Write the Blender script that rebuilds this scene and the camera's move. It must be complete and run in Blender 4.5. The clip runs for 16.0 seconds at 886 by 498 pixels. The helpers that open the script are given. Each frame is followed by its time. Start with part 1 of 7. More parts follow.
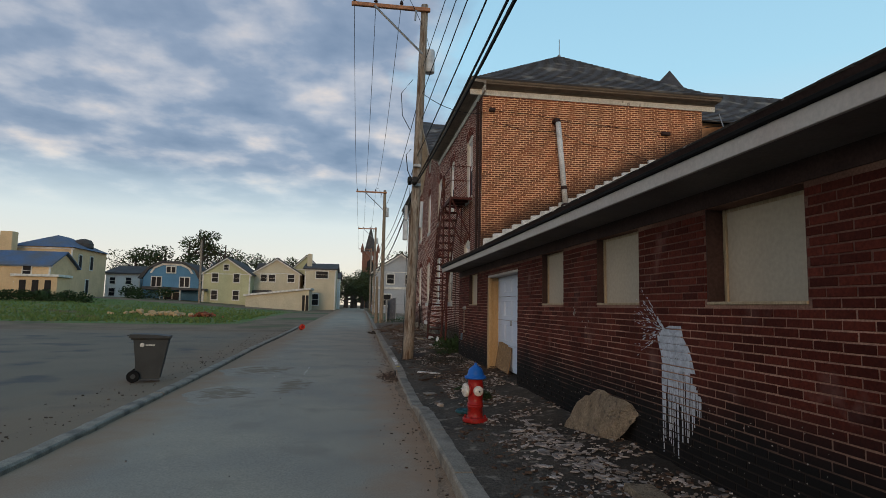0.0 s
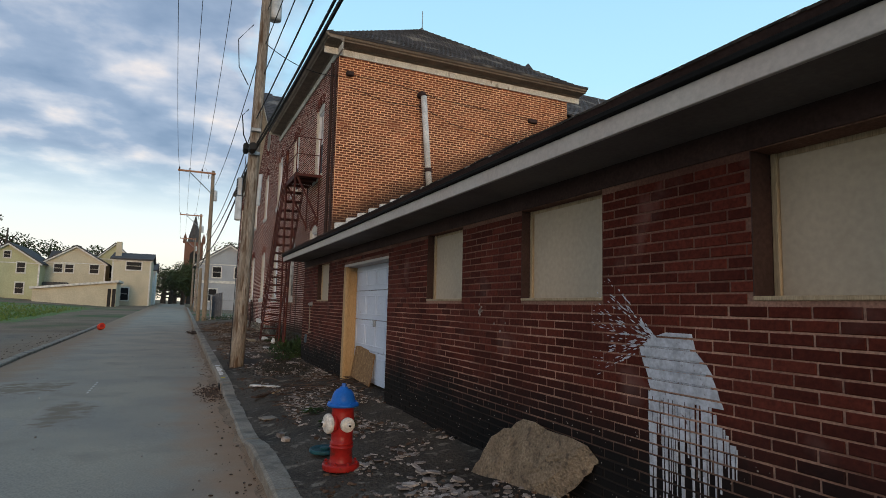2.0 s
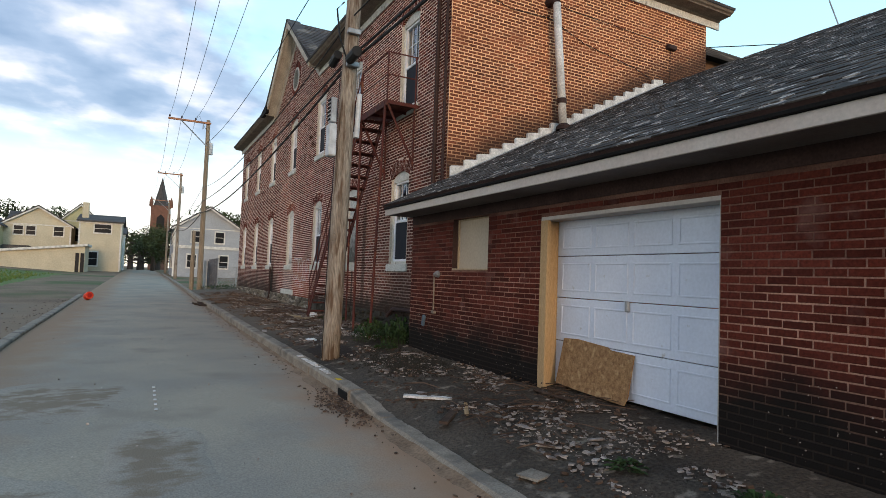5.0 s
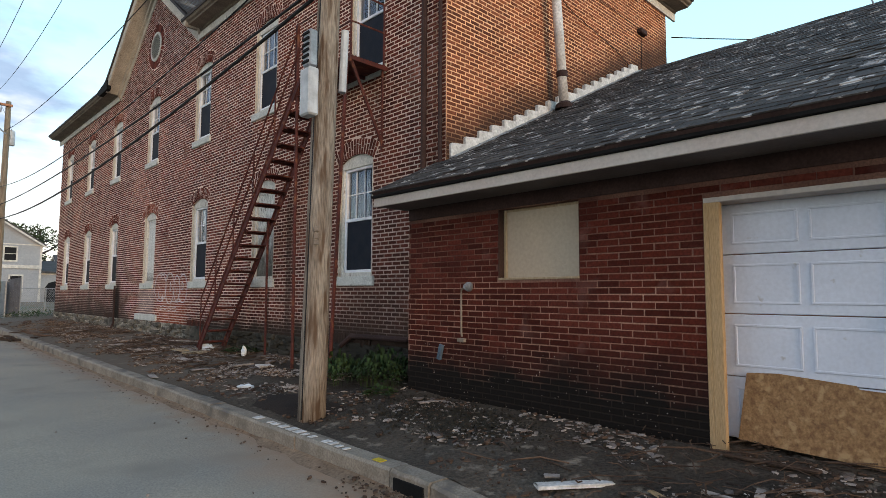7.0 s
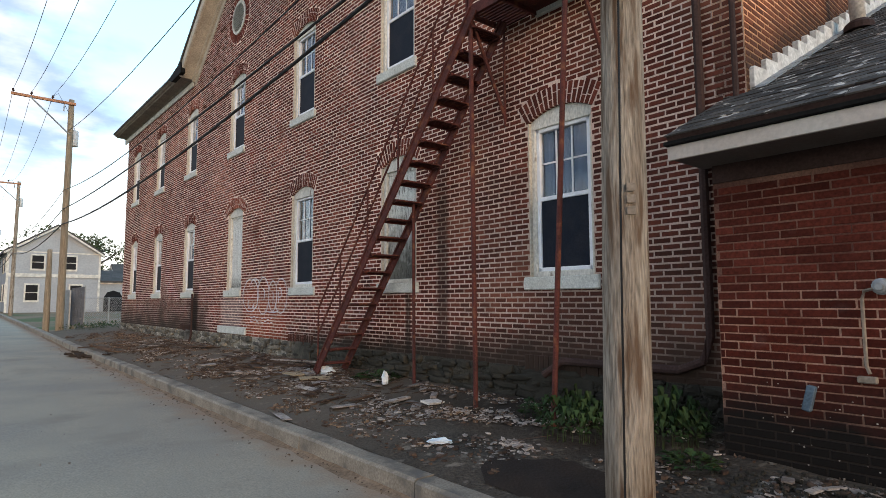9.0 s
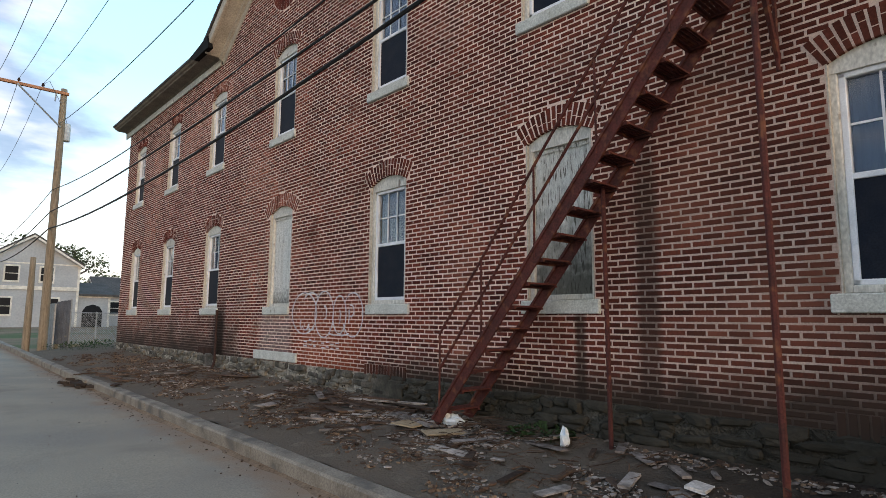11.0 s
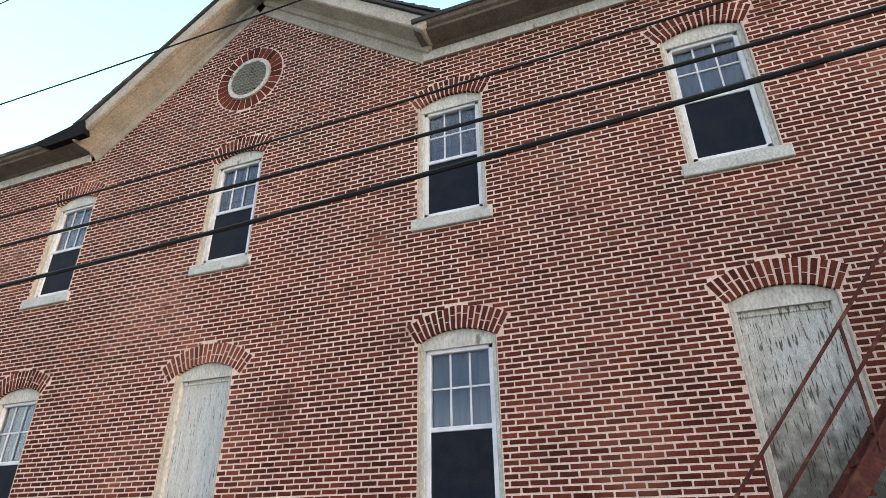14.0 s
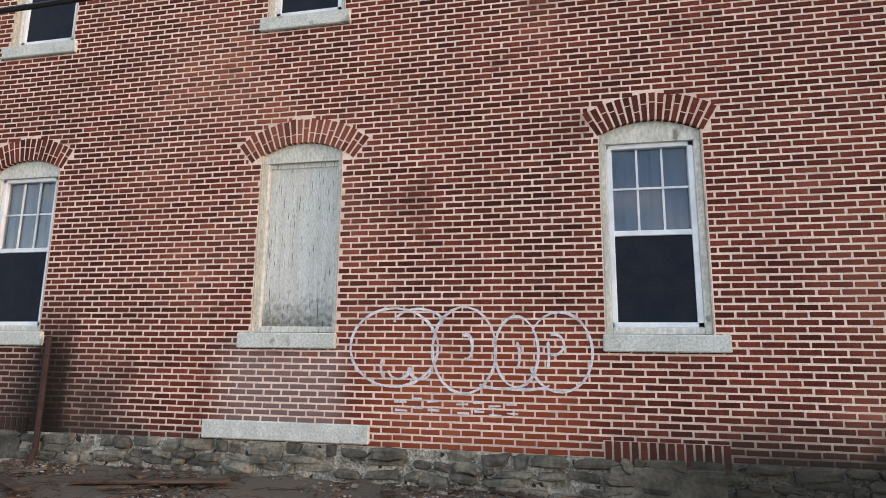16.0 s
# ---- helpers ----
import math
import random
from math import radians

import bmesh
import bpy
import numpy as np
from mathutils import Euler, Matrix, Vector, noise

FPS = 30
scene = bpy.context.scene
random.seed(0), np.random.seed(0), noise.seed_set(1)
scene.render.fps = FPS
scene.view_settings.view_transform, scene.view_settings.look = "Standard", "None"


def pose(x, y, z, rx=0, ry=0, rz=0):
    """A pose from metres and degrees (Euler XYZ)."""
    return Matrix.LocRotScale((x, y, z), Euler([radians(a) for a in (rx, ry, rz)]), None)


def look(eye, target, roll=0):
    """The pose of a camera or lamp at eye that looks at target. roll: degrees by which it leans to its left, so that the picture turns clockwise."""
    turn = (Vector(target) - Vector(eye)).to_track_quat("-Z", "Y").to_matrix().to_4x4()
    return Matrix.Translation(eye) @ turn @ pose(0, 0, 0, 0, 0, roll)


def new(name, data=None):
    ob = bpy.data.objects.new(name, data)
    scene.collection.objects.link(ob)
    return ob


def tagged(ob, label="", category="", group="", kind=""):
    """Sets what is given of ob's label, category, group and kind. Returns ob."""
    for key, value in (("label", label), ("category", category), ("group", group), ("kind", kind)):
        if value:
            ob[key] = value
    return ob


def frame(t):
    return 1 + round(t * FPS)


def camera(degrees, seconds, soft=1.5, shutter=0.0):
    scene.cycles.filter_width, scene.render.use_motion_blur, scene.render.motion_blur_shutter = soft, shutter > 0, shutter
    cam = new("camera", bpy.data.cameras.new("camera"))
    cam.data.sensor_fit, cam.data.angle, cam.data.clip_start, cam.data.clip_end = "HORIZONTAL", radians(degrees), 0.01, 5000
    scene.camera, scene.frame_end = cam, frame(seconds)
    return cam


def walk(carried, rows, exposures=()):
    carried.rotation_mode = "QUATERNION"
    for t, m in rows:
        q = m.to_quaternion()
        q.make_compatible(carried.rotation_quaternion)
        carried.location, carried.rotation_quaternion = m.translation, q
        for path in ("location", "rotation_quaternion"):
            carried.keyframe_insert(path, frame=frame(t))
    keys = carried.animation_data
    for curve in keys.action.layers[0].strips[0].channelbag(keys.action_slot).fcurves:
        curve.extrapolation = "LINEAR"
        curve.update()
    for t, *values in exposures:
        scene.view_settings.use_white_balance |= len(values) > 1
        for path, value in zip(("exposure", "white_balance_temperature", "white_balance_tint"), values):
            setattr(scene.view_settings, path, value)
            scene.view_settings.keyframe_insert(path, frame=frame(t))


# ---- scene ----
cam = camera(74.6, 16.0, soft=0.65)
METRES, EYE, TILT, LEAN, TURN = 28.0, 1.80, 0.0, 0.0, -8.0
ROWS = [
    (0.0, 0.0, 0.0, 0.0, -0.11, 5.7, -1.1),
    (0.5, -0.006, 0.0176, -0.0004, -5.54, 5.93, -1.49),
    (1.0, -0.0059, 0.0428, -0.0002, -8.56, 6.29, -1.09),
    (1.5, -0.0068, 0.0657, -0.0001, -13.84, 6.07, -1.23),
    (2.0, -0.0076, 0.0895, -0.0005, -16.23, 5.74, -1.38),
    (2.5, -0.0135, 0.1166, -0.001, -17.71, 5.39, -1.58),
    (3.0, -0.023, 0.1448, -0.0013, -19.4, 4.99, -2.16),
    (3.5, -0.0367, 0.1725, -0.0011, -20.2, 4.53, -2.54),
    (4.0, -0.053, 0.2003, -0.0011, -20.02, 3.95, -2.61),
    (4.5, -0.0728, 0.2281, -0.002, -19.1, 3.13, -2.29),
    (5.0, -0.0931, 0.2575, -0.0025, -19.46, 2.83, -2.03),
    (7.5, -0.1419, 0.4315, -0.0042, -37.59, 4.77, -0.15),
    (8.0, -0.1444, 0.4663, -0.0038, -36.03, 4.83, 0.04),
    (8.5, -0.1465, 0.4994, -0.0036, -34.12, 4.9, 0.19),
    (9.0, -0.1486, 0.5323, -0.0037, -32.04, 5.14, 0.21),
    (11.5, -0.1779, 0.6916, -0.0009, -35.84, 7.84, -0.8),
    (12.0, -0.1871, 0.7235, -0.0009, -38.62, 8.82, -1.08),
    (12.5, -0.1973, 0.7553, -0.0008, -42.74, 9.8, -1.32),
    (13.0, -0.2056, 0.7873, -0.0004, -48.08, 11.37, -1.4),
    (13.5, -0.2114, 0.8185, 0.0004, -54.3, 15.7, -1.25),
    (14.0, -0.2157, 0.8477, 0.0029, -60.0, 26.58, 0.65),
    (14.5, -0.2184, 0.8768, 0.0032, -62.66, 29.29, 2.36),
    (15.0, -0.2192, 0.9053, 0.0031, -65.73, 22.4, 1.72),
    (15.5, -0.2191, 0.9326, 0.0027, -68.2, 16.15, 0.79),
    (16.0, -0.2182, 0.9609, 0.0012, -69.76, 9.87, -0.63),
]
walk(cam, [(t, pose(0, 0, EYE, TILT, LEAN, TURN) @ pose(METRES * x, METRES * y, METRES * z, 90 + pitch, roll, yaw)) for t, x, y, z, yaw, pitch, roll in ROWS], exposures=[(0,-0.15),(1.0,-0.12),(1.5,0.0),(2.5,0.42),(3.2,0.82),(3.7,0.82),(4.3,0.70),(5,0.65),(7.5,0.85),(8.2,1.08),(8.7,1.08),(9.2,0.86),(11.5,0.75),(12.0,0.92),(12.5,1.05),(13.0,1.13),(13.5,1.34),(14.1,1.38),(15,1.15),(16,1.4)])

# ---------------------------------------------------------------- light
world = bpy.data.worlds.new("evening_sky")
scene.world = world
world.use_nodes = True
wn, wl = world.node_tree.nodes, world.node_tree.links
wn.clear()
W_OUT = wn.new("ShaderNodeOutputWorld")
W_BG = wn.new("ShaderNodeBackground")
SKY = wn.new("ShaderNodeTexSky")
SKY.sky_type, SKY.sun_disc = "NISHITA", False
SKY.sun_elevation, SKY.sun_rotation = radians(7), radians(192)
SKY.air_density, SKY.dust_density, SKY.ozone_density = 1.0, 1.2, 1.5
W_CO = wn.new("ShaderNodeTexCoord")


def wmath(op, a, b=None, c=None):
    n = wn.new("ShaderNodeMath")
    n.operation = op
    for i, v in enumerate((a, b, c)):
        if v is None:
            continue
        if isinstance(v, (int, float)):
            n.inputs[i].default_value = v
        else:
            wl.new(v, n.inputs[i])
    return n.outputs[0]


def wramp(fac, stops):
    n = wn.new("ShaderNodeValToRGB")
    while len(n.color_ramp.elements) < len(stops):
        n.color_ramp.elements.new(0.5)
    for e, (p, c) in zip(n.color_ramp.elements, stops):
        e.position, e.color = p, (*c, 1)
    wl.new(fac, n.inputs[0])
    return n.outputs[0]


def wmix(fac, a, b):
    n = wn.new("ShaderNodeMix")
    n.data_type = "RGBA"
    for s, v in ((n.inputs[0], fac), (n.inputs[6], a), (n.inputs[7], b)):
        if isinstance(v, tuple):
            s.default_value = (*v, 1)
        elif isinstance(v, (int, float)):
            s.default_value = v
        else:
            wl.new(v, s)
    return n.outputs[2]


W_SEP = wn.new("ShaderNodeSeparateXYZ")
wl.new(W_CO.outputs["Generated"], W_SEP.inputs[0])
dx, dy, dz = W_SEP.outputs
up = wmath("MAXIMUM", dz, 0.0)
den = wmath("ADD", up, 0.16)
W_PL = wn.new("ShaderNodeCombineXYZ")
wl.new(wmath("DIVIDE", dx, den), W_PL.inputs[0])
wl.new(wmath("DIVIDE", dy, den), W_PL.inputs[1])
W_N = wn.new("ShaderNodeTexNoise")
W_N.inputs["Scale"].default_value, W_N.inputs["Detail"].default_value, W_N.inputs["Roughness"].default_value = 1.25, 9, 0.55
wl.new(W_PL.outputs[0], W_N.inputs["Vector"])
W_N2 = wn.new("ShaderNodeTexNoise")
W_N2.inputs["Scale"].default_value, W_N2.inputs["Detail"].default_value = 3.6, 7
wl.new(W_PL.outputs[0], W_N2.inputs["Vector"])
# the cloud deck hangs to the west and north and ends in a clear band over the horizon
west = wmath("ADD", wmath("MULTIPLY", dx, -1.15), wmath("MULTIPLY", dy, 0.30))
deck = wmath("ADD", wmath("MULTIPLY", W_N.outputs[0], 0.95), west)
low = wramp(dz, [(0.0, (0, 0, 0)), (0.13, (0.0, 0.0, 0.0)), (0.22, (1, 1, 1)), (1.0, (1, 1, 1))])
cover = wmath("MULTIPLY", wramp(deck, [(0.0, (0, 0, 0)), (0.50, (0, 0, 0)), (0.66, (1, 1, 1)), (1.0, (1, 1, 1))]), low)
clear = wramp(up, [(0.0, (0.95, 0.83, 0.68)), (0.07, (0.92, 0.90, 0.84)), (0.18, (0.72, 0.87, 0.93)), (0.36, (0.46, 0.80, 1.0)), (1.0, (0.17, 0.42, 0.74))])
cloud = wramp(W_N2.outputs[0], [(0.30, (0.20, 0.28, 0.42)), (0.47, (0.30, 0.38, 0.52)), (0.60, (0.55, 0.58, 0.66)), (0.72, (0.88, 0.79, 0.74))])
painted = wmix(cover, clear, cloud)
below = wmix(wramp(wmath("ADD", dz, 0.5), [(0.0, (1, 1, 1)), (0.485, (1, 1, 1)), (0.50, (0, 0, 0)), (1.0, (0, 0, 0))]), painted, (0.12, 0.11, 0.10))
skyl = wn.new("ShaderNodeVectorMath")
skyl.operation = "SCALE"
wl.new(SKY.outputs[0], skyl.inputs[0])
skyl.inputs[3].default_value = 0.03
addn = wn.new("ShaderNodeVectorMath")
addn.operation = "ADD"
wl.new(below, addn.inputs[0])
wl.new(skyl.outputs[0], addn.inputs[1])
wl.new(addn.outputs[0], W_BG.inputs[0])
W_BG.inputs[1].default_value = 0.9
wl.new(W_BG.outputs[0], W_OUT.inputs[0])

sun_data = bpy.data.lights.new("low_sun", "SUN")
sun_data.energy, sun_data.angle, sun_data.color = 0.9, radians(12), (1.0, 0.70, 0.46)
SUN = new("low_sun", sun_data)
SUN.matrix_world = look((0, 0, 30), (0.2 * 30, 30, 30 - 30 * math.tan(radians(9))))

# ---------------------------------------------------------------- materials


def mat(name, base, rough=0.85, metal=0.0, second=None, scale=3.0, fine=60.0, amount=0.5, bump=0.15, bump_d=0.004, third=None, third_scale=0.6, third_cut=(0.55, 0.68), spec=0.22, rand=0.0, stretch=(1, 1, 1)):
    """Base colour with broad patches, fine grain, stains and relief, in object metres."""
    m = bpy.data.materials.new(name)
    m.use_nodes = True
    nt = m.node_tree
    n, l = nt.nodes, nt.links
    b = n["Principled BSDF"]
    b.inputs["Roughness"].default_value, b.inputs["Metallic"].default_value = rough, metal
    b.inputs["Specular IOR Level"].default_value = spec
    co = n.new("ShaderNodeNewGeometry").outputs["Position"]
    mp = n.new("ShaderNodeMapping")
    mp.inputs["Scale"].default_value = stretch
    l.new(co, mp.inputs[0])
    co = mp.outputs[0]

    def noise_of(s, detail=6):
        t = n.new("ShaderNodeTexNoise")
        t.inputs["Scale"].default_value, t.inputs["Detail"].default_value = s, detail
        l.new(co, t.inputs["Vector"])
        return t.outputs[0]

    def ramp(f, a, c):
        r = n.new("ShaderNodeMapRange")
        r.inputs[1].default_value, r.inputs[2].default_value = a, c
        l.new(f, r.inputs[0])
        return r.outputs[0]

    def mix(f, a, c, mode="MIX"):
        x = n.new("ShaderNodeMix")
        x.data_type, x.blend_type = "RGBA", mode
        for s, v in ((x.inputs[0], f), (x.inputs[6], a), (x.inputs[7], c)):
            if isinstance(v, tuple):
                s.default_value = (*v, 1)
            elif isinstance(v, (int, float)):
                s.default_value = v
            else:
                l.new(v, s)
        return x.outputs[2]

    second = second or tuple(c * 0.7 for c in base)
    col = mix(ramp(noise_of(scale), 0.38, 0.66), base, second)
    g = noise_of(fine, 4)
    col = mix(amount, col, mix(ramp(g, 0.3, 0.7), (0.45, 0.45, 0.45), (1.35, 1.35, 1.35)), "MULTIPLY")
    if third:
        col = mix(ramp(noise_of(third_scale, 8), *third_cut), col, third)
    if rand:
        gi, oi = n.new("ShaderNodeNewGeometry"), n.new("ShaderNodeObjectInfo")
        a = n.new("ShaderNodeMath")
        a.operation = "ADD"
        l.new(gi.outputs["Random Per Island"], a.inputs[0])
        l.new(oi.outputs["Random"], a.inputs[1])
        fr = n.new("ShaderNodeMath")
        fr.operation = "FRACT"
        l.new(a.outputs[0], fr.inputs[0])
        r = n.new("ShaderNodeValToRGB")
        r.color_ramp.elements[0].color = (1 - rand, 1 - rand * 1.1, 1 - rand * 1.1, 1)
        r.color_ramp.elements[1].color = (1 + rand, 1 + rand * 0.8, 1 + rand * 0.7, 1)
        l.new(fr.outputs[0], r.inputs[0])
        col = mix(1.0, col, r.outputs[0], "MULTIPLY")
    l.new(col, b.inputs["Base Color"])
    if bump:
        bn = n.new("ShaderNodeBump")
        bn.inputs["Strength"].default_value, bn.inputs["Distance"].default_value = bump, bump_d * 4
        l.new(g, bn.inputs["Height"])
        l.new(bn.outputs[0], b.inputs["Normal"])
    return m


def stained(m, colour, axis, lo, hi, scale=0.8, wobble=0.5, also=None, most=1.0, lean=0.0, also2=None):
    """A dirt stain or other change of colour with a ragged edge over part of a surface, along one world axis, which may
    lean along x.
    """
    n, l = m.node_tree.nodes, m.node_tree.links
    b = n["Principled BSDF"]
    old = b.inputs["Base Color"].links[0].from_socket
    geo = n.new("ShaderNodeNewGeometry")
    sp = n.new("ShaderNodeSeparateXYZ")
    l.new(geo.outputs["Position"], sp.inputs[0])
    t = n.new("ShaderNodeTexNoise")
    t.inputs["Scale"].default_value, t.inputs["Detail"].default_value = scale, 8
    l.new(geo.outputs["Position"], t.inputs["Vector"])
    a = n.new("ShaderNodeMath")
    a.operation = "MULTIPLY_ADD"
    l.new(t.outputs[0], a.inputs[0])
    a.inputs[1].default_value = wobble
    ln_ = n.new("ShaderNodeMath")
    ln_.operation = "MULTIPLY_ADD"
    l.new(sp.outputs[0], ln_.inputs[0])
    ln_.inputs[1].default_value = lean
    l.new(sp.outputs["xyz".index(axis)], ln_.inputs[2])
    l.new(ln_.outputs[0], a.inputs[2])
    r = n.new("ShaderNodeMapRange")
    r.inputs[1].default_value, r.inputs[2].default_value = lo + wobble / 2, hi + wobble / 2
    l.new(a.outputs[0], r.inputs[0])
    fac = n.new("ShaderNodeMath")
    fac.operation = "MULTIPLY"
    l.new(r.outputs[0], fac.inputs[0])
    fac.inputs[1].default_value = most
    for also in [q for q in (also, also2) if q]:
        r2 = n.new("ShaderNodeMapRange")
        r2.inputs[1].default_value, r2.inputs[2].default_value = also[1], also[2]
        l.new(sp.outputs["xyz".index(also[0])], r2.inputs[0])
        f2 = n.new("ShaderNodeMath")
        f2.operation = "MULTIPLY"
        l.new(fac.outputs[0], f2.inputs[0])
        l.new(r2.outputs[0], f2.inputs[1])
        fac = f2
    x = n.new("ShaderNodeMix")
    x.data_type = "RGBA"
    l.new(fac.outputs[0], x.inputs[0])
    l.new(old, x.inputs[6])
    x.inputs[7].default_value = (*colour, 1)
    l.new(x.outputs[2], b.inputs["Base Color"])
    return m


BRICK = mat("red_brick", (0.148, 0.037, 0.023), 0.92, second=(0.088, 0.026, 0.019), scale=1.1, fine=38, amount=0.6, rand=0.42, third=(0.26, 0.095, 0.06), third_scale=0.5, third_cut=(0.54, 0.72), spec=0.12)
MORTAR = mat("pale_mortar", (0.88, 0.67, 0.56), 0.95, second=(0.72, 0.53, 0.44), scale=2, fine=60, amount=0.4, third=(0.40, 0.29, 0.23), third_scale=1.6, third_cut=(0.60, 0.74), spec=0.1)
# end wall copies of the front masonry, warm low light painted into their colours
BRICK_SIDE = mat("warm_lit_brown_brick", (0.22, 0.070, 0.033), 0.9, second=(0.14, 0.047, 0.024), scale=0.8, fine=45, amount=0.45, rand=0.34)
MORTAR_SIDE = mat("peach_lit_mortar", (0.92, 0.54, 0.31), 0.95, second=(0.78, 0.43, 0.24), scale=1.2, fine=60, amount=0.35, third=(0.50, 0.25, 0.14), third_scale=1.4, third_cut=(0.60, 0.74), spec=0.1)
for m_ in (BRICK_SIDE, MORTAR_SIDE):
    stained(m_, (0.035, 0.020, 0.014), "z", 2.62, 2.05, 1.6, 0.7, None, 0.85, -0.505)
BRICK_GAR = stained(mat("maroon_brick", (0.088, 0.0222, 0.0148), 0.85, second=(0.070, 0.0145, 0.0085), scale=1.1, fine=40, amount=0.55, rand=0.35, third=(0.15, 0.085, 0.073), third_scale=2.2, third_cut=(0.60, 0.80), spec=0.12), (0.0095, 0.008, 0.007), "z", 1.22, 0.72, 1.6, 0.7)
# bricks darken further low down, more so towards the near end
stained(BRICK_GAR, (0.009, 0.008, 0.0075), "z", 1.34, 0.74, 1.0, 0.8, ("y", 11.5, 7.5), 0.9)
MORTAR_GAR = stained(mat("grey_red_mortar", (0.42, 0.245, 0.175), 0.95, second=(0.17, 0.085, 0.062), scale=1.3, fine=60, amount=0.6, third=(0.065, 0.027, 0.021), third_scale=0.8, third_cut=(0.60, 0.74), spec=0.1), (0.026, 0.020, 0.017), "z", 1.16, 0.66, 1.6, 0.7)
# mortar is darker above sill height
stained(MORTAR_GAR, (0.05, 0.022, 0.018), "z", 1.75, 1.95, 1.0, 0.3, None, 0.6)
for m_ in (BRICK, MORTAR):
    stained(m_, (0.035, 0.03, 0.024), "z", 1.02, 0.62, 0.7, 1.0)
    stained(m_, (0.026, 0.023, 0.018), "z", 1.35, 0.95, 1.1, 1.0, ("y", 27.6, 25.8), 0.9)
    stained(m_, (0.042, 0.031, 0.025), "z", 2.1, 1.0, 1.8, 1.5, ("y", 31.9, 32.9), 0.85)
    stained(m_, (0.018, 0.014, 0.011), "z", 2.6, 1.7, 2.0, 0.9, ("y", 33.05, 33.25), 0.92, 0.0, ("y", 33.95, 33.6))
    stained(m_, (0.022, 0.017, 0.014), "z", 1.95, 1.75, 2.0, 0.2, ("y", 22.84, 22.90), 0.75, 0.0, ("y", 23.04, 22.97))
    stained(m_, (0.022, 0.017, 0.014), "z", 4.2, 3.0, 2.0, 1.2, ("y", 21.92, 22.0), 0.62, 0.0, ("y", 22.26, 22.15))
    # wall gets darker towards the near corner, below the landing's height
    stained(m_, (0.045, 0.028, 0.022), "z", 5.6, 3.0, 1.2, 1.6, ("y", 23.8, 21.2), 0.38)
    stained(m_, (0.05, 0.032, 0.024), "z", 2.6, 0.9, 2.2, 1.6, ("y", 20.8, 19.9), 0.7)
stained(BRICK, (0.27, 0.062, 0.026), "z", 2.35, 1.7, 2.5, 0.8, ("y", 27.1, 27.6), 0.6, 0.0, ("y", 29.9, 29.4))
stained(BRICK, (0.30, 0.24, 0.23), "z", 1.95, 1.7, 3.5, 0.5, ("y", 29.7, 29.95), 0.45, 0.0, ("y", 31.4, 31.0))
STONE = mat("rubble_stone", (0.088, 0.088, 0.074), 0.95, second=(0.21, 0.20, 0.165), scale=5, fine=25, amount=0.7, bump=0.7, rand=0.45)
STONE_MORTAR = mat("rubble_mortar", (0.50, 0.46, 0.39), 0.95, second=(0.20, 0.18, 0.145), scale=9, fine=34, amount=0.8, bump=1.0, bump_d=0.012, third=(0.035, 0.032, 0.027), third_scale=11, third_cut=(0.60, 0.65))
for m_ in (STONE, STONE_MORTAR):
    stained(m_, (0.028, 0.026, 0.02), "z", 1.9, 0.9, 1.3, 0.8, ("y", 28.0, 26.3), 0.85)
    stained(m_, (0.020, 0.018, 0.014), "z", 1.9, 0.9, 1.3, 0.8, ("y", 22.5, 20.5), 0.6)
SILL = mat("limestone_sill", (0.62, 0.62, 0.57), 0.9, second=(0.52, 0.52, 0.47), scale=4, fine=50, third=(0.3, 0.29, 0.25), third_scale=6, third_cut=(0.62, 0.72))
CREAM = mat("weathered_cream_paint", (0.68, 0.655, 0.59), 0.85, second=(0.57, 0.54, 0.475), scale=4, fine=40, amount=0.5, third=(0.24, 0.20, 0.155), third_scale=9, third_cut=(0.63, 0.72), stretch=(1, 1, 0.5))
RAKE = mat("rake_board_paint", (0.56, 0.51, 0.43), 0.85, second=(0.44, 0.395, 0.33), scale=3, fine=30, amount=0.5, third=(0.24, 0.195, 0.15), third_scale=5, third_cut=(0.66, 0.76))
VINYL = mat("white_vinyl", (0.84, 0.85, 0.87), 0.45, second=(0.66, 0.67, 0.7), scale=4, fine=80, amount=0.15, bump=0.0)
PEEL = stained(mat("peeling_white_board", (0.80, 0.79, 0.74), 0.85, second=(0.70, 0.68, 0.62), scale=3, fine=40, amount=0.6, bump=0.8, third=(0.17, 0.155, 0.13), third_scale=9, third_cut=(0.615, 0.67), stretch=(4, 7.0, 0.55)), (0.07, 0.068, 0.052), "z", 2.42, 2.04, 16.0, 0.7, None, 0.8)
PEEL_DARK = stained(mat("mildewed_white_board", (0.76, 0.75, 0.69), 0.85, second=(0.60, 0.58, 0.52), scale=3, fine=40, amount=0.6, bump=0.8, third=(0.15, 0.14, 0.115), third_scale=9, third_cut=(0.565, 0.63), stretch=(4, 6.0, 0.7)), (0.05, 0.05, 0.038), "z", 3.3, 2.3, 7.0, 1.6, None, 0.85)
SCREEN = mat("dark_screen", (0.010, 0.014, 0.024), 0.6, second=(0.018, 0.020, 0.028), scale=5, bump=0.0, spec=0.12)
BOARD = mat("beige_board", (0.46, 0.385, 0.29), 0.85, second=(0.42, 0.35, 0.265), scale=1.5, fine=25, amount=0.15, third=(0.36, 0.30, 0.225), third_scale=3, third_cut=(0.66, 0.8))
LUMBER = mat("raw_lumber", (0.42, 0.29, 0.155), 0.8, second=(0.42, 0.28, 0.14), scale=3, fine=30, stretch=(6, 6, 0.6))
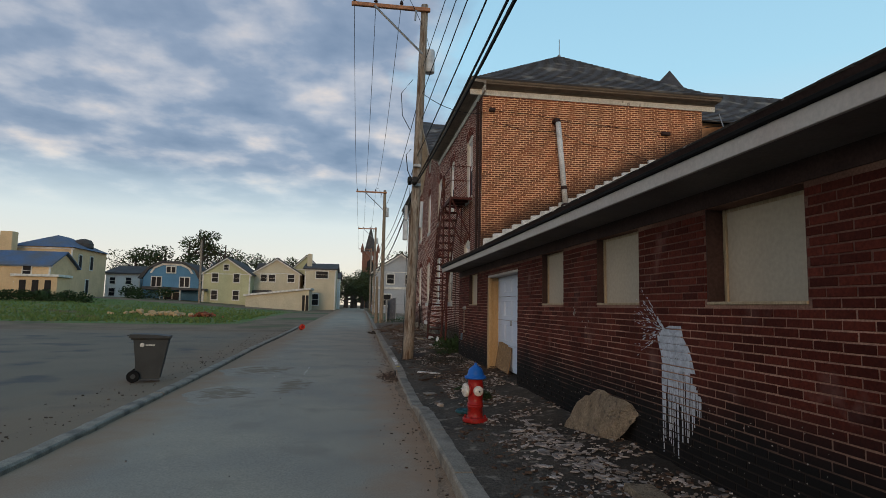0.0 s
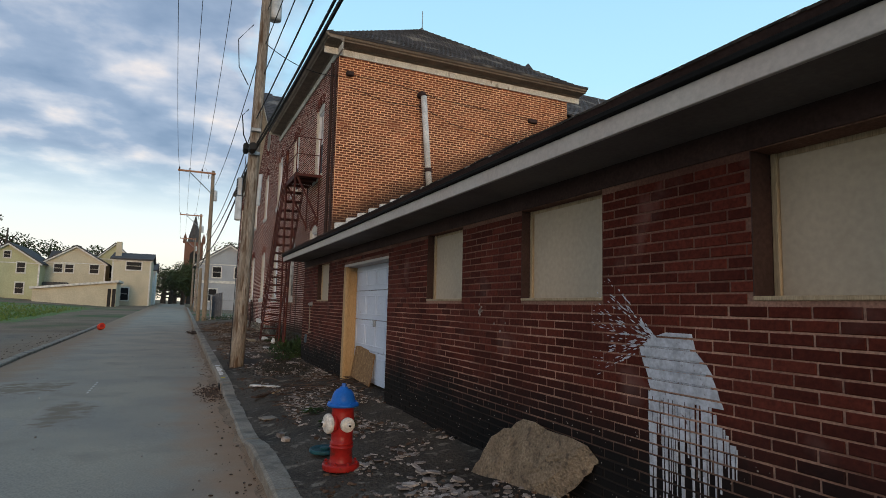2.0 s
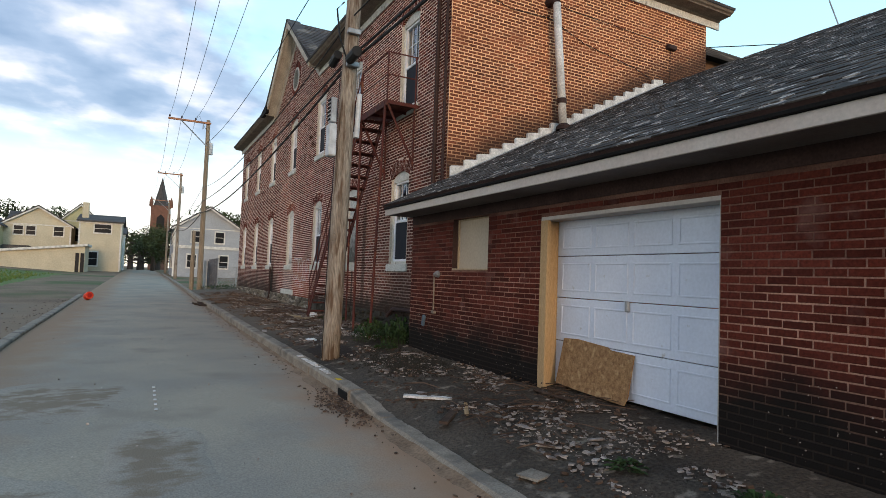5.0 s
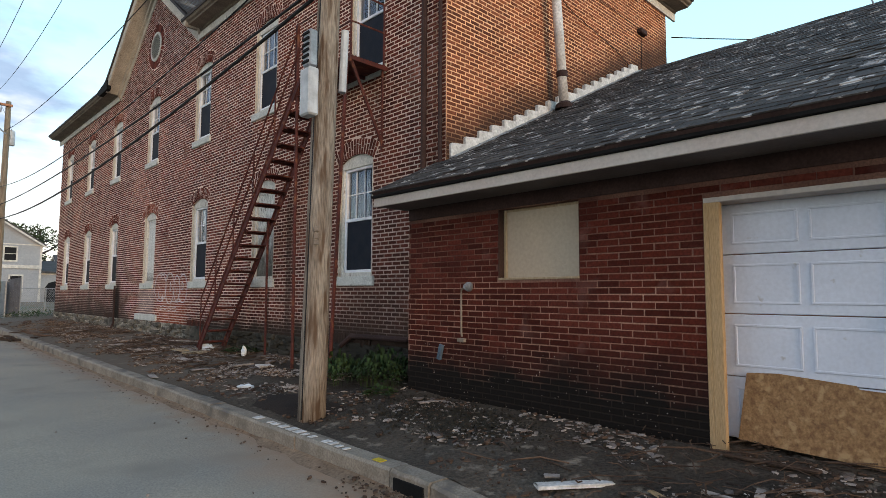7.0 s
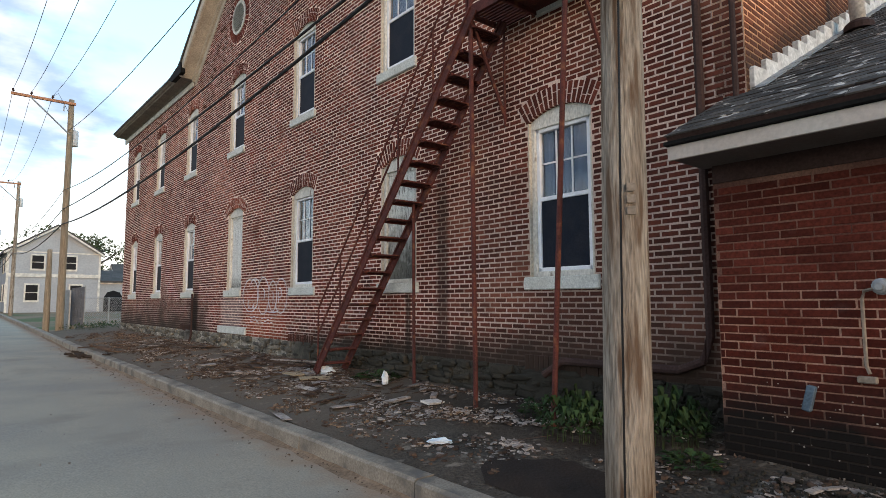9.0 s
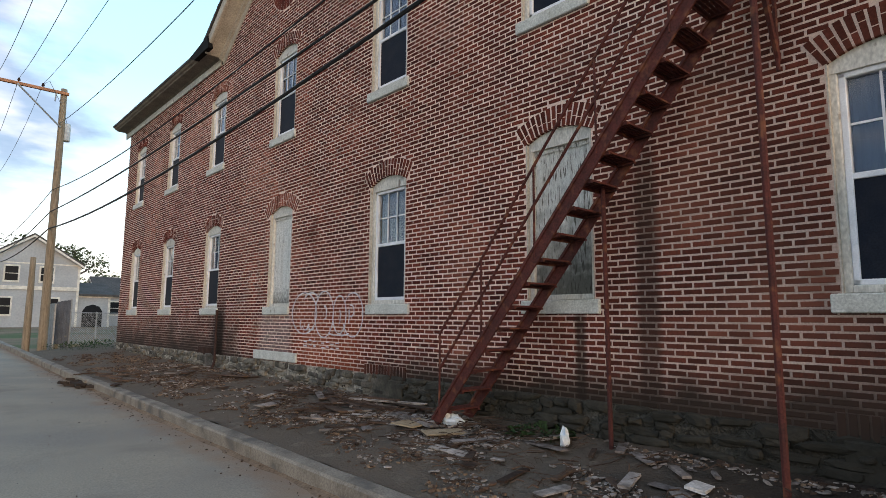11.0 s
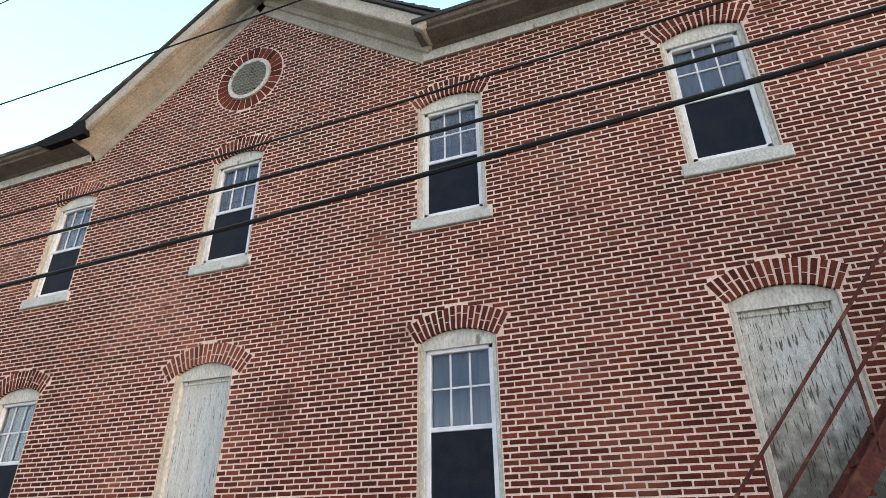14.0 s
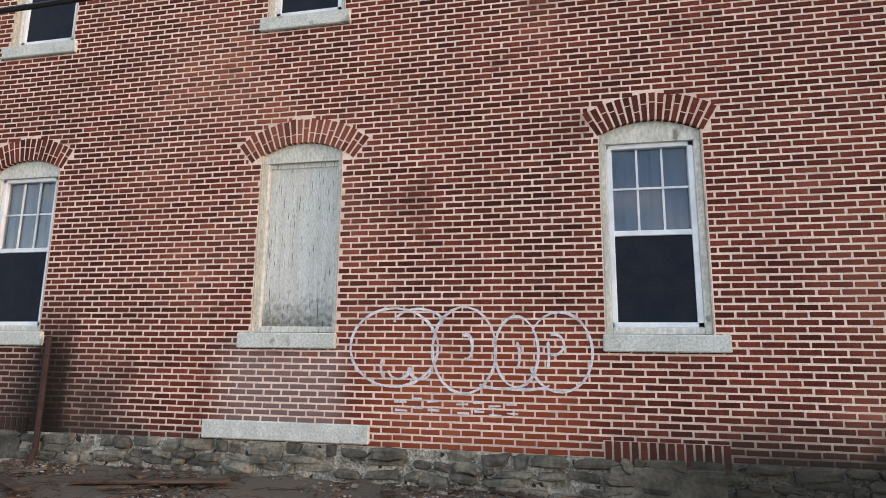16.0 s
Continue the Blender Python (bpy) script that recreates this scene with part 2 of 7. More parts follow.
FRAMEW = mat("bleached_lumber", (0.40, 0.315, 0.205), 0.85, second=(0.31, 0.235, 0.145), scale=3, fine=30, stretch=(6, 6, 0.6))
OSB = mat("osb_board", (0.30, 0.18, 0.085), 0.8, second=(0.19, 0.105, 0.05), scale=22, fine=60, third=(0.38, 0.25, 0.125), third_scale=14)
DOORW = mat("white_steel_door", (0.62, 0.67, 0.76), 0.5, second=(0.56, 0.61, 0.70), scale=1.5, fine=30, amount=0.12, bump=0.05, third=(0.42, 0.42, 0.42), third_scale=9, third_cut=(0.68, 0.76))
FASCIA = mat("white_fascia", (0.44, 0.39, 0.35), 0.7, second=(0.46, 0.43, 0.39), scale=2, fine=30, amount=0.2)
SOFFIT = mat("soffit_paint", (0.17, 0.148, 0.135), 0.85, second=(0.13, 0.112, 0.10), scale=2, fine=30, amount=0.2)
TAUPE = mat("taupe_trim_paint", (0.26, 0.215, 0.17), 0.85, second=(0.19, 0.155, 0.125), scale=3, fine=30)
# dark trim colour, also the painted shade strip under the garage eaves
DARKTRIM = mat("dark_trim_and_shade", (0.055, 0.032, 0.028), 0.85, scale=3, fine=40)
SHINGLE = mat("slate_shingle", (0.072, 0.066, 0.060), 0.95, second=(0.042, 0.039, 0.036), scale=2, fine=40, amount=0.6, rand=0.45, third=(0.40, 0.385, 0.36), third_scale=6.5, third_cut=(0.60, 0.64))
SLATE = mat("dark_slate_roof", (0.085, 0.083, 0.085), 0.9, second=(0.06, 0.058, 0.06), scale=1.0, fine=25, rand=0.2, third=(0.2, 0.19, 0.17), third_scale=1.5)
FLASH = mat("white_flashing", (0.68, 0.66, 0.63), 0.6, second=(0.5, 0.48, 0.45), scale=5, fine=30)
RUST = mat("rusty_red_iron", (0.105, 0.029, 0.023), 0.75, second=(0.062, 0.022, 0.019), scale=5, fine=50, amount=0.6, third=(0.17, 0.065, 0.036), third_scale=7)
POLE = mat("weathered_pole_wood", (0.335, 0.285, 0.23), 0.95, second=(0.225, 0.18, 0.14), scale=3.2, fine=22, amount=0.85, bump=0.9, bump_d=0.006, stretch=(3, 3, 0.32), third=(0.12, 0.078, 0.052), third_scale=5, third_cut=(0.52, 0.64), spec=0.1)
POLE_FAR = mat("tan_pole_wood", (0.28, 0.225, 0.16), 0.9, second=(0.18, 0.14, 0.10), scale=5, fine=24, bump=0.4, stretch=(4, 4, 0.28))
ARM = mat("crossarm_wood", (0.42, 0.20, 0.11), 0.85, scale=5, fine=30)
CABLE = mat("black_cable", (0.015, 0.015, 0.016), 0.6, bump=0)
STEEL = mat("galvanised_steel", (0.34, 0.35, 0.36), 0.5, 0.6, scale=6, fine=40, amount=0.25)
GREYBOX = mat("light_grey_box", (0.55, 0.57, 0.58), 0.5, scale=6, fine=40, amount=0.15)
ASPHALT = mat("worn_asphalt", (0.33, 0.28, 0.215), 0.95, second=(0.262, 0.23, 0.19), scale=0.55, fine=55, amount=0.4, third=(0.235, 0.20, 0.16), third_scale=0.9, third_cut=(0.56, 0.72), bump=0.3, spec=0.15)
stained(ASPHALT, (0.33, 0.205, 0.128), "x", 0.0, 0.85, 1.3, 1.6, ("y", 18.5, 15.5), 0.85)
stained(ASPHALT, (0.27, 0.165, 0.10), "x", 0.5, 1.05, 2.4, 0.9, None, 0.8)
stained(ASPHALT, (0.27, 0.175, 0.11), "x", -2.55, -3.5, 1.5, 1.3, None, 0.85)
LOT = mat("old_lot_asphalt", (0.165, 0.137, 0.103), 0.95, second=(0.205, 0.165, 0.118), scale=0.35, fine=60, amount=0.4, third=(0.10, 0.092, 0.083), third_scale=0.6, bump=0.3)
stained(LOT, (0.215, 0.145, 0.092), "x", -6.2, -4.6, 0.9, 2.4, None, 0.6)
stained(LOT, (0.20, 0.14, 0.092), "y", 30.5, 33.5, 0.7, 3.0, None, 0.5)
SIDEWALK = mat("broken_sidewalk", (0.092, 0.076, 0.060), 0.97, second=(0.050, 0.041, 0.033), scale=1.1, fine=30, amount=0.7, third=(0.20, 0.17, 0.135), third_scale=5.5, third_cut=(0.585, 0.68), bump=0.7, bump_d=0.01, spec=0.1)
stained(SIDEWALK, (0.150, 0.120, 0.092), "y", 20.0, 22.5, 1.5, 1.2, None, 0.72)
# darker beside the wall foot at the near end
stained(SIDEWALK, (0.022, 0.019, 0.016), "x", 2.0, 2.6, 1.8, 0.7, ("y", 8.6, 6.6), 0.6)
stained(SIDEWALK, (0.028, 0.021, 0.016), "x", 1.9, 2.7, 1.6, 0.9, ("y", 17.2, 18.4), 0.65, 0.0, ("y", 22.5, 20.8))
KERB = mat("kerb_concrete", (0.285, 0.245, 0.195), 0.95, second=(0.185, 0.155, 0.122), scale=3, fine=50, third=(0.13, 0.115, 0.1), third_scale=3, bump=0.4)
DIRT = mat("bare_dirt", (0.215, 0.150, 0.098), 0.98, second=(0.145, 0.10, 0.066), scale=0.4, fine=14, amount=0.5, third=(0.075, 0.095, 0.035), third_scale=0.12, third_cut=(0.5, 0.62), bump=0.5)
GRASS = mat("lawn", (0.095, 0.15, 0.038), 0.95, second=(0.13, 0.155, 0.05), scale=0.5, fine=12, amount=0.6, bump=0.4, third=(0.15, 0.12, 0.08), third_scale=0.25, third_cut=(0.6, 0.75))
LEAF = mat("green_leaf", (0.018, 0.042, 0.013), 0.8, second=(0.034, 0.064, 0.020), scale=2, fine=20, rand=0.45, bump=0)
LEAF_DARK = mat("dark_tree_leaf", (0.04, 0.06, 0.025), 0.85, second=(0.055, 0.075, 0.03), scale=0.4, fine=10, rand=0.4, bump=0)
BARK = mat("bark", (0.07, 0.055, 0.045), 0.95, fine=20, bump=0.4)
DEBRIS = mat("pale_debris", (0.36, 0.335, 0.305), 0.95, second=(0.13, 0.115, 0.10), scale=6, fine=40, rand=0.45)
DEBRIS_D = mat("dark_debris", (0.098, 0.068, 0.048), 0.95, second=(0.055, 0.038, 0.029), scale=6, fine=40, rand=0.4)
ROCK = mat("tan_concrete_slab", (0.31, 0.24, 0.165), 0.95, second=(0.21, 0.16, 0.11), scale=7, fine=45, amount=0.7, bump=1.0, bump_d=0.012, third=(0.12, 0.095, 0.07), third_scale=14, third_cut=(0.60, 0.66))
HRED = mat("red_hydrant_paint", (0.33, 0.018, 0.014), 0.35, second=(0.28, 0.016, 0.014), scale=6, fine=50, amount=0.25, third=(0.12, 0.03, 0.02), third_scale=9, third_cut=(0.62, 0.7))
HBLUE = mat("blue_hydrant_paint", (0.012, 0.12, 0.46), 0.4, second=(0.012, 0.10, 0.38), scale=6, fine=50, amount=0.2)
HWHITE = mat("white_hydrant_paint", (0.66, 0.62, 0.56), 0.5, second=(0.5, 0.46, 0.4), scale=8, fine=50)
PLASTIC = mat("grey_bin_plastic", (0.045, 0.046, 0.045), 0.6, second=(0.036, 0.037, 0.036), scale=3, fine=60, amount=0.2)
# black for rubber and small parts, and for openings painted as unlit
BLACK = mat("black_parts_and_shade", (0.010, 0.010, 0.010), 0.85, spec=0.15)
ORANGE = mat("red_orange_plastic", (0.62, 0.05, 0.018), 0.5, scale=6, amount=0.2)
WPAINT = mat("white_splashed_paint", (0.50, 0.53, 0.585), 0.7, second=(0.36, 0.38, 0.42), scale=9, fine=40, amount=0.4, third=(0.16, 0.13, 0.12), third_scale=34, third_cut=(0.66, 0.72))
SPRAY = mat("white_spray_paint", (0.78, 0.72, 0.74), 0.8, scale=6, fine=60, amount=0.5)
def siding(name, c):
    return mat(name, c, 0.85, second=tuple(v * 0.86 for v in c), scale=0.6, fine=6, amount=0.2, bump=0.1)
YEL = siding("ochre_render", (0.60, 0.43, 0.25))
TAN = siding("tan_siding", (0.53, 0.46, 0.33))
OLIVE = siding("olive_siding", (0.46, 0.44, 0.26))
BLUE = siding("blue_siding", (0.10, 0.22, 0.34))
GREYS = siding("grey_siding", (0.36, 0.37, 0.385))
WHITES = siding("white_siding", (0.62, 0.62, 0.60))
HTRIM = mat("house_trim", (0.66, 0.63, 0.57), 0.7, amount=0.15, bump=0)
ROOFD = mat("far_roof", (0.085, 0.078, 0.075), 0.9, second=(0.06, 0.055, 0.053), scale=1, fine=8)
TARP = mat("blue_tarp", (0.075, 0.125, 0.22), 0.7, second=(0.10, 0.115, 0.14), scale=0.5, fine=8)
DKGLASS = mat("dark_window_glass", (0.012, 0.013, 0.016), 0.4, bump=0, amount=0.1, spec=0.1)
SANDST = mat("brown_church_stone", (0.20, 0.10, 0.07), 0.95, scale=1, fine=8)
# blue-grey cloth whose blue also paints the sky's reflection in the upstairs panes
CURTAIN = mat("sky_tinted_curtain", (0.11, 0.15, 0.215), 0.9, second=(0.075, 0.105, 0.155), scale=4, fine=30, amount=0.15, bump=0.0, stretch=(1, 3, 0.4))
GLASS = bpy.data.materials.new("window_glass")
GLASS.use_nodes = True
gb = GLASS.node_tree.nodes["Principled BSDF"]
gb.inputs["Base Color"].default_value = (0.82, 0.88, 0.95, 1)
gb.inputs["Roughness"].default_value, gb.inputs["Transmission Weight"].default_value, gb.inputs["IOR"].default_value = 0.03, 1.0, 1.52

# ---------------------------------------------------------------- mesh helpers


def mesh_of(name, verts, faces, material=None, smooth=False):
    me = bpy.data.meshes.new(name)
    me.from_pydata([tuple(v) for v in verts], [], faces)
    if material:
        me.materials.append(material)
    if smooth:
        for p in me.polygons:
            p.use_smooth = True
    me.update()
    return me


class Geo:
    """Collects boxes, tubes and plates of one part."""

    def __init__(self):
        self.v, self.f = [], []

    def raw(self, v, f):
        o = len(self.v)
        self.v += [tuple(p) for p in v]
        self.f += [tuple(i + o for i in q) for q in f]
        return self

    def box(self, x0, x1, y0, y1, z0, z1, c=0.0, m=None):
        if c <= 0:
            v = [(x, y, z) for z in (z0, z1) for y in (y0, y1) for x in (x0, x1)]
            f = [(0, 2, 3, 1), (4, 5, 7, 6), (0, 1, 5, 4), (2, 6, 7, 3), (0, 4, 6, 2), (1, 3, 7, 5)]
        else:
            v, f = [], []
            mx, my, mz = (x0 + x1) / 2, (y0 + y1) / 2, (z0 + z1) / 2
            hx, hy, hz = (x1 - x0) / 2, (y1 - y0) / 2, (z1 - z0) / 2
            c = min(c, hx * 0.9, hy * 0.9, hz * 0.9)
            ring = [(hx - c, hy), (hx, hy - c), (hx, -hy + c), (hx - c, -hy), (-hx + c, -hy), (-hx, -hy + c), (-hx, hy - c), (-hx + c, hy)]
            small = [(max(-hx + c, min(hx - c, a)), max(-hy + c, min(hy - c, b))) for a, b in ring]
            for pts, z in ((small, -hz), (ring, -hz + c), (ring, hz - c), (small, hz)):
                v += [(mx + a, my + b, mz + z) for a, b in pts]
            f = [tuple(range(8)), tuple(range(31, 23, -1))]
            for k in range(3):
                for i in range(8):
                    j = (i + 1) % 8
                    f.append((k * 8 + i, k * 8 + 8 + i, k * 8 + 8 + j, k * 8 + j))
        if m is not None:
            v = [m @ Vector(p) for p in v]
        return self.raw(v, f)

    def tube(self, pts, r, n=8, r1=None, cap=True):
        pts = [Vector(p) for p in pts]
        rows = []
        for i, p in enumerate(pts):
            d = (pts[min(i + 1, len(pts) - 1)] - pts[max(i - 1, 0)]).normalized()
            a = d.cross(Vector((0, 0, 1)) if abs(d.z) < 0.9 else Vector((1, 0, 0))).normalized()
            b = d.cross(a)
            rr = r if r1 is None else r + (r1 - r) * i / (len(pts) - 1)
            rows.append([p + (a * math.cos(t) + b * math.sin(t)) * rr for t in [2 * math.pi * k / n for k in range(n)]])
        v = [q for row in rows for q in row]
        f = [(i * n + k, i * n + (k + 1) % n, i * n + n + (k + 1) % n, i * n + n + k) for i in range(len(rows) - 1) for k in range(n)]
        if cap:
            f += [tuple(range(n - 1, -1, -1)), tuple(range(len(v) - n, len(v)))]
        return self.raw(v, f)

    def lathe(self, profile, x=0, y=0, z=0, n=20, m=None):
        v = [(x + r * math.cos(2 * math.pi * k / n), y + r * math.sin(2 * math.pi * k / n), z + h) for r, h in profile for k in range(n)]
        f = [(i * n + k, i * n + (k + 1) % n, i * n + n + (k + 1) % n, i * n + n + k) for i in range(len(profile) - 1) for k in range(n)]
        f += [tuple(range(n - 1, -1, -1)), tuple(range(len(v) - n, len(v)))]
        if m is not None:
            v = [m @ Vector(p) for p in v]
        return self.raw(v, f)

    def prism(self, outline, axis, a, b):
        """An outline in the two other axes, pushed from a to b along an axis."""
        n = len(outline)
        def place(p, q):
            return {"x": (q, p[0], p[1]), "y": (p[0], q, p[1]), "z": (p[0], p[1], q)}[axis]
        v = [place(p, a) for p in outline] + [place(p, b) for p in outline]
        f = [tuple(range(n)), tuple(range(2 * n - 1, n - 1, -1))] + [(i, i + n, (i + 1) % n + n, (i + 1) % n) for i in range(n)]
        return self.raw(v, f)


def part(name, geo, material, parent=None, label="", smooth=False, fix=True, weld=False):
    me = mesh_of(name, geo.v, geo.f, material, smooth)
    if fix:
        bm = bmesh.new()
        bm.from_mesh(me)
        if weld:
            bmesh.ops.remove_doubles(bm, verts=bm.verts, dist=0.0005)
        bmesh.ops.recalc_face_normals(bm, faces=bm.faces)
        bm.to_mesh(me)
        bm.free()
    ob = new(name, me)
    ob.parent = parent
    if label:
        tagged(ob, label)
    return ob


def thing(name, label, category, at=(0, 0, 0), group="", kind="", rz=0.0):
    e = new(name)
    e.matrix_world = pose(*at, 0, 0, rz)
    return tagged(e, label, category, group, kind)


def shared(name, me, parent, loc=(0, 0, 0), rz=0.0, label=""):
    ob = new(name, me)
    ob.parent = parent
    ob.location, ob.rotation_euler = loc, (0, 0, rz)
    if label:
        tagged(ob, label)
    return ob


# ---------------------------------------------------------------- ground heights
PY = [-400, 10, 38, 60, 90, 105, 160, 600, 4000]
PZ = [0, 0, 0.17, 0.45, 0.75, 0.95, 1.1, 1.1, 1.1]
KX0, KX1, LX0, LX1 = 0.97, 1.20, -4.07, -3.85


def lin(t, a, b):
    return min(1.0, max(0.0, (t - a) / (b - a)))


def road_z(y):
    return float(np.interp(y, PY, PZ))


def ground_z(x, y):
    return road_z(y) + 1.5 * lin(-x, 9, 34) * lin(y, 50, 85)


def kerb_h(y):
    """The kerb drops at the garage's driveway."""
    return 0.045 + 0.12 * (lin(y, 13.9, 15.0) + 1 - lin(y, 9.6, 10.5))


def lot_edge(y):
    """The low kerb by the lot is not quite parallel to the alley."""
    return float(np.interp(y, [0, 9, 18, 24, 42], [0.30, 0.24, 0.08, -0.06, -0.24]))


def walk_z(x, y):
    h = road_z(y) + kerb_h(y) * (1 - lin(x, 1.25, 2.2)) + 0.175 * lin(x, 1.25, 2.2)
    return h + 0.10 * max(0.0, min(x, 3.6) - 1.27)


def strip(name, xs, ys, zf, material, label, category, kind="structure", rough=0.0, seed=0.0, shift=lambda y: 0.0):
    v = [(x + shift(y), y, zf(x, y) + (rough * noise.noise(Vector((x * 1.7, y * 1.7, seed))) + rough * 0.5 * noise.noise(Vector((x * 6, y * 6, seed + 5))) if rough else 0)) for y in ys for x in xs]
    n = len(xs)
    f = [(j * n + i, j * n + i + 1, j * n + n + i + 1, j * n + n + i) for j in range(len(ys) - 1) for i in range(n - 1)]
    ob = new(name, mesh_of(name, v, f, material, True))
    return tagged(ob, label, category, "", kind)


def span(a, b, step):
    k = max(1, round((b - a) / step))
    return [a + (b - a) * i / k for i in range(k + 1)]


far_x = [-3000, -900, -300, -140, -90, -60, -45, -34, -28, -22, -16, -12, -9, -6, -4.2, -3.8, 1.0, 1.4, 3.4, 6, 10, 20, 40, 90, 300, 900, 3000]
far_y = [-3000, -600, -150, -60, -20, -5, 5, 10, 20, 30, 38, 44, 50, 56, 62, 70, 78, 85, 90, 97, 105, 120, 140, 160, 250, 600, 1500, 3500]
strip("ground", far_x, far_y, lambda x, y: ground_z(x, y) - 0.10 + (0.12 if x < -4.1 and y > 40 else 0.0) + (0.10 if x > 1.2 and y > 50 else 0), DIRT, "bare brown earth with thin weeds reaching the horizon", "ground")
road = strip("road", span(-4.4, KX0 + 0.02, 0.35), span(-30, 50, 0.5) + span(52, 160, 6), lambda x, y: road_z(y) + 0.03 * (1 - ((x + 1.4) / 2.45) ** 2) - 0.02, ASPHALT, "worn grey asphalt alley with patches and grit", "road", rough=0.008)
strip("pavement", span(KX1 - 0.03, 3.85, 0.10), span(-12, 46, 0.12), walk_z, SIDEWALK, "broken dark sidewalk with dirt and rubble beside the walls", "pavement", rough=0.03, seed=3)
strip("parking_lot", span(-40, LX0, 2.2), span(-30, 34.6, 1.5), lambda x, y: ground_z(x, y) + 0.035, LOT, "old patched asphalt parking lot beside the alley", "parking lot", rough=0.012, seed=8, shift=lot_edge)

# drifted dirt along the kerb and a cracked patch in the alley


def drift(name, label, y0, y1, xin, material, seed, inner=None):
    ys, ts = span(y0, y1, 0.12), (0.0, 0.3, 0.6, 1.0)
    v = []
    for y in ys:
        w = xin * (0.45 + 0.55 * (noise.noise(Vector((seed, y * 0.45, 0))) + 0.5 * noise.noise(Vector((seed, y * 2.3, 4)))) ) * lin(y, y0, y0 + 2) * lin(-y, -y1, -y1 + 2)
        w = max(0.04, w)
        for t in ts:
            x = KX0 + 0.02 - w * t
            crown = 0.03 * (1 - ((x + 1.4) / 2.45) ** 2) - 0.02
            v.append((x, y, road_z(y) + crown + 0.014 + 0.03 * (1 - t) ** 2 - 0.016 * t + 0.008 * noise.noise(Vector((x * 5, y * 5, seed)))))
    n = len(ts)
    f = [(j * n + i, j * n + n + i, j * n + n + i + 1, j * n + i + 1) for j in range(len(ys) - 1) for i in range(n - 1)]
    return tagged(new(name, mesh_of(name, v, f, material, True)), label, "dirt", "", "structure")


GUTTER = mat("gutter_dirt", (0.17, 0.115, 0.075), 0.98, second=(0.24, 0.165, 0.11), scale=2.5, fine=30, amount=0.6, bump=0.6)
drift("gutter_dirt", "brown dirt drifted along the kerb", 3, 26, 0.28, GUTTER, 1.3)
drift("gutter_dirt", "brown dirt drifted along the kerb", 24, 46, 0.22, GUTTER, 5.1)


def patch(name, label, cx_, cy_, rx_, ry_, material, seed, n=26):
    rings = (0.3, 0.55, 0.8, 1.15)
    v = [(cx_, cy_)]
    for ring in rings:
        for i in range(n):
            a = 6.2832 * i / n
            r = ring * (1 + 0.35 * noise.noise(Vector((math.cos(a) * 1.6, math.sin(a) * 1.6, seed))) + 0.12 * noise.noise(Vector((math.cos(a) * 6, math.sin(a) * 6, seed))))
            v.append((cx_ + rx_ * r * math.cos(a), cy_ + ry_ * r * math.sin(a)))
    last = 1 + 3 * n
    pts = [(x, y, road_z(y) + 0.03 * (1 - ((x + 1.4) / 2.45) ** 2) - (0.008 if i < last - n else 0.013 if i < last else 0.045)) for i, (x, y) in enumerate(v)]
    f = [(0, 1 + i, 1 + (i + 1) % n) for i in range(n)]
    for q in range(3):
        o = 1 + q * n
        f += [(o + i, o + n + i, o + n + (i + 1) % n, o + (i + 1) % n) for i in range(n)]
    me = mesh_of(name, pts, f, material, True)
    wear = me.attributes.new("wear", "FLOAT", "POINT")
    for i, d in enumerate(wear.data):
        d.value = 1.0 if i == 0 else (0.95, 0.75, 0.35, 0.0)[(i - 1) // n]
    return tagged(new(name, me), label, "road patch", "", "structure")


CRACKED = mat("cracked_patch", (0.325, 0.28, 0.226), 0.95, second=(0.262, 0.23, 0.19), scale=0.55, fine=55, amount=0.4, third=(0.235, 0.20, 0.16), third_scale=0.9, third_cut=(0.56, 0.72), bump=0.5, spec=0.15)


def worn(m, colour):
    """Broken streaks, thick in the middle of a patch and thin at its rim, after the mesh's own wear values."""
    n, l = m.node_tree.nodes, m.node_tree.links
    b = n["Principled BSDF"]
    old = b.inputs["Base Color"].links[0].from_socket
    at = n.new("ShaderNodeAttribute")
    at.attribute_name = "wear"
    geo = n.new("ShaderNodeNewGeometry")
    mp = n.new("ShaderNodeMapping")
    mp.inputs["Scale"].default_value = (1.0, 1.5, 1.0)
    l.new(geo.outputs["Position"], mp.inputs[0])
    t = n.new("ShaderNodeTexNoise")
    t.inputs["Scale"].default_value, t.inputs["Detail"].default_value, t.inputs["Roughness"].default_value = 3.0, 9, 0.68
    l.new(mp.outputs[0], t.inputs["Vector"])
    a = n.new("ShaderNodeMath")
    a.operation = "MULTIPLY_ADD"
    l.new(at.outputs["Fac"], a.inputs[0])
    a.inputs[1].default_value = 0.30
    l.new(t.outputs[0], a.inputs[2])
    r = n.new("ShaderNodeMapRange")
    r.inputs[1].default_value, r.inputs[2].default_value = 0.66, 0.80
    l.new(a.outputs[0], r.inputs[0])
    x = n.new("ShaderNodeMix")
    x.data_type = "RGBA"
    l.new(r.outputs[0], x.inputs[0])
    l.new(old, x.inputs[6])
    x.inputs[7].default_value = (*colour, 1)
    l.new(x.outputs[2], b.inputs["Base Color"])


worn(CRACKED, (0.20, 0.155, 0.112))
patch("road_patch", "rough cracked patch in the alley asphalt", -2.5, 16.2, 1.1, 1.35, CRACKED, 2.2)
patch("road_patch", "crumbling patch in the alley asphalt", -1.35, 13.3, 0.55, 1.7, CRACKED, 7.7)
patch("road_patch", "rough worn patch in the alley asphalt", -2.6, 12.2, 0.8, 1.3, CRACKED, 9.4)

# ---------------------------------------------------------------- kerbs


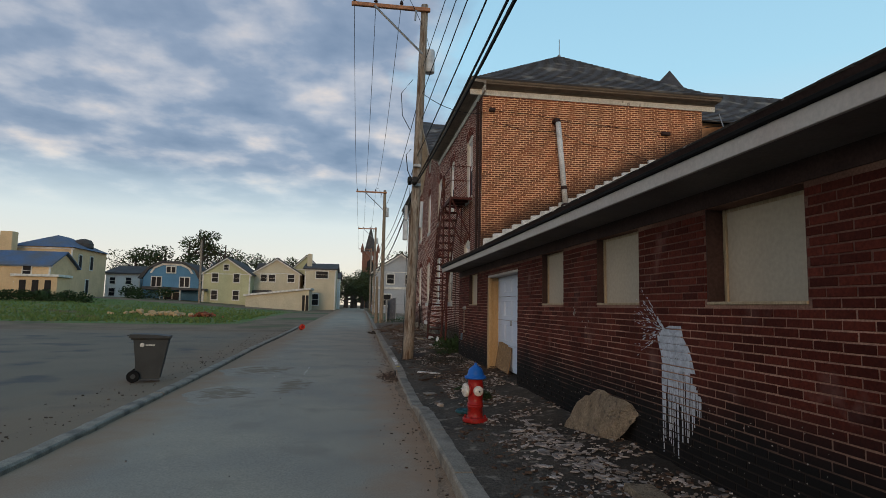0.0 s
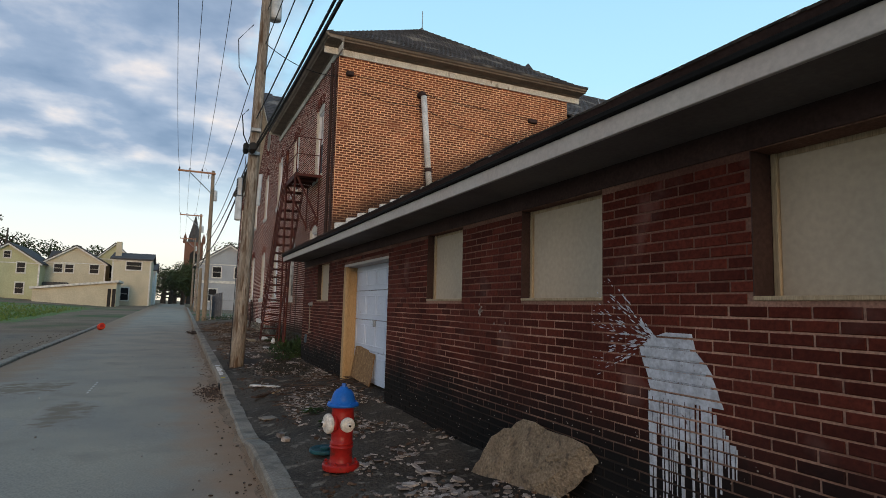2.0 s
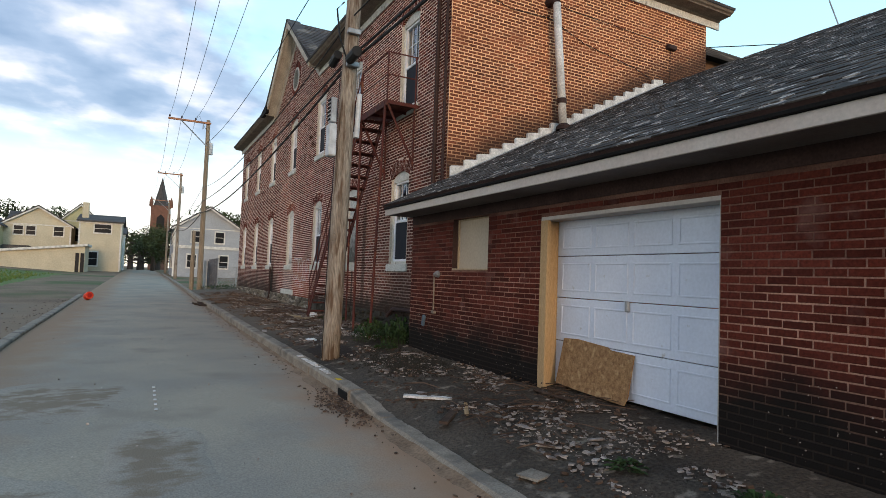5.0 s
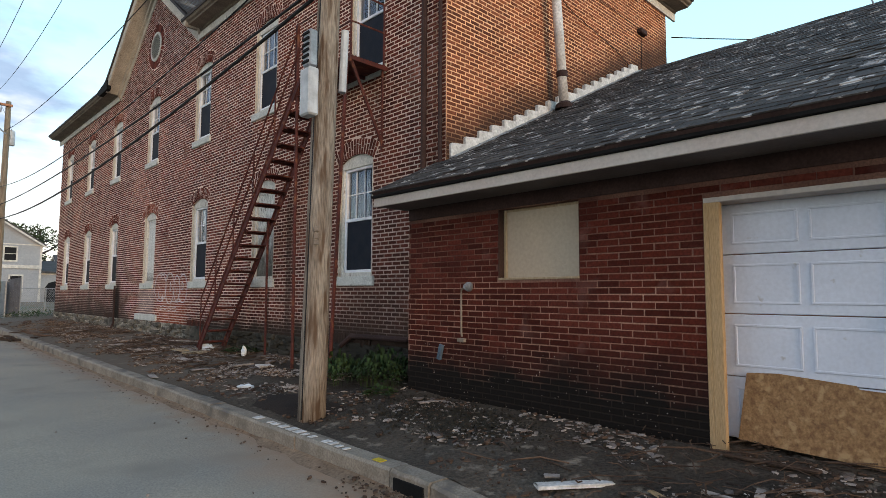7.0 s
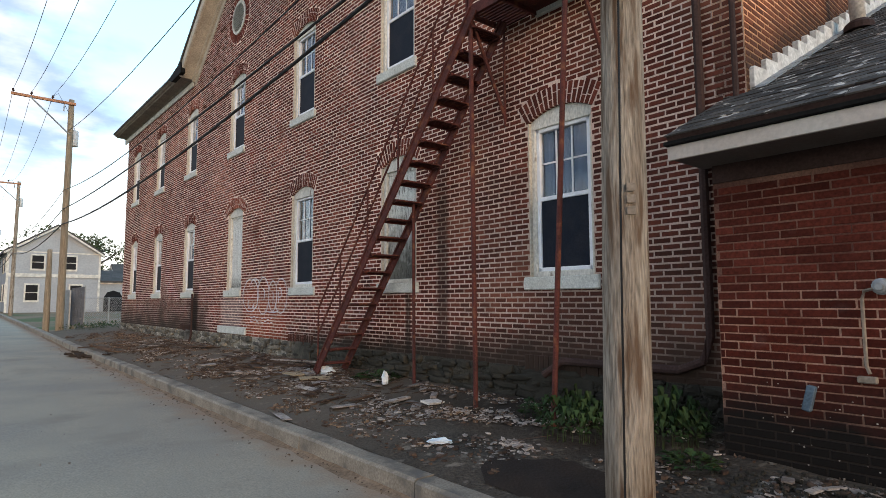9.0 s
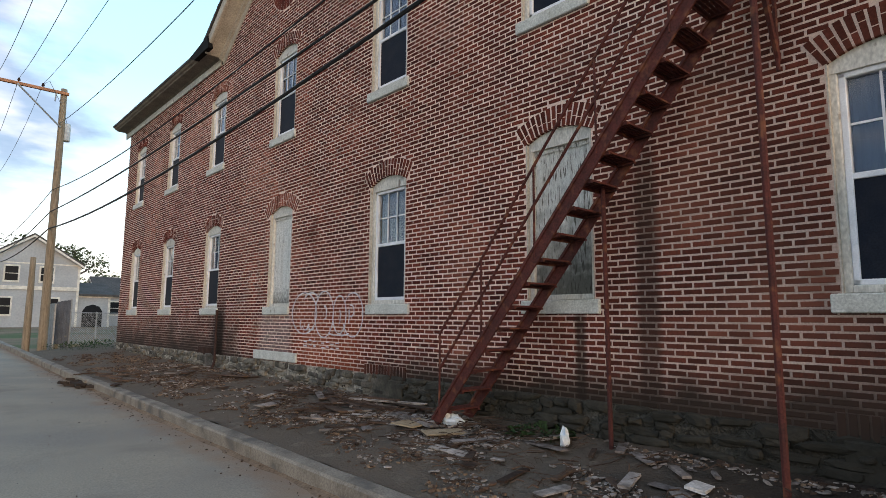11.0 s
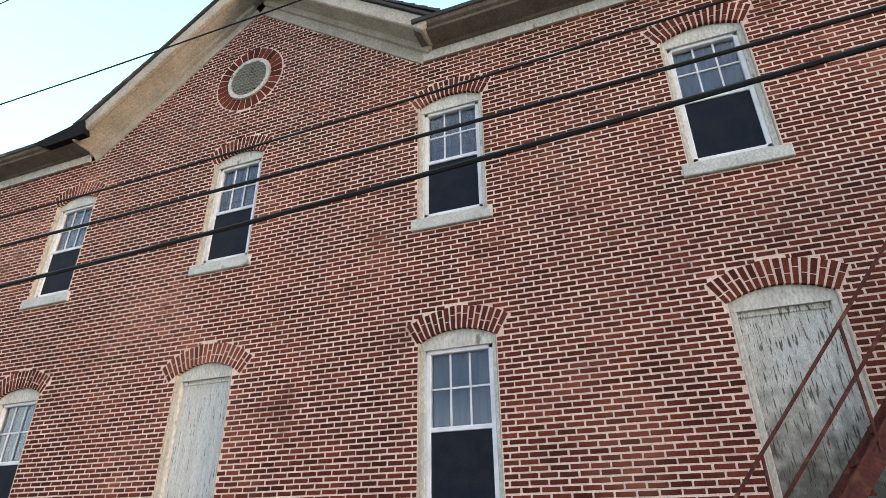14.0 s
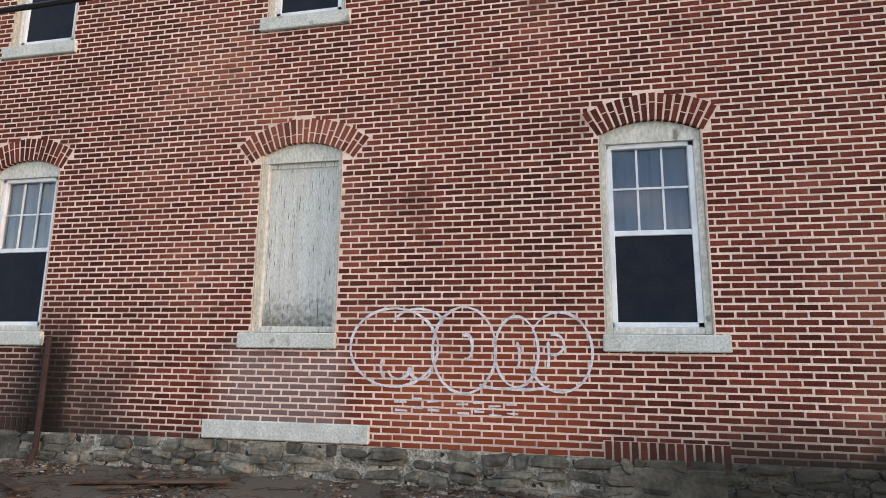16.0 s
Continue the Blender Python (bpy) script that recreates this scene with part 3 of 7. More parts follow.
def kerb_line(name, x0, x1, hf, ys, label, shift=lambda y: 0.0):
    k = thing(name, label, "kerb", kind="structure")
    rnd = random.Random(4)
    for a, b in zip(ys, ys[1:]):
        a2, b2 = a + 0.006, b - 0.006
        s = rnd.uniform(-0.012, 0.012)
        g = Geo()
        za, zb = road_z(a2) + hf(a2 + 0.02), road_z(b2) + hf(b2 - 0.02)
        c = 0.025
        sec = [(x0 + s, -0.3), (x0 + s, -c), (x0 + c + s, 0), (x1 - c + s, 0), (x1 + s, -c), (x1 + s, -0.3)]
        cuts = [0, 0.25, 0.5, 0.75, 1.0]
        for t in cuts:
            y = a2 + (b2 - a2) * t
            z = za + (zb - za) * t + rnd.uniform(-0.006, 0.006)
            g.v += [(p + shift(y) + rnd.uniform(-0.006, 0.006), y, z + q) for p, q in sec]
        n = len(sec)
        for i in range(len(cuts) - 1):
            g.f += [(i * n + j, i * n + j + 1, i * n + n + j + 1, i * n + n + j) for j in range(n - 1)]
        g.f += [tuple(range(n)), tuple(range(len(g.v) - 1, len(g.v) - n - 1, -1))]
        part("kerb_stone", g, KERB, k)
    return k


kerb_line("kerb_right", KX0, KX1, kerb_h, [-12, -9, -6, -3, -0.5, 1.8, 4.0, 5.9, 7.9, 9.6, 10.5, 11.4, 12.6, 13.9, 15.0, 15.5, 17.1, 19.3, 21.4, 23.6, 25.8, 28, 30.2, 32.4, 34.8, 37.2, 39.6, 42, 44.4, 47, 50, 54, 58, 63, 70, 80, 95], "long worn concrete kerb stones beside the alley")
kerb_line("kerb_left", LX0, LX1, lambda y: 0.055, [-12, -8, -4, 0, 3, 6, 9, 12, 15, 18, 21, 24, 27, 30, 33, 36, 39, 42], "low flush concrete kerb at the lot edge", lot_edge)

# ---------------------------------------------------------------- brickwork
R = random.Random(11)


def brick_mesh(name, length, height, material):
    a, b, c = length / 2, height / 2, 0.004
    v = [(-0.012, -a, -b), (-0.012, a, -b), (-0.012, a, b), (-0.012, -a, b), (0, -a, -b), (0, a, -b), (0, a, b), (0, -a, b)]
    v = [(0.02, y, z) for _, y, z in v[:4]] + [(-0.003, y, z) for _, y, z in v[:4]] + [(-0.006, y - math.copysign(c, y), z - math.copysign(c, z)) for _, y, z in v[:4]]
    f = [(0, 1, 5, 4), (1, 2, 6, 5), (2, 3, 7, 6), (3, 0, 4, 7), (4, 5, 9, 8), (5, 6, 10, 9), (6, 7, 11, 10), (7, 4, 8, 11), (8, 9, 10, 11)]
    me = mesh_of(name, v, [q[::-1] for q in f], material)
    return me


def lay_bricks(parent, place, u0, u1, v0, v1, course, pitch, joint, holes, material, limits=None, single=None, name="bricks", label="", turn=0.0, bond=2):
    """Courses of bricks round holes; those in the single stretch are pieces of their own, the rest is joined."""
    vs, fs, count = [], [], 0
    rnd = random.Random(int(abs(u0 * 100)) + 5)
    full = brick_mesh("brick", pitch - joint, course - joint, material) if single else None
    for k in range(int((v1 - v0) / course)):
        a, b = v0 + k * course + joint / 2, v0 + (k + 1) * course - joint / 2
        mid = (a + b) / 2
        lo, hi = limits(mid) if limits else (u0, u1)
        if hi - lo < 0.05:
            continue
        free = [(max(lo, u0), min(hi, u1))]
        for hole in holes:
            cut = hole(a, b)
            if not cut:
                continue
            out = []
            for p, q in free:
                if cut[0] > p:
                    out.append((p, min(q, cut[0])))
                if cut[1] < q:
                    out.append((max(p, cut[1]), q))
            free = [(p, q) for p, q in out if q - p > 0.02]
        header = bond == 6 and k % 6 == 5
        step = pitch / 2 if header else pitch
        off = (k % 2) * step / 2 + rnd.uniform(-0.012, 0.012)
        i0 = int((u0 - off) // step) - 1
        for i in range(i0, int((u1 - off) // step) + 2):
            p0, q0 = i * step + off + joint / 2 + rnd.uniform(-0.003, 0.003), (i + 1) * step + off - joint / 2 + rnd.uniform(-0.003, 0.003)
            for p, q in free:
                s, e = max(p + joint / 2, p0), min(q - joint / 2, q0)
                if e - s < 0.025:
                    continue
                d = 0.005 + rnd.uniform(-0.002, 0.003)
                dz = rnd.uniform(-0.002, 0.002)
                if single and count < 290 and s == p0 and e == q0 and not header and single[0] < s and e < single[1] and single[2] < a and b < single[3]:
                    x, y, z = place((s + e) / 2, mid + dz, 0.0)
                    shared("brick", full, parent, (x, y, z), turn)
                    count += 1
                    continue
                o = len(vs)
                c = 0.004
                a1, b1 = a + dz, b + dz
                vs += [place(s, a1, -0.01), place(e, a1, -0.01), place(e, b1, -0.01), place(s, b1, -0.01)]
                vs += [place(s, a1, d - 0.003), place(e, a1, d - 0.003), place(e, b1, d - 0.003), place(s, b1, d - 0.003)]
                vs += [place(s + c, a1 + c, d), place(e - c, a1 + c, d), place(e - c, b1 - c, d), place(s + c, b1 - c, d)]
                for q4 in ((0, 1, 5, 4), (1, 2, 6, 5), (2, 3, 7, 6), (3, 0, 4, 7), (4, 5, 9, 8), (5, 6, 10, 9), (6, 7, 11, 10), (7, 4, 8, 11), (8, 9, 10, 11)):
                    fs.append(tuple(o + j for j in q4))
    ob = new(name, mesh_of(name, vs, fs, material))
    ob.parent = parent
    tagged(ob, label, "", "", "stuff")
    return ob


def rect_hole(u0, u1, v0, v1):
    return lambda a, b: (u0, u1) if b > v0 + 0.004 and a < v1 - 0.004 else None


def panel_wall(geo, place, us, vs, inside, depth):
    """A wall's core as cells round its openings; inside(u, v) says where there is wall."""
    for a, b in zip(us, us[1:]):
        for c, d in zip(vs, vs[1:]):
            if inside((a + b) / 2, (c + d) / 2):
                pts = [place(u, v, dd) for dd in (0.0, -depth) for u, v in ((a, c), (b, c), (b, d), (a, d))]
                geo.raw(pts, [(0, 1, 2, 3), (7, 6, 5, 4), (0, 4, 5, 1), (1, 5, 6, 2), (2, 6, 7, 3), (3, 7, 4, 0)])


# ---------------------------------------------------------------- the old brick building
HOUSE = thing("brick_building", "two-storey old red brick building with arched windows and a cross gable", "building", (3.53, 30, 0), rz=0.6)
U0, U1, VB, VT = -12.4, 12.75, 0.86, 8.56
LOWS = {"A": 11.0, "B": 7.6, "C": 4.15, "D": 0.42, "E": -3.33, "F": -6.78, "G": -10.15}
UPS = {"A": 11.1, "B": 7.65, "C": 4.2, "D": 0.47, "E": -3.3, "F": -6.73, "G": -10.42}
WW, RISE, RING = 0.98, 0.13, 0.275
ARC_R = (WW * WW / 4 + RISE * RISE) / (2 * RISE)


def front(u, v, d):
    return (-d, u, v)


openings = []
for key, uc in LOWS.items():
    openings.append((uc - WW / 2, uc + WW / 2, 2.0, 4.02 + RISE, uc, 4.02))
for key, uc in UPS.items():
    openings.append((uc - WW / 2, uc + WW / 2, 5.73 if key != "G" else 5.56, 7.66 + RISE, uc, 7.66))


def arch_hole(uc, spring, wide=1.0):
    cz = spring + RISE - ARC_R
    half = math.asin((WW / 2) / ARC_R) * wide + 0.035

    def cut(a, b):
        mid = (a + b) / 2
        r2 = ARC_R + RING + 0.012
        if mid < cz + ARC_R * math.cos(half) - 0.03 or mid - cz > r2:
            return None
        w1 = math.sqrt(max(0, r2 * r2 - (mid - cz) ** 2))
        w2 = (mid - cz) * math.tan(half)
        w = min(w1, w2)
        return (uc - w, uc + w)
    return cut


GC, GW, GP = 0.55, 3.35, 11.05


def front_limits(v):
    if v <= VT:
        return (U0, U1)
    w = GW * (GP - v) / (GP - VT)
    return (GC - w, GC + w)


holes = [rect_hole(o[0], o[1], o[2], o[3]) for o in openings]
holes += [arch_hole(o[4], o[5], 1.26 if o[4] == LOWS["D"] else 1.0) for o in openings]
OC = (0.55, 9.42)


def oculus_cut(a, b):
    m = (a + b) / 2 - OC[1]
    return (OC[0] - math.sqrt(0.72 ** 2 - m * m), OC[0] + math.sqrt(0.72 ** 2 - m * m)) if abs(m) < 0.72 else None


holes.append(oculus_cut)
core = Geo()
us = sorted({U0, U1, *[o[0] for o in openings], *[o[1] for o in openings]})
vs_ = sorted({0.0, VT, *[o[2] for o in openings], *[o[3] for o in openings]})
panel_wall(core, front, us, vs_, lambda u, v: not any(o[0] < u < o[1] and o[2] < v < o[3] for o in openings), 0.32)
core.prism([(GC - GW, VT), (GC + GW, VT), (GC, GP)], "x", 0.0, 0.32)
part("wall", core, MORTAR, HOUSE, "long red brick street wall", weld=True)
lay_bricks(HOUSE, front, U0, U1, VB, GP, 0.068, 0.205, 0.0205, holes, BRICK, front_limits, (-5.6, -1.2, 0.86, 2.6), "front_bricks", "running courses of red brick")
# side wall towards the garage
SW = 7.55


def side(u, v, d):
    return (u, U0 - 0.004 - d, v)


cs = Geo()
panel_wall(cs, side, [0.0, SW], [0.0, VT], lambda u, v: True, 0.3)
cs.box(SW - 0.3, SW, U0 + 0.3, 12.6, 0, VT)
cs.box(0.32, SW, 12.45, 12.75, 0, VT)
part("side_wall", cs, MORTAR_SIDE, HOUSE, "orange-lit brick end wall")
lay_bricks(HOUSE, side, 0.0, SW, 3.3, VT, 0.068, 0.205, 0.020, [], BRICK_SIDE, None, (0.3, 3.6, 4.4, 6.4), "side_bricks", "running courses of warm-lit brown brick in peach-lit mortar", turn=math.pi / 2)
# arches of the openings
for o in openings:
    g, uc, sp = Geo(), o[4], o[5]
    cz = sp + RISE - ARC_R
    wide = 1.26 if uc == LOWS["D"] else 1.0
    half = math.asin((WW / 2) / ARC_R) * wide + 0.03
    n = round(16 * wide)
    pieces = o[4] in (LOWS['D'], LOWS['E'], LOWS['F'], UPS['E'])
    holder = part('arch', Geo().box(-0.001, 0.05, uc - 0.1, uc + 0.1, sp + RISE + 0.1, sp + RISE + 0.2), MORTAR, HOUSE, 'segmental brick window arch') if pieces else None
    for i in range(n):
        t0, t1 = -half + 2 * half * (i + 0.15) / n, -half + 2 * half * (i + 0.85) / n
        pr = 0.007 + R.uniform(-0.003, 0.003)
        split = ARC_R + RING * (R.uniform(0.33, 0.42) if R.random() < 0.5 else R.uniform(0.58, 0.68))
        for ra, rb in ((ARC_R, split - 0.006), (split + 0.006, ARC_R + RING + R.uniform(-0.01, 0.012))):
            pts = [(uc + r * math.sin(t), cz + r * math.cos(t)) for r, t in ((ra, t0), (ra, t1), (rb, t1), (rb, t0))]
            g.raw([(-pr, *p) for p in pts] + [(0.06, *p) for p in pts], [(0, 1, 2, 3), (0, 4, 5, 1), (1, 5, 6, 2), (2, 6, 7, 3), (3, 7, 4, 0)])
            if pieces:
                part("voussoir", g, BRICK, holder)
                g = Geo()
    if not pieces:
        tagged(part("arch", g, BRICK, HOUSE, "segmental brick window arch"), kind="stuff")
    g = Geo()
    n = 10
    pts = [(uc + r * math.sin(t), cz + r * math.cos(t)) for r in (ARC_R + 0.002, ARC_R + RING) for t in [-half + 2 * half * i / n for i in range(n + 1)]]
    g.raw([(-0.002, *p) for p in pts] + [(0.1, *p) for p in pts[:n + 1]], [(i, i + 1, n + 2 + i, n + 1 + i) for i in range(n)] + [(i, i + 1, 2 * n + 3 + i, 2 * n + 2 + i) for i in range(n)])
    part("arch_mortar", g, MORTAR, HOUSE)

# window meshes, shared between alike windows


def window_parts(h, crown, boarded):
    a = WW / 2
    frame_g = Geo()
    for s in (-1, 1):
        frame_g.box(0.05, 0.2, min(s * a, s * (a - 0.07)), max(s * a, s * (a - 0.07)), 0.0, h, 0.01)
    n = 10
    arc = [(a * (1 - 2 * i / n), h + RISE - ARC_R + math.sqrt(max(0, ARC_R ** 2 - (a * (1 - 2 * i / n)) ** 2))) for i in range(n + 1)]
    frame_g.prism([(-a, h - 0.09), (a, h - 0.09)] + arc, "x", 0.045, 0.2)
    frame_g.box(0.05, 0.2, -a + 0.07, a - 0.07, 0.0, 0.07, 0.008)
    out = {"frame": mesh_of("frame", frame_g.v, frame_g.f, CREAM)}
    jamb = Geo()
    for s in (-1, 1):
        jamb.box(-0.002, 0.049, min(s * a, s * (a - 0.012)), max(s * a, s * (a - 0.012)), 0.0, h)
    out["jamb"] = mesh_of("jamb", jamb.v, jamb.f, RAKE)
    i0, i1, b0, b1 = -a + 0.07, a - 0.07, 0.07, h - 0.09
    if boarded:
        g = Geo().box(0.10, 0.12, i0, i1, b0, b1)
        g.box(0.085, 0.10, i0, i1, b1 - 0.06, b1, 0.004)
        out["board"] = mesh_of("board", g.v, g.f, boarded)
    else:
        mid = b0 + (b1 - b0) * 0.5
        g = Geo()
        for y0, y1, z0, z1, x0 in ((i0, i0 + 0.055, b0, b1, 0.075), (i1 - 0.055, i1, b0, b1, 0.075), (i0, i1, b1 - 0.05, b1, 0.075), (i0, i1, b0, b0 + 0.05, 0.075), (i0, i1, mid - 0.025, mid + 0.03, 0.08)):
            g.box(x0, 0.16, y0, y1, z0, z1, 0.006)
        for k in (1, 2):
            y = i0 + 0.055 + (i1 - i0 - 0.11) * k / 3
            g.box(0.106, 0.122, y - 0.010, y + 0.010, mid, b1 - 0.05)
        zc = (mid + b1) / 2
        g.box(0.107, 0.121, i0 + 0.05, i1 - 0.05, zc - 0.010, zc + 0.010)
        out["sash"] = mesh_of("sash", g.v, g.f, VINYL)
        g = Geo().box(0.124, 0.130, i0 + 0.05, i1 - 0.05, mid + 0.02, b1 - 0.045)
        out["upper_pane"] = mesh_of("upper_pane", g.v, g.f, GLASS)
        g = Geo().box(0.10, 0.108, i0 + 0.05, i1 - 0.05, b0 + 0.045, mid - 0.02)
        out["insect_screen"] = mesh_of("insect_screen", g.v, g.f, SCREEN)
        # folded sheet: a curtain downstairs, upstairs the painted blue of the reflected sky
        g = Geo()
        m = 24
        ys = [i0 + (i1 - i0) * i / m for i in range(m + 1)]
        pts = [(0.20 + 0.012 * math.sin(i * 1.9) + 0.006 * math.sin(i * 0.7), y, z) for z in (b0, b1) for i, y in enumerate(ys)]
        g.raw(pts, [(i, i + 1, m + 2 + i, m + 1 + i) for i in range(m)])
        out["curtain"] = mesh_of("curtain", g.v, g.f, CURTAIN)
        # black sheet added close behind the glass, painted as the unlit room
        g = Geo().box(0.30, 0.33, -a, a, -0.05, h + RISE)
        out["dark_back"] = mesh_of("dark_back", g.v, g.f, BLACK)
    for me in out.values():
        bm = bmesh.new()
        bm.from_mesh(me)
        bmesh.ops.recalc_face_normals(bm, faces=bm.faces)
        bm.to_mesh(me)
        bm.free()
    return out


def sill_mesh():
    g = Geo().box(-0.05, 0.14, -0.57, 0.57, -0.165, 0.0, 0.012)
    return mesh_of("sill", g.v, g.f, SILL)


SILL_ME = sill_mesh()
low_open, low_board, low_board_dark = window_parts(2.02, RISE, None), window_parts(2.02, RISE, PEEL), window_parts(2.02, RISE, PEEL_DARK)
up_open, up_door = window_parts(1.93, RISE, None), window_parts(2.10, RISE, None)
LOW_LABEL = {"D": "tall arched opening closed with a peeling white board", "F": "arched opening closed with a flaking white board"}


def put_window(parts_of, uc, z, label, curtain=True, slip=0.0, name="window"):
    w = shared(name, parts_of["frame"], HOUSE, (0, uc, z), 0, label)
    for k, me in parts_of.items():
        if k != "frame" and (k != "curtain" or curtain):
            shared(k, me, w)
    shared("sill", SILL_ME, w, (0, slip, 0), 0, "pale weathered stone sill")
    return w


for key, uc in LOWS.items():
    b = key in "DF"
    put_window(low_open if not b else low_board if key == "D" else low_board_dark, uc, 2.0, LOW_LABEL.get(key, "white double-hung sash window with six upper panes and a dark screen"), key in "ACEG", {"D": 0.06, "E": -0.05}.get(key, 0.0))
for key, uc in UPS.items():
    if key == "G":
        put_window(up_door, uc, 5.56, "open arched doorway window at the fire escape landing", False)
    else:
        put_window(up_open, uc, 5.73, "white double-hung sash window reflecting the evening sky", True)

# round louvre in the gable
RG = Geo().raw([(-0.003, OC[0] + r * math.cos(6.28319 * k / 28), OC[1] + r * math.sin(6.28319 * k / 28)) for r in (0.45, 0.72) for k in range(28)], [(k, (k + 1) % 28, (k + 1) % 28 + 28, k + 28) for k in range(28)])
RINGP = part('oculus_ring', RG, MORTAR, HOUSE, 'ring of header bricks round the louvre')
n = 28
for i in range(n):
    t0, t1 = 2 * math.pi * (i + 0.08) / n, 2 * math.pi * (i + 0.92) / n
    pts = [(OC[0] + r * math.cos(t), OC[1] + r * math.sin(t)) for r, t in ((0.47, t0), (0.47, t1), (0.70, t1), (0.70, t0))]
    part("ring_brick", Geo().raw([(-0.010, *p) for p in pts] + [(0.04, *p) for p in pts], [(0, 1, 2, 3), (0, 4, 5, 1), (1, 5, 6, 2), (2, 6, 7, 3), (3, 7, 4, 0)]), BRICK, RINGP)
LOUV = Geo()
m = 24
v = [(x, OC[0] + r * math.cos(2 * math.pi * k / m), OC[1] + r * math.sin(2 * math.pi * k / m)) for x, r in ((-0.03, 0.46), (-0.03, 0.38), (0.1, 0.38), (0.1, 0.46)) for k in range(m)]
LOUV.raw(v, [(q * m + k, q * m + (k + 1) % m, ((q + 1) % 4) * m + (k + 1) % m, ((q + 1) % 4) * m + k) for q in range(4) for k in range(m)])
louvre = part("louvre", LOUV, CREAM, HOUSE, "round cream wooden gable vent")
for i in range(11):
    z = OC[1] - 0.34 + i * 0.068
    w = math.sqrt(max(0.01, 0.385 ** 2 - (z - OC[1]) ** 2))
    part("slat", Geo().box(-0.019, 0.019, -w, w, -0.004, 0.004, 0, pose(-0.030, OC[0], z, 0, 12, 0)), CREAM, louvre)
# black disc on the wall paints the shaded depth between the slats
part("vent_back", Geo().lathe([(0.44, 0), (0.44, 0.004)], n=20, m=pose(-0.008, OC[0], OC[1], 0, 90, 0)), BLACK, louvre)

# stone base, lintel slab, filled cellar windows
g = Geo()
rnd = random.Random(8)
z = 0.06
while z < 0.80:
    h = rnd.uniform(0.075, 0.13)
    u = U0 + rnd.uniform(0, 0.2)
    while u < U1 - 0.1:
        w = rnd.uniform(0.10, 0.50)
        if rnd.random() < 0.92:
            k, d, sk = 8, rnd.uniform(0.015, 0.085), rnd.uniform(-0.45, 0.45)
            cu, cv = u + w / 2, z + h / 2 + rnd.uniform(-0.035, 0.035)
            hw, hh = w / 2 + rnd.uniform(-0.008, 0.012), h * rnd.uniform(0.40, 0.66)
            pts = []
            for i in range(k):
                a = 6.2832 * i / k + rnd.uniform(-0.15, 0.15)
                ca, sa = math.cos(a), math.sin(a)
                r = (abs(ca) ** 5 + abs(sa) ** 5) ** (-1 / 5) * rnd.uniform(0.78, 1.04)
                pts.append((cu + hw * r * ca, min(0.87, cv + hh * r * sa + sk * hh * ca)))
            tu, tv = rnd.uniform(-0.02, 0.02), rnd.uniform(-0.02, 0.02)
            rim = [(-d * 0.65 + rnd.uniform(-0.006, 0.006), *p) for p in pts]
            top = [(-d - tu * (p[0] - cu) / w + rnd.uniform(-0.008, 0.008), cu + (p[0] - cu) * 0.76, cv + (p[1] - cv) * 0.66) for p in pts]
            g.raw([(0.02, *p) for p in pts] + rim + top + [(-d - rnd.uniform(0, 0.012), cu, cv)], [(i, (i + 1) % k, (i + 1) % k + k, i + k) for i in range(k)] + [(i + k, (i + 1) % k + k, (i + 1) % k + 2 * k, i + 2 * k) for i in range(k)] + [(i + 2 * k, (i + 1) % k + 2 * k, 3 * k) for i in range(k)])
        u += w
    z += h
tagged(part("stone_base", g, STONE, HOUSE, "rough grey rubble stone foundation"), kind="stuff")
part("stone_backing", Geo().box(-0.006, 0.2, U0, U1, 0.0, 0.86), STONE_MORTAR, HOUSE)
part("lintel_slab", Geo().box(-0.05, 0.2, -0.49, 1.39, 0.885, 1.075, 0.012), SILL, HOUSE, "long pale stone slab set low in the wall")
for uc in (-3.33, 4.2, -10.1):
    ca = part("cellar_arch", Geo().box(-0.012, 0.05, uc - 0.55, uc + 0.55, 0.81, 1.02), MORTAR, HOUSE, "soldier course over a blocked cellar window")
    for i in range(14):
        part("soldier_brick", Geo().box(-0.020, 0.05, uc - 0.55 + i * 0.079, uc - 0.55 + i * 0.079 + 0.058, 0.815 + R.uniform(0, 0.012), 1.015), BRICK, ca)
    part("cellar_infill", Geo().box(-0.045, 0.1, uc - 0.5, uc + 0.5, 0.1, 0.80, 0.01), STONE, HOUSE)

# roof and cornices
EZ = 8.72
OVH = 0.46
rx, rz_, ry0, ry1 = SW / 2, 11.62, -9.0, 9.3


def slab(name, pts, t, material, parent, label="", rows=0):
    """A roof plane as stepped slate courses along its slope, from eave edge to ridge edge."""
    a, b, c, d = [Vector(p) for p in pts]
    g = Geo()
    nrm = (b - a).cross(d - a).normalized()
    if nrm.z < 0:
        nrm = -nrm
    rows = rows or max(1, int((d - a).length / 0.24))
    for i in range(rows):
        t0, t1 = i / rows, min(1.0, (i + 1.12) / rows)
        p0, p1 = a.lerp(d, t0), b.lerp(c, t0)
        p2, p3 = b.lerp(c, t1), a.lerp(d, t1)
        up0, up1 = nrm * t, nrm * (t * 0.35)
        lo = nrm * -0.02
        g.raw([p0 + lo, p1 + lo, p2 + lo, p3 + lo, p0 + up0, p1 + up0, p2 + up1, p3 + up1], [(0, 3, 2, 1), (4, 5, 6, 7), (0, 1, 5, 4), (1, 2, 6, 5), (2, 3, 7, 6), (3, 0, 4, 7)])
    return tagged(part(name, g, material, parent, label), kind="stuff")


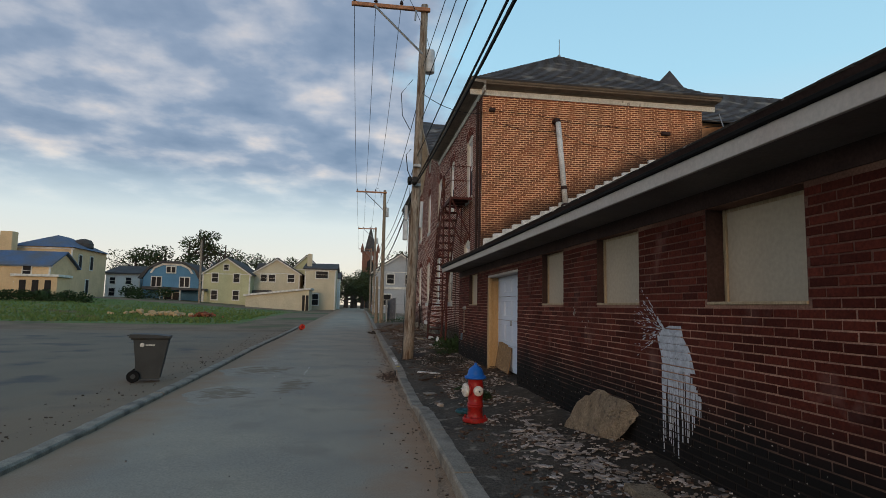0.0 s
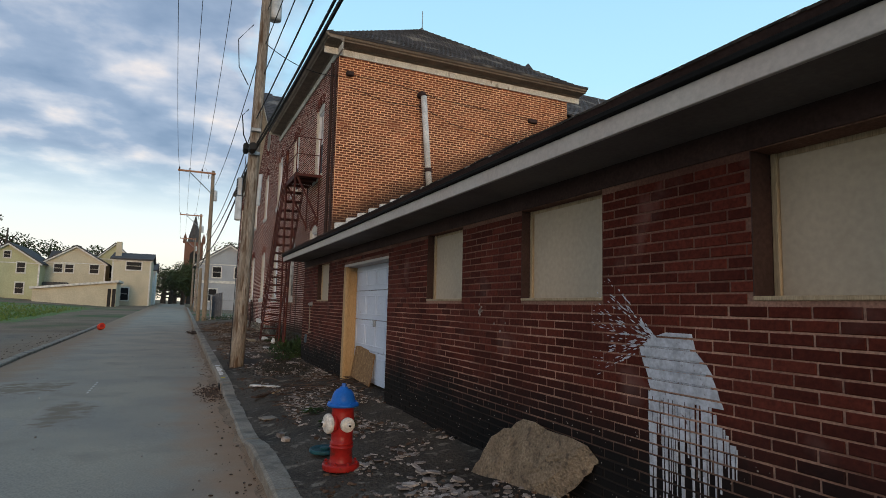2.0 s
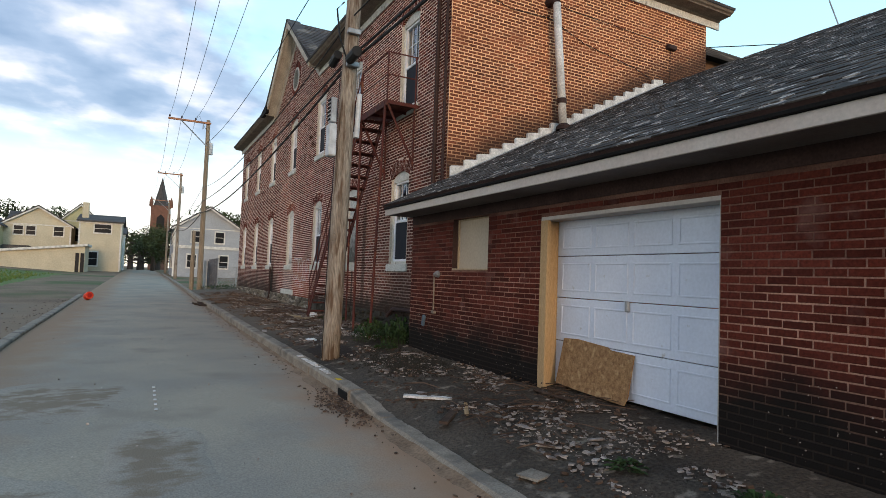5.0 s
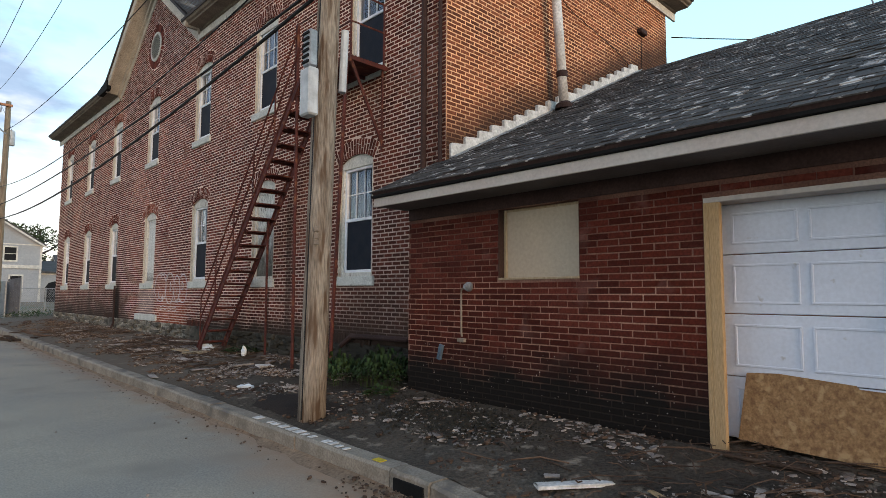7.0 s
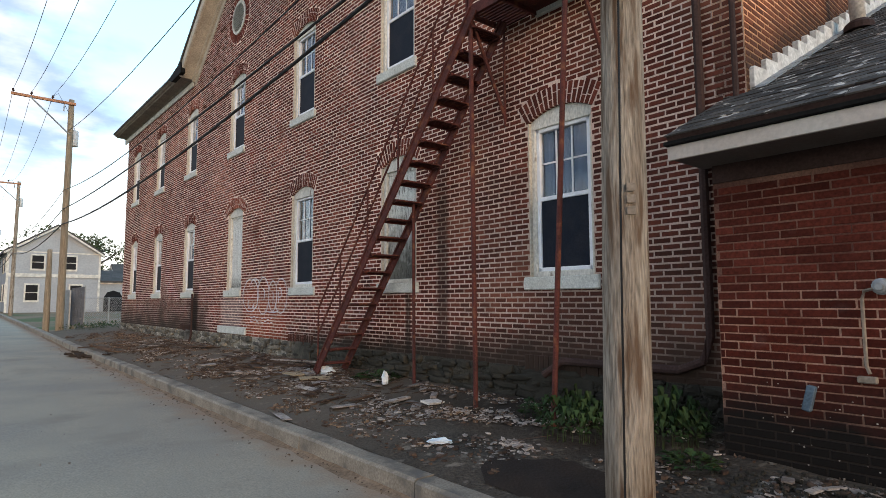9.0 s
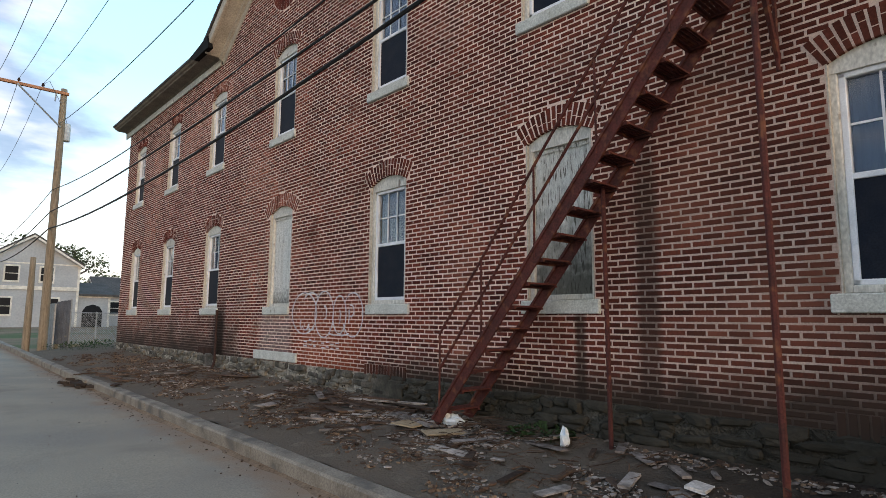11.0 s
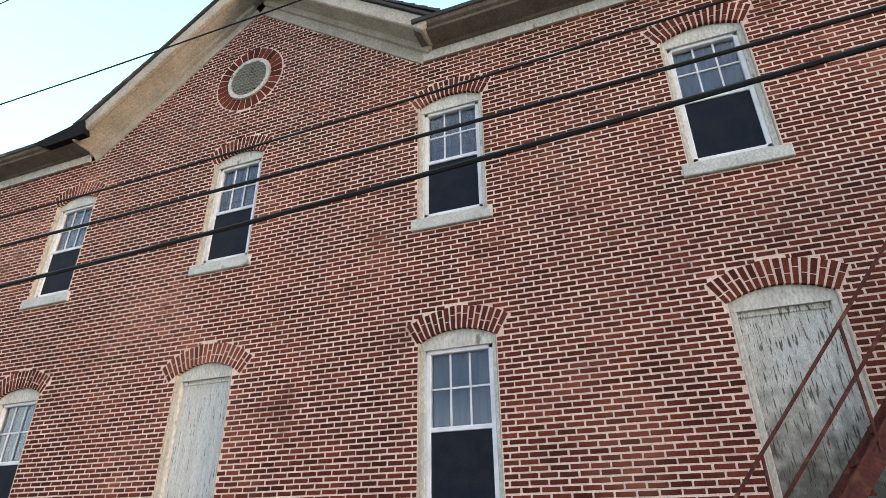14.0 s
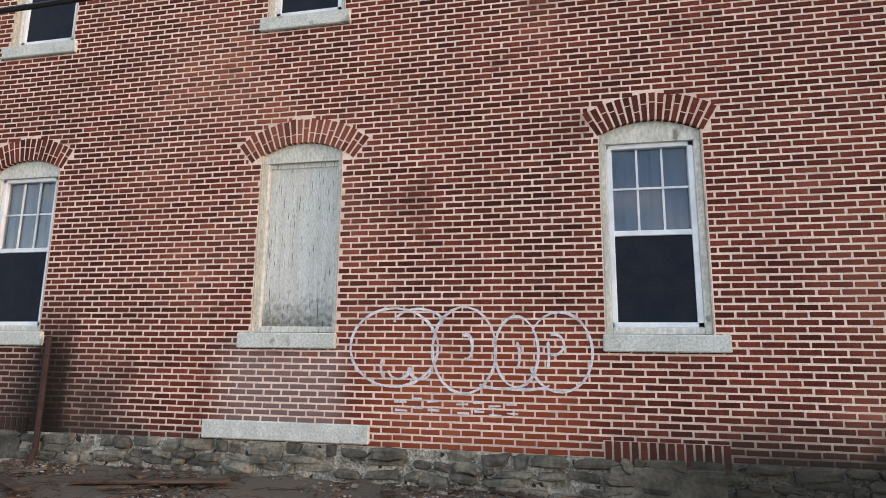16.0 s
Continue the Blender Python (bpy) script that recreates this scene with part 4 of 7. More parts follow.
e0, e1 = -OVH, SW + OVH
n0, n1 = U0 - OVH, U1 + OVH
slab("roof_slope", [(e0, n0, EZ + 0.16), (e0, GC - GW - 0.1, EZ + 0.16), (rx, GC, rz_), (rx, ry0, rz_)], 0.035, SLATE, HOUSE, "dark slate roof slope")
slab("roof_slope", [(e0, GC + GW + 0.3, EZ + 0.16), (e0, n1, EZ + 0.16), (rx, ry1, rz_), (rx, GC, rz_)], 0.035, SLATE, HOUSE, "dark slate roof slope")
slab("roof_slope", [(e1, n0, EZ + 0.16), (e1, n1, EZ + 0.16), (rx, ry1, rz_), (rx, ry0, rz_)], 0.035, SLATE, HOUSE)
slab("roof_slope", [(e0, n0, EZ + 0.16), (e1, n0, EZ + 0.16), (rx + 0.01, ry0, rz_), (rx - 0.01, ry0, rz_)], 0.035, SLATE, HOUSE, "dark slate hip over the end wall")
slab("roof_slope", [(e0, n1, EZ + 0.16), (e1, n1, EZ + 0.16), (rx + 0.01, ry1, rz_), (rx - 0.01, ry1, rz_)], 0.035, SLATE, HOUSE)
for s in (-1, 1):
    slab("gable_roof", [(-0.5, GC + s * (GW + 0.55), 8.98), (rx, GC + s * (GW + 0.55), 8.98), (rx, GC, rz_ + 0.05), (-0.5, GC, rz_ + 0.05)], 0.035, SLATE, HOUSE, "slate roof of the cross gable")
part("ridge_cap", Geo().tube([(rx, ry0, rz_ + 0.03), (rx, ry1, rz_ + 0.03)], 0.06), SLATE, HOUSE)
part("finial", Geo().tube([(rx, ry0, rz_), (rx, ry0, rz_ + 0.7)], 0.015, 6), STEEL, HOUSE)


def cornice(name, axis, a, b, base, sign):
    prof = [(0.0, VT - 0.02), (-0.03, VT - 0.02), (-0.03, EZ + 0.0), (-0.07, EZ + 0.02), (-0.09, EZ + 0.05), (-0.38, EZ + 0.06), (-0.40, EZ + 0.09), (-0.45, EZ + 0.11), (-0.50, EZ + 0.17), (-0.47, EZ + 0.19), (0.0, EZ + 0.19)]
    g = Geo()
    if axis == "y":
        g.prism([(base + p * sign, q) for p, q in prof], "y", a, b)
    else:
        g.prism([(base + p * sign, q) for p, q in prof], "x", a, b)
    part(name, g, TAUPE, HOUSE, "weathered brown wooden cornice")
    fz = Geo().prism([(base + p * sign, q) for p, q in ((0.0, VT - 0.03), (-0.045, VT - 0.03), (-0.055, EZ - 0.02), (0.0, EZ - 0.02))], axis, a, b)
    part("frieze_board", fz, CREAM, HOUSE, "cream painted frieze board")
    lip = Geo()
    lipo = [(-0.51, EZ + 0.155), (-0.53, EZ + 0.21), (-0.3, EZ + 0.27), (-0.3, EZ + 0.2)]
    lip.prism([(base + p * sign, q) for p, q in lipo], axis, a, b)
    part("gutter_edge", lip, SLATE, HOUSE)


cornice("cornice", "y", n0 - 0.02, GC - GW - 0.1, 0.0, 1)
cornice("cornice", "y", GC + GW + 0.25, n1 + 0.02, 0.0, 1)
cornice("cornice", "x", -OVH + 0.04, SW + OVH, U0, 1)
for s in (-1, 1):
    slope = math.atan2(GP - VT, GW)
    ln = math.hypot(GP - VT, GW) + 0.12
    m = pose(0, GC, GP + 0.03) @ pose(0, 0, 0, math.degrees(-slope) * s, 0, 0)
    g = Geo()
    lo, hi = (0.0, ln) if s > 0 else (-ln, 0.0)
    g.box(-0.03, 0.0, lo, hi, -0.02, 0.16, 0, m)
    g.box(-0.10, 0.0, lo, hi, 0.16, 0.27, 0, m)
    def past(e):
        """A board's ends, run on over the peak so that both sides meet."""
        return (lo - e, hi) if s > 0 else (lo, hi + e)
    g.box(-0.42, 0.0, *past(0.21), 0.27, 0.33, 0, m)
    g.box(-0.48, -0.38, *past(0.28), 0.25, 0.50, 0.02, m)
    part("raking_cornice", g, RAKE, HOUSE, "cream raking cornice of the gable")
    g = Geo().box(-0.52, 0.0, *past(0.38), 0.50, 0.55, 0, m)
    part("rake_edge", g, SLATE, HOUSE)
part("rake_cap", Geo().prism([(GC - 0.38, GP + 0.40), (GC - 0.38, GP + 0.08), (GC, GP + 0.34), (GC + 0.38, GP + 0.08), (GC + 0.38, GP + 0.40), (GC, GP + 0.68)], "x", -0.484, -0.37), RAKE, HOUSE, "cream board at the gable peak")
part("torn_flashing", Geo().prism([(GC + GW - 0.1, EZ + 0.05), (GC + GW + 0.9, EZ + 0.02), (GC + GW + 1.3, EZ + 0.2), (GC + GW + 0.5, EZ + 0.32), (GC + GW + 0.05, EZ + 0.42)], "x", -0.53, -0.40), BLACK, HOUSE, "torn black roof edge at the gable foot")
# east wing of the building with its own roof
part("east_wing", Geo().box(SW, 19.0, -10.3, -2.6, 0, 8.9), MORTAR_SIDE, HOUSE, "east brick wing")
slab("roof_slope", [(SW - 0.2, -10.7, 8.85), (19.4, -10.7, 8.85), (19.4, -6.45, 11.7), (SW - 3, -6.45, 11.7)], 0.035, SLATE, HOUSE, "dark slate roof of the east wing")
slab("roof_slope", [(SW - 0.2, -2.2, 8.85), (19.4, -2.2, 8.85), (19.4, -6.45, 11.7), (SW - 3, -6.45, 11.7)], 0.035, SLATE, HOUSE)
part("turret_roof", Geo().lathe([(1.25, 0), (0.02, 1.35)], 9.9, -6.45, 11.25, 4), SLATE, HOUSE, "small pointed slate turret roof")
# downpipes
part("downpipe", Geo().tube([(-0.07, U0 + 0.42, 8.45), (-0.07, U0 + 0.42, 1.35), (-0.08, U0 + 0.5, 1.1), (-0.08, U0 + 0.75, 1.0), (-0.08, U0 + 2.2, 0.98), (-0.12, U0 + 2.45, 0.8)], 0.045, 8), DARKTRIM, HOUSE, "black iron downpipe")
part("downpipe", Geo().tube([(-0.05, U0 + 0.08, 8.4), (-0.05, U0 + 0.08, 3.2)], 0.03, 8), DARKTRIM, HOUSE)
part("downpipe", Geo().tube([(-0.09, 3.42, 1.95), (-0.09, 3.42, 0.7), (-0.16, 3.42, 0.5)], 0.032, 8), DARKTRIM, HOUSE, "rusted stub of a downpipe")
part("wall_cable", Geo().tube([(0.3, U0 - 0.03, 7.7), (1.4, U0 - 0.03, 7.45), (2.4, U0 - 0.03, 7.5), (3.4, U0 - 0.03, 7.15), (5.0, U0 - 0.03, 6.9), (5.7, U0 - 0.03, 6.7), (6.2, U0 - 0.03, 6.75)], 0.007, 5), CABLE, HOUSE, "dark cable strung on the end wall")
part("wall_cable", Geo().tube([(0.3, U0 - 0.03, 8.05), (1.8, U0 - 0.03, 8.0), (3.0, U0 - 0.03, 7.82), (6.2, U0 - 0.03, 7.72), (6.2, U0 - 0.03, 5.6)], 0.007, 5), CABLE, HOUSE)
part("insulator_bracket", Geo().box(6.05, 6.35, U0 - 0.12, U0 + 0.02, 7.6, 7.72, 0.02), DARKTRIM, HOUSE)
part("insulator_bracket", Geo().box(0.2, 0.4, U0 - 0.12, U0 + 0.02, 8.0, 8.12, 0.02), DARKTRIM, HOUSE)

# ---------------------------------------------------------------- garage
GAR = thing("garage", "long low dark red brick garage with boarded windows", "garage")
GX, GY0, GY1, GV0, GV1 = 3.02, -9.0, 17.67, 0.1, 2.95


def gwall(u, v, d):
    return (GX - d, u, v)


GWIN = [(3.58, 4.74), (6.01, 7.15), (8.41, 9.43), (14.92, 16.03)]
WZ0, WZ1 = 1.875, 2.705
DY0, DY1, DZ = 10.98, 13.62, 2.56
gh = [rect_hole(a, b, WZ0, WZ1) for a, b in GWIN] + [rect_hole(DY0, DY1, 0, DZ), rect_hole(GY0, GY1, 2.715, 3.2)]
g = Geo()
us = sorted({GY0, GY1, DY0, DY1, *[v for p in GWIN for v in p]})
panel_wall(g, gwall, us, [0.0, WZ0, DZ, WZ1, 3.0], lambda u, v: not any(a < u < b and WZ0 < v < WZ1 for a, b in GWIN) and not (DY0 < u < DY1 and v < DZ), 0.25)
g.box(GX + 0.25, 15.5, GY1 - 0.25, GY1, 0, 3.0)
g.box(GX + 0.25, 15.5, GY0, GY0 + 0.25, 0, 3.0)
g.box(15.3, 15.5, GY0, GY1, 0, 3.0)
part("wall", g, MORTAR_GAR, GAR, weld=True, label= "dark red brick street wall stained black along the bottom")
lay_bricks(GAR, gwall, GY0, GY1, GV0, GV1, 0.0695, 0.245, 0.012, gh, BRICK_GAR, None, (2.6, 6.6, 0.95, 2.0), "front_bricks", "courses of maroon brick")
# added dark strip: paints the eaves' shade over the top brick courses
part("head_beam", Geo().box(GX - 0.012, GX + 0.1, GY0, GY1, 2.712, 2.885, 0.004), DARKTRIM, GAR, "dark strip standing in for shade under the eaves")
for i, (a, b) in enumerate(GWIN):
    e = 0.07 if i == 0 else 0.0
    part("reveal_board", Geo().box(GX - 0.003, GX + 0.12 + e, b - 0.004, b + 0.002, WZ0, WZ1), DARKTRIM, GAR, "dark brown reveal board")
    w = part("window", Geo().box(GX + 0.085 + e, GX + 0.16 + e, b - 0.045, b - 0.005, WZ0, WZ1, 0.005).box(GX + 0.10 + e, GX + 0.16 + e, a, a + 0.02, WZ0, WZ1).box(GX + 0.1 + e, GX + 0.16 + e, a, b, WZ1 - 0.03, WZ1).box(GX - 0.01, GX + 0.12 + e, a, b, WZ0 - 0.01, WZ0 + 0.015, 0.004), FRAMEW, GAR, "boarded-up garage window opening")
    part("board", Geo().box(GX + 0.105 + e, GX + 0.125 + e, a + 0.015, b - 0.045, WZ0 + 0.012, WZ1 - 0.025, 0.004), BOARD, w, "plain beige plywood board")
# roof
RX0, RS, RZ0, RXR = 2.46, 0.505, 3.06, 9.45


def roof_z(x):
    return RZ0 + RS * (x - RX0)


part("fascia", Geo().box(RX0 + 0.02, RX0 + 0.05, GY0, GY1 + 0.12, 2.86, 2.978, 0.004), FASCIA, GAR, "pale painted fascia board")
part("drip_edge", Geo().box(RX0 - 0.012, RX0 + 0.06, GY0, GY1 + 0.14, 2.982, 3.018, 0.006), BLACK, GAR, "black drip edge under the shingles")
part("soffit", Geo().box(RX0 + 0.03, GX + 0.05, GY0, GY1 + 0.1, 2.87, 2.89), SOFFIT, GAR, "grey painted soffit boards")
part("roof_deck", Geo().prism([(RX0 - 0.03, roof_z(RX0) - 0.01), (RXR, roof_z(RXR) - 0.03), (RXR, roof_z(RXR) - 0.15), (RX0, roof_z(RX0) - 0.05)], "y", GY0, GY1 + 0.10), DARKTRIM, GAR)
part("roof_deck", Geo().prism([(RXR, roof_z(RXR) - 0.03), (15.8, 3.3), (15.8, 3.2), (RXR, roof_z(RXR) - 0.15)], "y", GY0, GY1), SLATE, GAR)
SL = math.atan(RS)


def shingle_mesh(w):
    g = Geo()
    l = 0.24
    c, s = math.cos(SL), math.sin(SL)
    pts = []
    for a, t in ((-0.0, 0.012), (l, 0.004)):
        for y in (0.004, w - 0.004):
            for h in (0.0, t):
                pts.append((a * c - h * s, y, a * s + h * c))
    g.raw(pts, [(1, 3, 7, 5), (0, 2, 3, 1), (0, 1, 5, 4), (2, 6, 7, 3)])
    return g


sm = mesh_of("shingle", shingle_mesh(0.25).v, shingle_mesh(0.25).f, SHINGLE)
rest, single_n = Geo(), 0
rnd = random.Random(21)
nrow = int((RXR - RX0) / math.cos(SL) / 0.16)
for k in range(nrow):
    x = RX0 - 0.035 + k * 0.16 * math.cos(SL)
    y = GY0 + (k % 2) * 0.125
    while y < GY1 + 0.1:
        if x > 3.75 and y > GY1 - 0.2:
            break
        dzr = 0.004 + rnd.uniform(0, 0.008)
        if rnd.random() > 0.985:
            y += 0.25
            continue
        if k < 12 and 11.5 < y < 17.6 and single_n < 295:
            ob = shared("shingle", sm, GAR, (x, y, roof_z(x) + dzr))
            single_n += 1
        else:
            w = min(0.25, GY1 + 0.12 - y)
            sg = shingle_mesh(w)
            rest.raw([(p[0] + x, p[1] + y, p[2] + roof_z(x) + dzr + rnd.uniform(-0.003, 0.003)) for p in sg.v], sg.f)
        y += 0.25
tagged(part("shingles", rest, SHINGLE, GAR, "worn dark shingles with bare pale patches", fix=False), kind="stuff")
# stepped white flashing against the end wall
fl = thing("stepped_flashing", "row of white stepped metal flashing against the brick wall", "flashing")
for i in range(19):
    x = 3.72 + i * 0.305
    z = roof_z(x)
    part("flashing_step", Geo().prism([(x, z - 0.02), (x + 0.31, z + 0.13), (x + 0.31, z + 0.27), (x + 0.30, z + 0.28), (x + 0.02, z + 0.25), (x, z + 0.23)], "y", U0 + 30 - 0.05, U0 + 30 + 0.02), FLASH, fl)
    part("flashing_apron", Geo().prism([(x, z + 0.02), (x + 0.305, z + 0.17), (x + 0.305, z + 0.19), (x, z + 0.04)], "y", U0 + 30 - 0.15, U0 + 30 - 0.02), STEEL, fl)
# vent pipe
vp = thing("vent_pipe", "tall pale metal vent pipe strapped before the brick wall", "pipe")
part("pipe", Geo().tube([(6.30, 17.30, 4.9), (6.17, 17.32, 6.4), (6.06, 17.34, 7.72)], 0.085, 14), FLASH, vp, smooth=True)
part("collar", Geo().tube([(6.245, 17.31, 5.55), (6.24, 17.31, 5.66)], 0.10, 14), DARKTRIM, vp, "dark steel band")
part("flange", Geo().lathe([(0.17, 0), (0.16, 0.08), (0.09, 0.14)], 6.30, 17.30, 4.98, 14), DARKTRIM, vp)
part("cap", Geo().tube([(6.06, 17.34, 7.70), (6.05, 17.42, 7.80), (6.05, 17.62, 7.82)], 0.10, 12), DARKTRIM, vp, "rusted elbow into the wall")
# garage door
gd = thing("garage_door", "white panelled steel garage door dented and closed", "garage door")
DX = GX + 0.24
rows = [0.44, 0.98, 1.53, 2.06, 2.52]
for a, b in zip(rows, rows[1:]):
    s = part("door_section", Geo().box(DX, DX + 0.04, DY0 + 0.05, DY1 - 0.05, a + 0.004, b - 0.004, 0.006), DOORW, gd)
    for k in range(4):
        y0 = DY0 + 0.13 + k * 0.61
        g = Geo()
        for p, q, r, t in ((y0, y0 + 0.53, a + 0.09, a + 0.11), (y0, y0 + 0.53, b - 0.11, b - 0.09), (y0, y0 + 0.02, a + 0.11, b - 0.11), (y0 + 0.51, y0 + 0.53, a + 0.11, b - 0.11)):
            g.box(DX - 0.010, DX + 0.001, p, q, r, t, 0.003)
        part("panel_moulding", g, DOORW, s)
part("door_handle", Geo().box(DX - 0.04, DX, 12.28, 12.34, 1.42, 1.54, 0.01), STEEL, gd, "small steel handle")
part("head_jamb", Geo().box(GX - 0.005, GX + 0.3, DY0, DY1, DZ - 0.045, DZ, 0.004), FASCIA, gd)
part("side_jamb", Geo().box(GX - 0.01, GX + 0.26, DY1 - 0.045, DY1, 0.3, DZ - 0.045, 0.005), LUMBER, gd, "raw yellow lumber jamb")
part("side_jamb", Geo().box(GX - 0.01, GX + 0.05, DY1 - 0.14, DY1 - 0.045, 0.3, DZ - 0.045, 0.005), LUMBER, gd)
part("side_jamb", Geo().box(GX + 0.02, GX + 0.26, DY0, DY0 + 0.03, 0.3, DZ - 0.045, 0.005), FASCIA, gd)
ob_ = thing("osb_sheet", "broken sheet of brown strand board leaning on the garage door", "board")
og = Geo().prism([(0.0, 0.02), (0.35, 0.0), (1.16, -0.03), (1.20, 0.06), (1.23, 0.52), (0.86, 0.535), (0.84, 0.56), (0.30, 0.60), (0.06, 0.585)], "x", 0, 0.014)
og.v = [Vector((3.165 + p[0] + 0.075 * p[2] / 0.6, 13.44 - p[1] * 1.02, p[2] + 0.435)) for p in og.v]
part("sheet", og, OSB, ob_)

# ---------------------------------------------------------------- fire escape
FE = thing("fire_escape", "rust-red iron fire escape stair bolted to the brick wall", "fire escape")
SX0, SX1 = 2.86, 3.42
ya, za, yb, zb = 24.62, 0.46, 20.55, 5.42


def on_stair(t, lift=0.0):
    return (ya + (yb - ya) * t, za + (zb - za) * t + lift)


for x in (SX0, SX1):
    g = Geo()
    (p, q), (r, s) = on_stair(0), on_stair(1)
    off = 0.055
    g.prism([(p - off, q - 0.03), (p + off, q + 0.06), (r + off, s + 0.06), (r - off, s - 0.03)], "x", x - 0.012, x + 0.012)
    g.prism([(p + off - 0.02, q + 0.04), (p + off, q + 0.06), (r + off, s + 0.06), (r + off - 0.02, s + 0.04)], "x", x - 0.03, x + 0.03)
    part("stringer", g, RUST, FE, "rusted channel stringer")
NT = 19
for i in range(NT):
    y, z = on_stair((i + 0.7) / (NT + 0.4))
    g = Geo()
    for k in range(5):
        g.box(SX0 + 0.02, SX1 - 0.02, y - 0.10 + k * 0.045, y - 0.10 + k * 0.045 + 0.028, z - 0.012, z + 0.008)
    g.box(SX0 + 0.02, SX0 + 0.05, y - 0.11, y + 0.12, z - 0.035, z - 0.012)
    g.box(SX1 - 0.05, SX1 - 0.02, y - 0.11, y + 0.12, z - 0.035, z - 0.012)
    g.box(SX0 + 0.02, SX1 - 0.02, y + 0.10, y + 0.115, z - 0.045, z + 0.01)
    part("tread", g, RUST, FE)
for lift in (1.02, 0.58):
    p, r = on_stair(0.02, lift), on_stair(1.0, lift)
    part("handrail", Geo().tube([(SX0 - 0.01, *p), (SX0 - 0.01, *r), (SX0 - 0.01, 20.55, 5.5 + lift)], 0.017, 6), RUST, FE)
for t in (0.02, 0.2, 0.4, 0.6, 0.8):
    y, z = on_stair(t)
    part("baluster", Geo().tube([(SX0 - 0.01, y, z), (SX0 - 0.01, y, z + 1.02)], 0.014, 6), RUST, FE)
LZ, LY0, LY1, LXO = 5.50, 19.0, 20.72, 2.90
landing = part("landing", Geo().box(LXO - 0.01, LXO + 0.02, LY0, LY1, LZ - 0.12, LZ + 0.02), RUST, FE, "rusted slatted iron landing")
for k in range(12):
    x = LXO + 0.022 + k * 0.06
    part("slat", Geo().box(x, x + 0.035, LY0, LY1, LZ - 0.02, LZ), RUST, landing)
for y in (LY0, LY0 + 0.57, LY0 + 1.14, LY1):
    part("crossbar", Geo().box(LXO, 3.63, y - 0.02, y + 0.02, LZ - 0.09, LZ - 0.022), RUST, landing)
part("deck_plate", Geo().box(LXO + 0.02, 3.6, LY0 + 0.02, LY1 - 0.5, LZ - 0.035, LZ - 0.024), RUST, FE)
for y in (LY0, LY1):
    part("rail_post", Geo().tube([(LXO, y, LZ - 0.1), (LXO, y, LZ + 1.05)], 0.018, 6), RUST, FE)
part("rail_post", Geo().tube([(3.56, LY0, LZ - 0.1), (3.56, LY0, LZ + 1.05)], 0.018, 6), RUST, FE)
for h in (1.04, 0.55):
    part("guard_rail", Geo().tube([(3.6, LY0, LZ + h), (LXO, LY0, LZ + h), (LXO, LY1, LZ + h)], 0.016, 6), RUST, FE)
for y in (LY0 + 0.03, LY1 - 0.03):
    part("bracket", Geo().tube([(LXO + 0.03, y, LZ - 0.08), (3.58, y, LZ - 1.35)], 0.028, 6), RUST, FE, "diagonal iron bracket")
    part("wall_strut", Geo().tube([(3.56, y, LZ - 0.05), (3.56, y, LZ - 1.45)], 0.02, 6), RUST, FE)
part("support_post", Geo().tube([(2.91, 20.62, walk_z(2.9, 20.6) - 0.05), (2.90, 20.66, LZ + 1.05)], 0.03, 8), RUST, FE, "tall thin support pipe")
part("support_post", Geo().tube([(2.86, 19.38, walk_z(2.86, 19.38) - 0.05), (2.90, 19.10, LZ)], 0.03, 8), RUST, FE)
part("support_post", Geo().tube([(3.30, 22.38, walk_z(3.3, 22.4) - 0.05), (3.30, 22.40, 3.2)], 0.025, 8), RUST, FE)

# ---------------------------------------------------------------- poles and cables


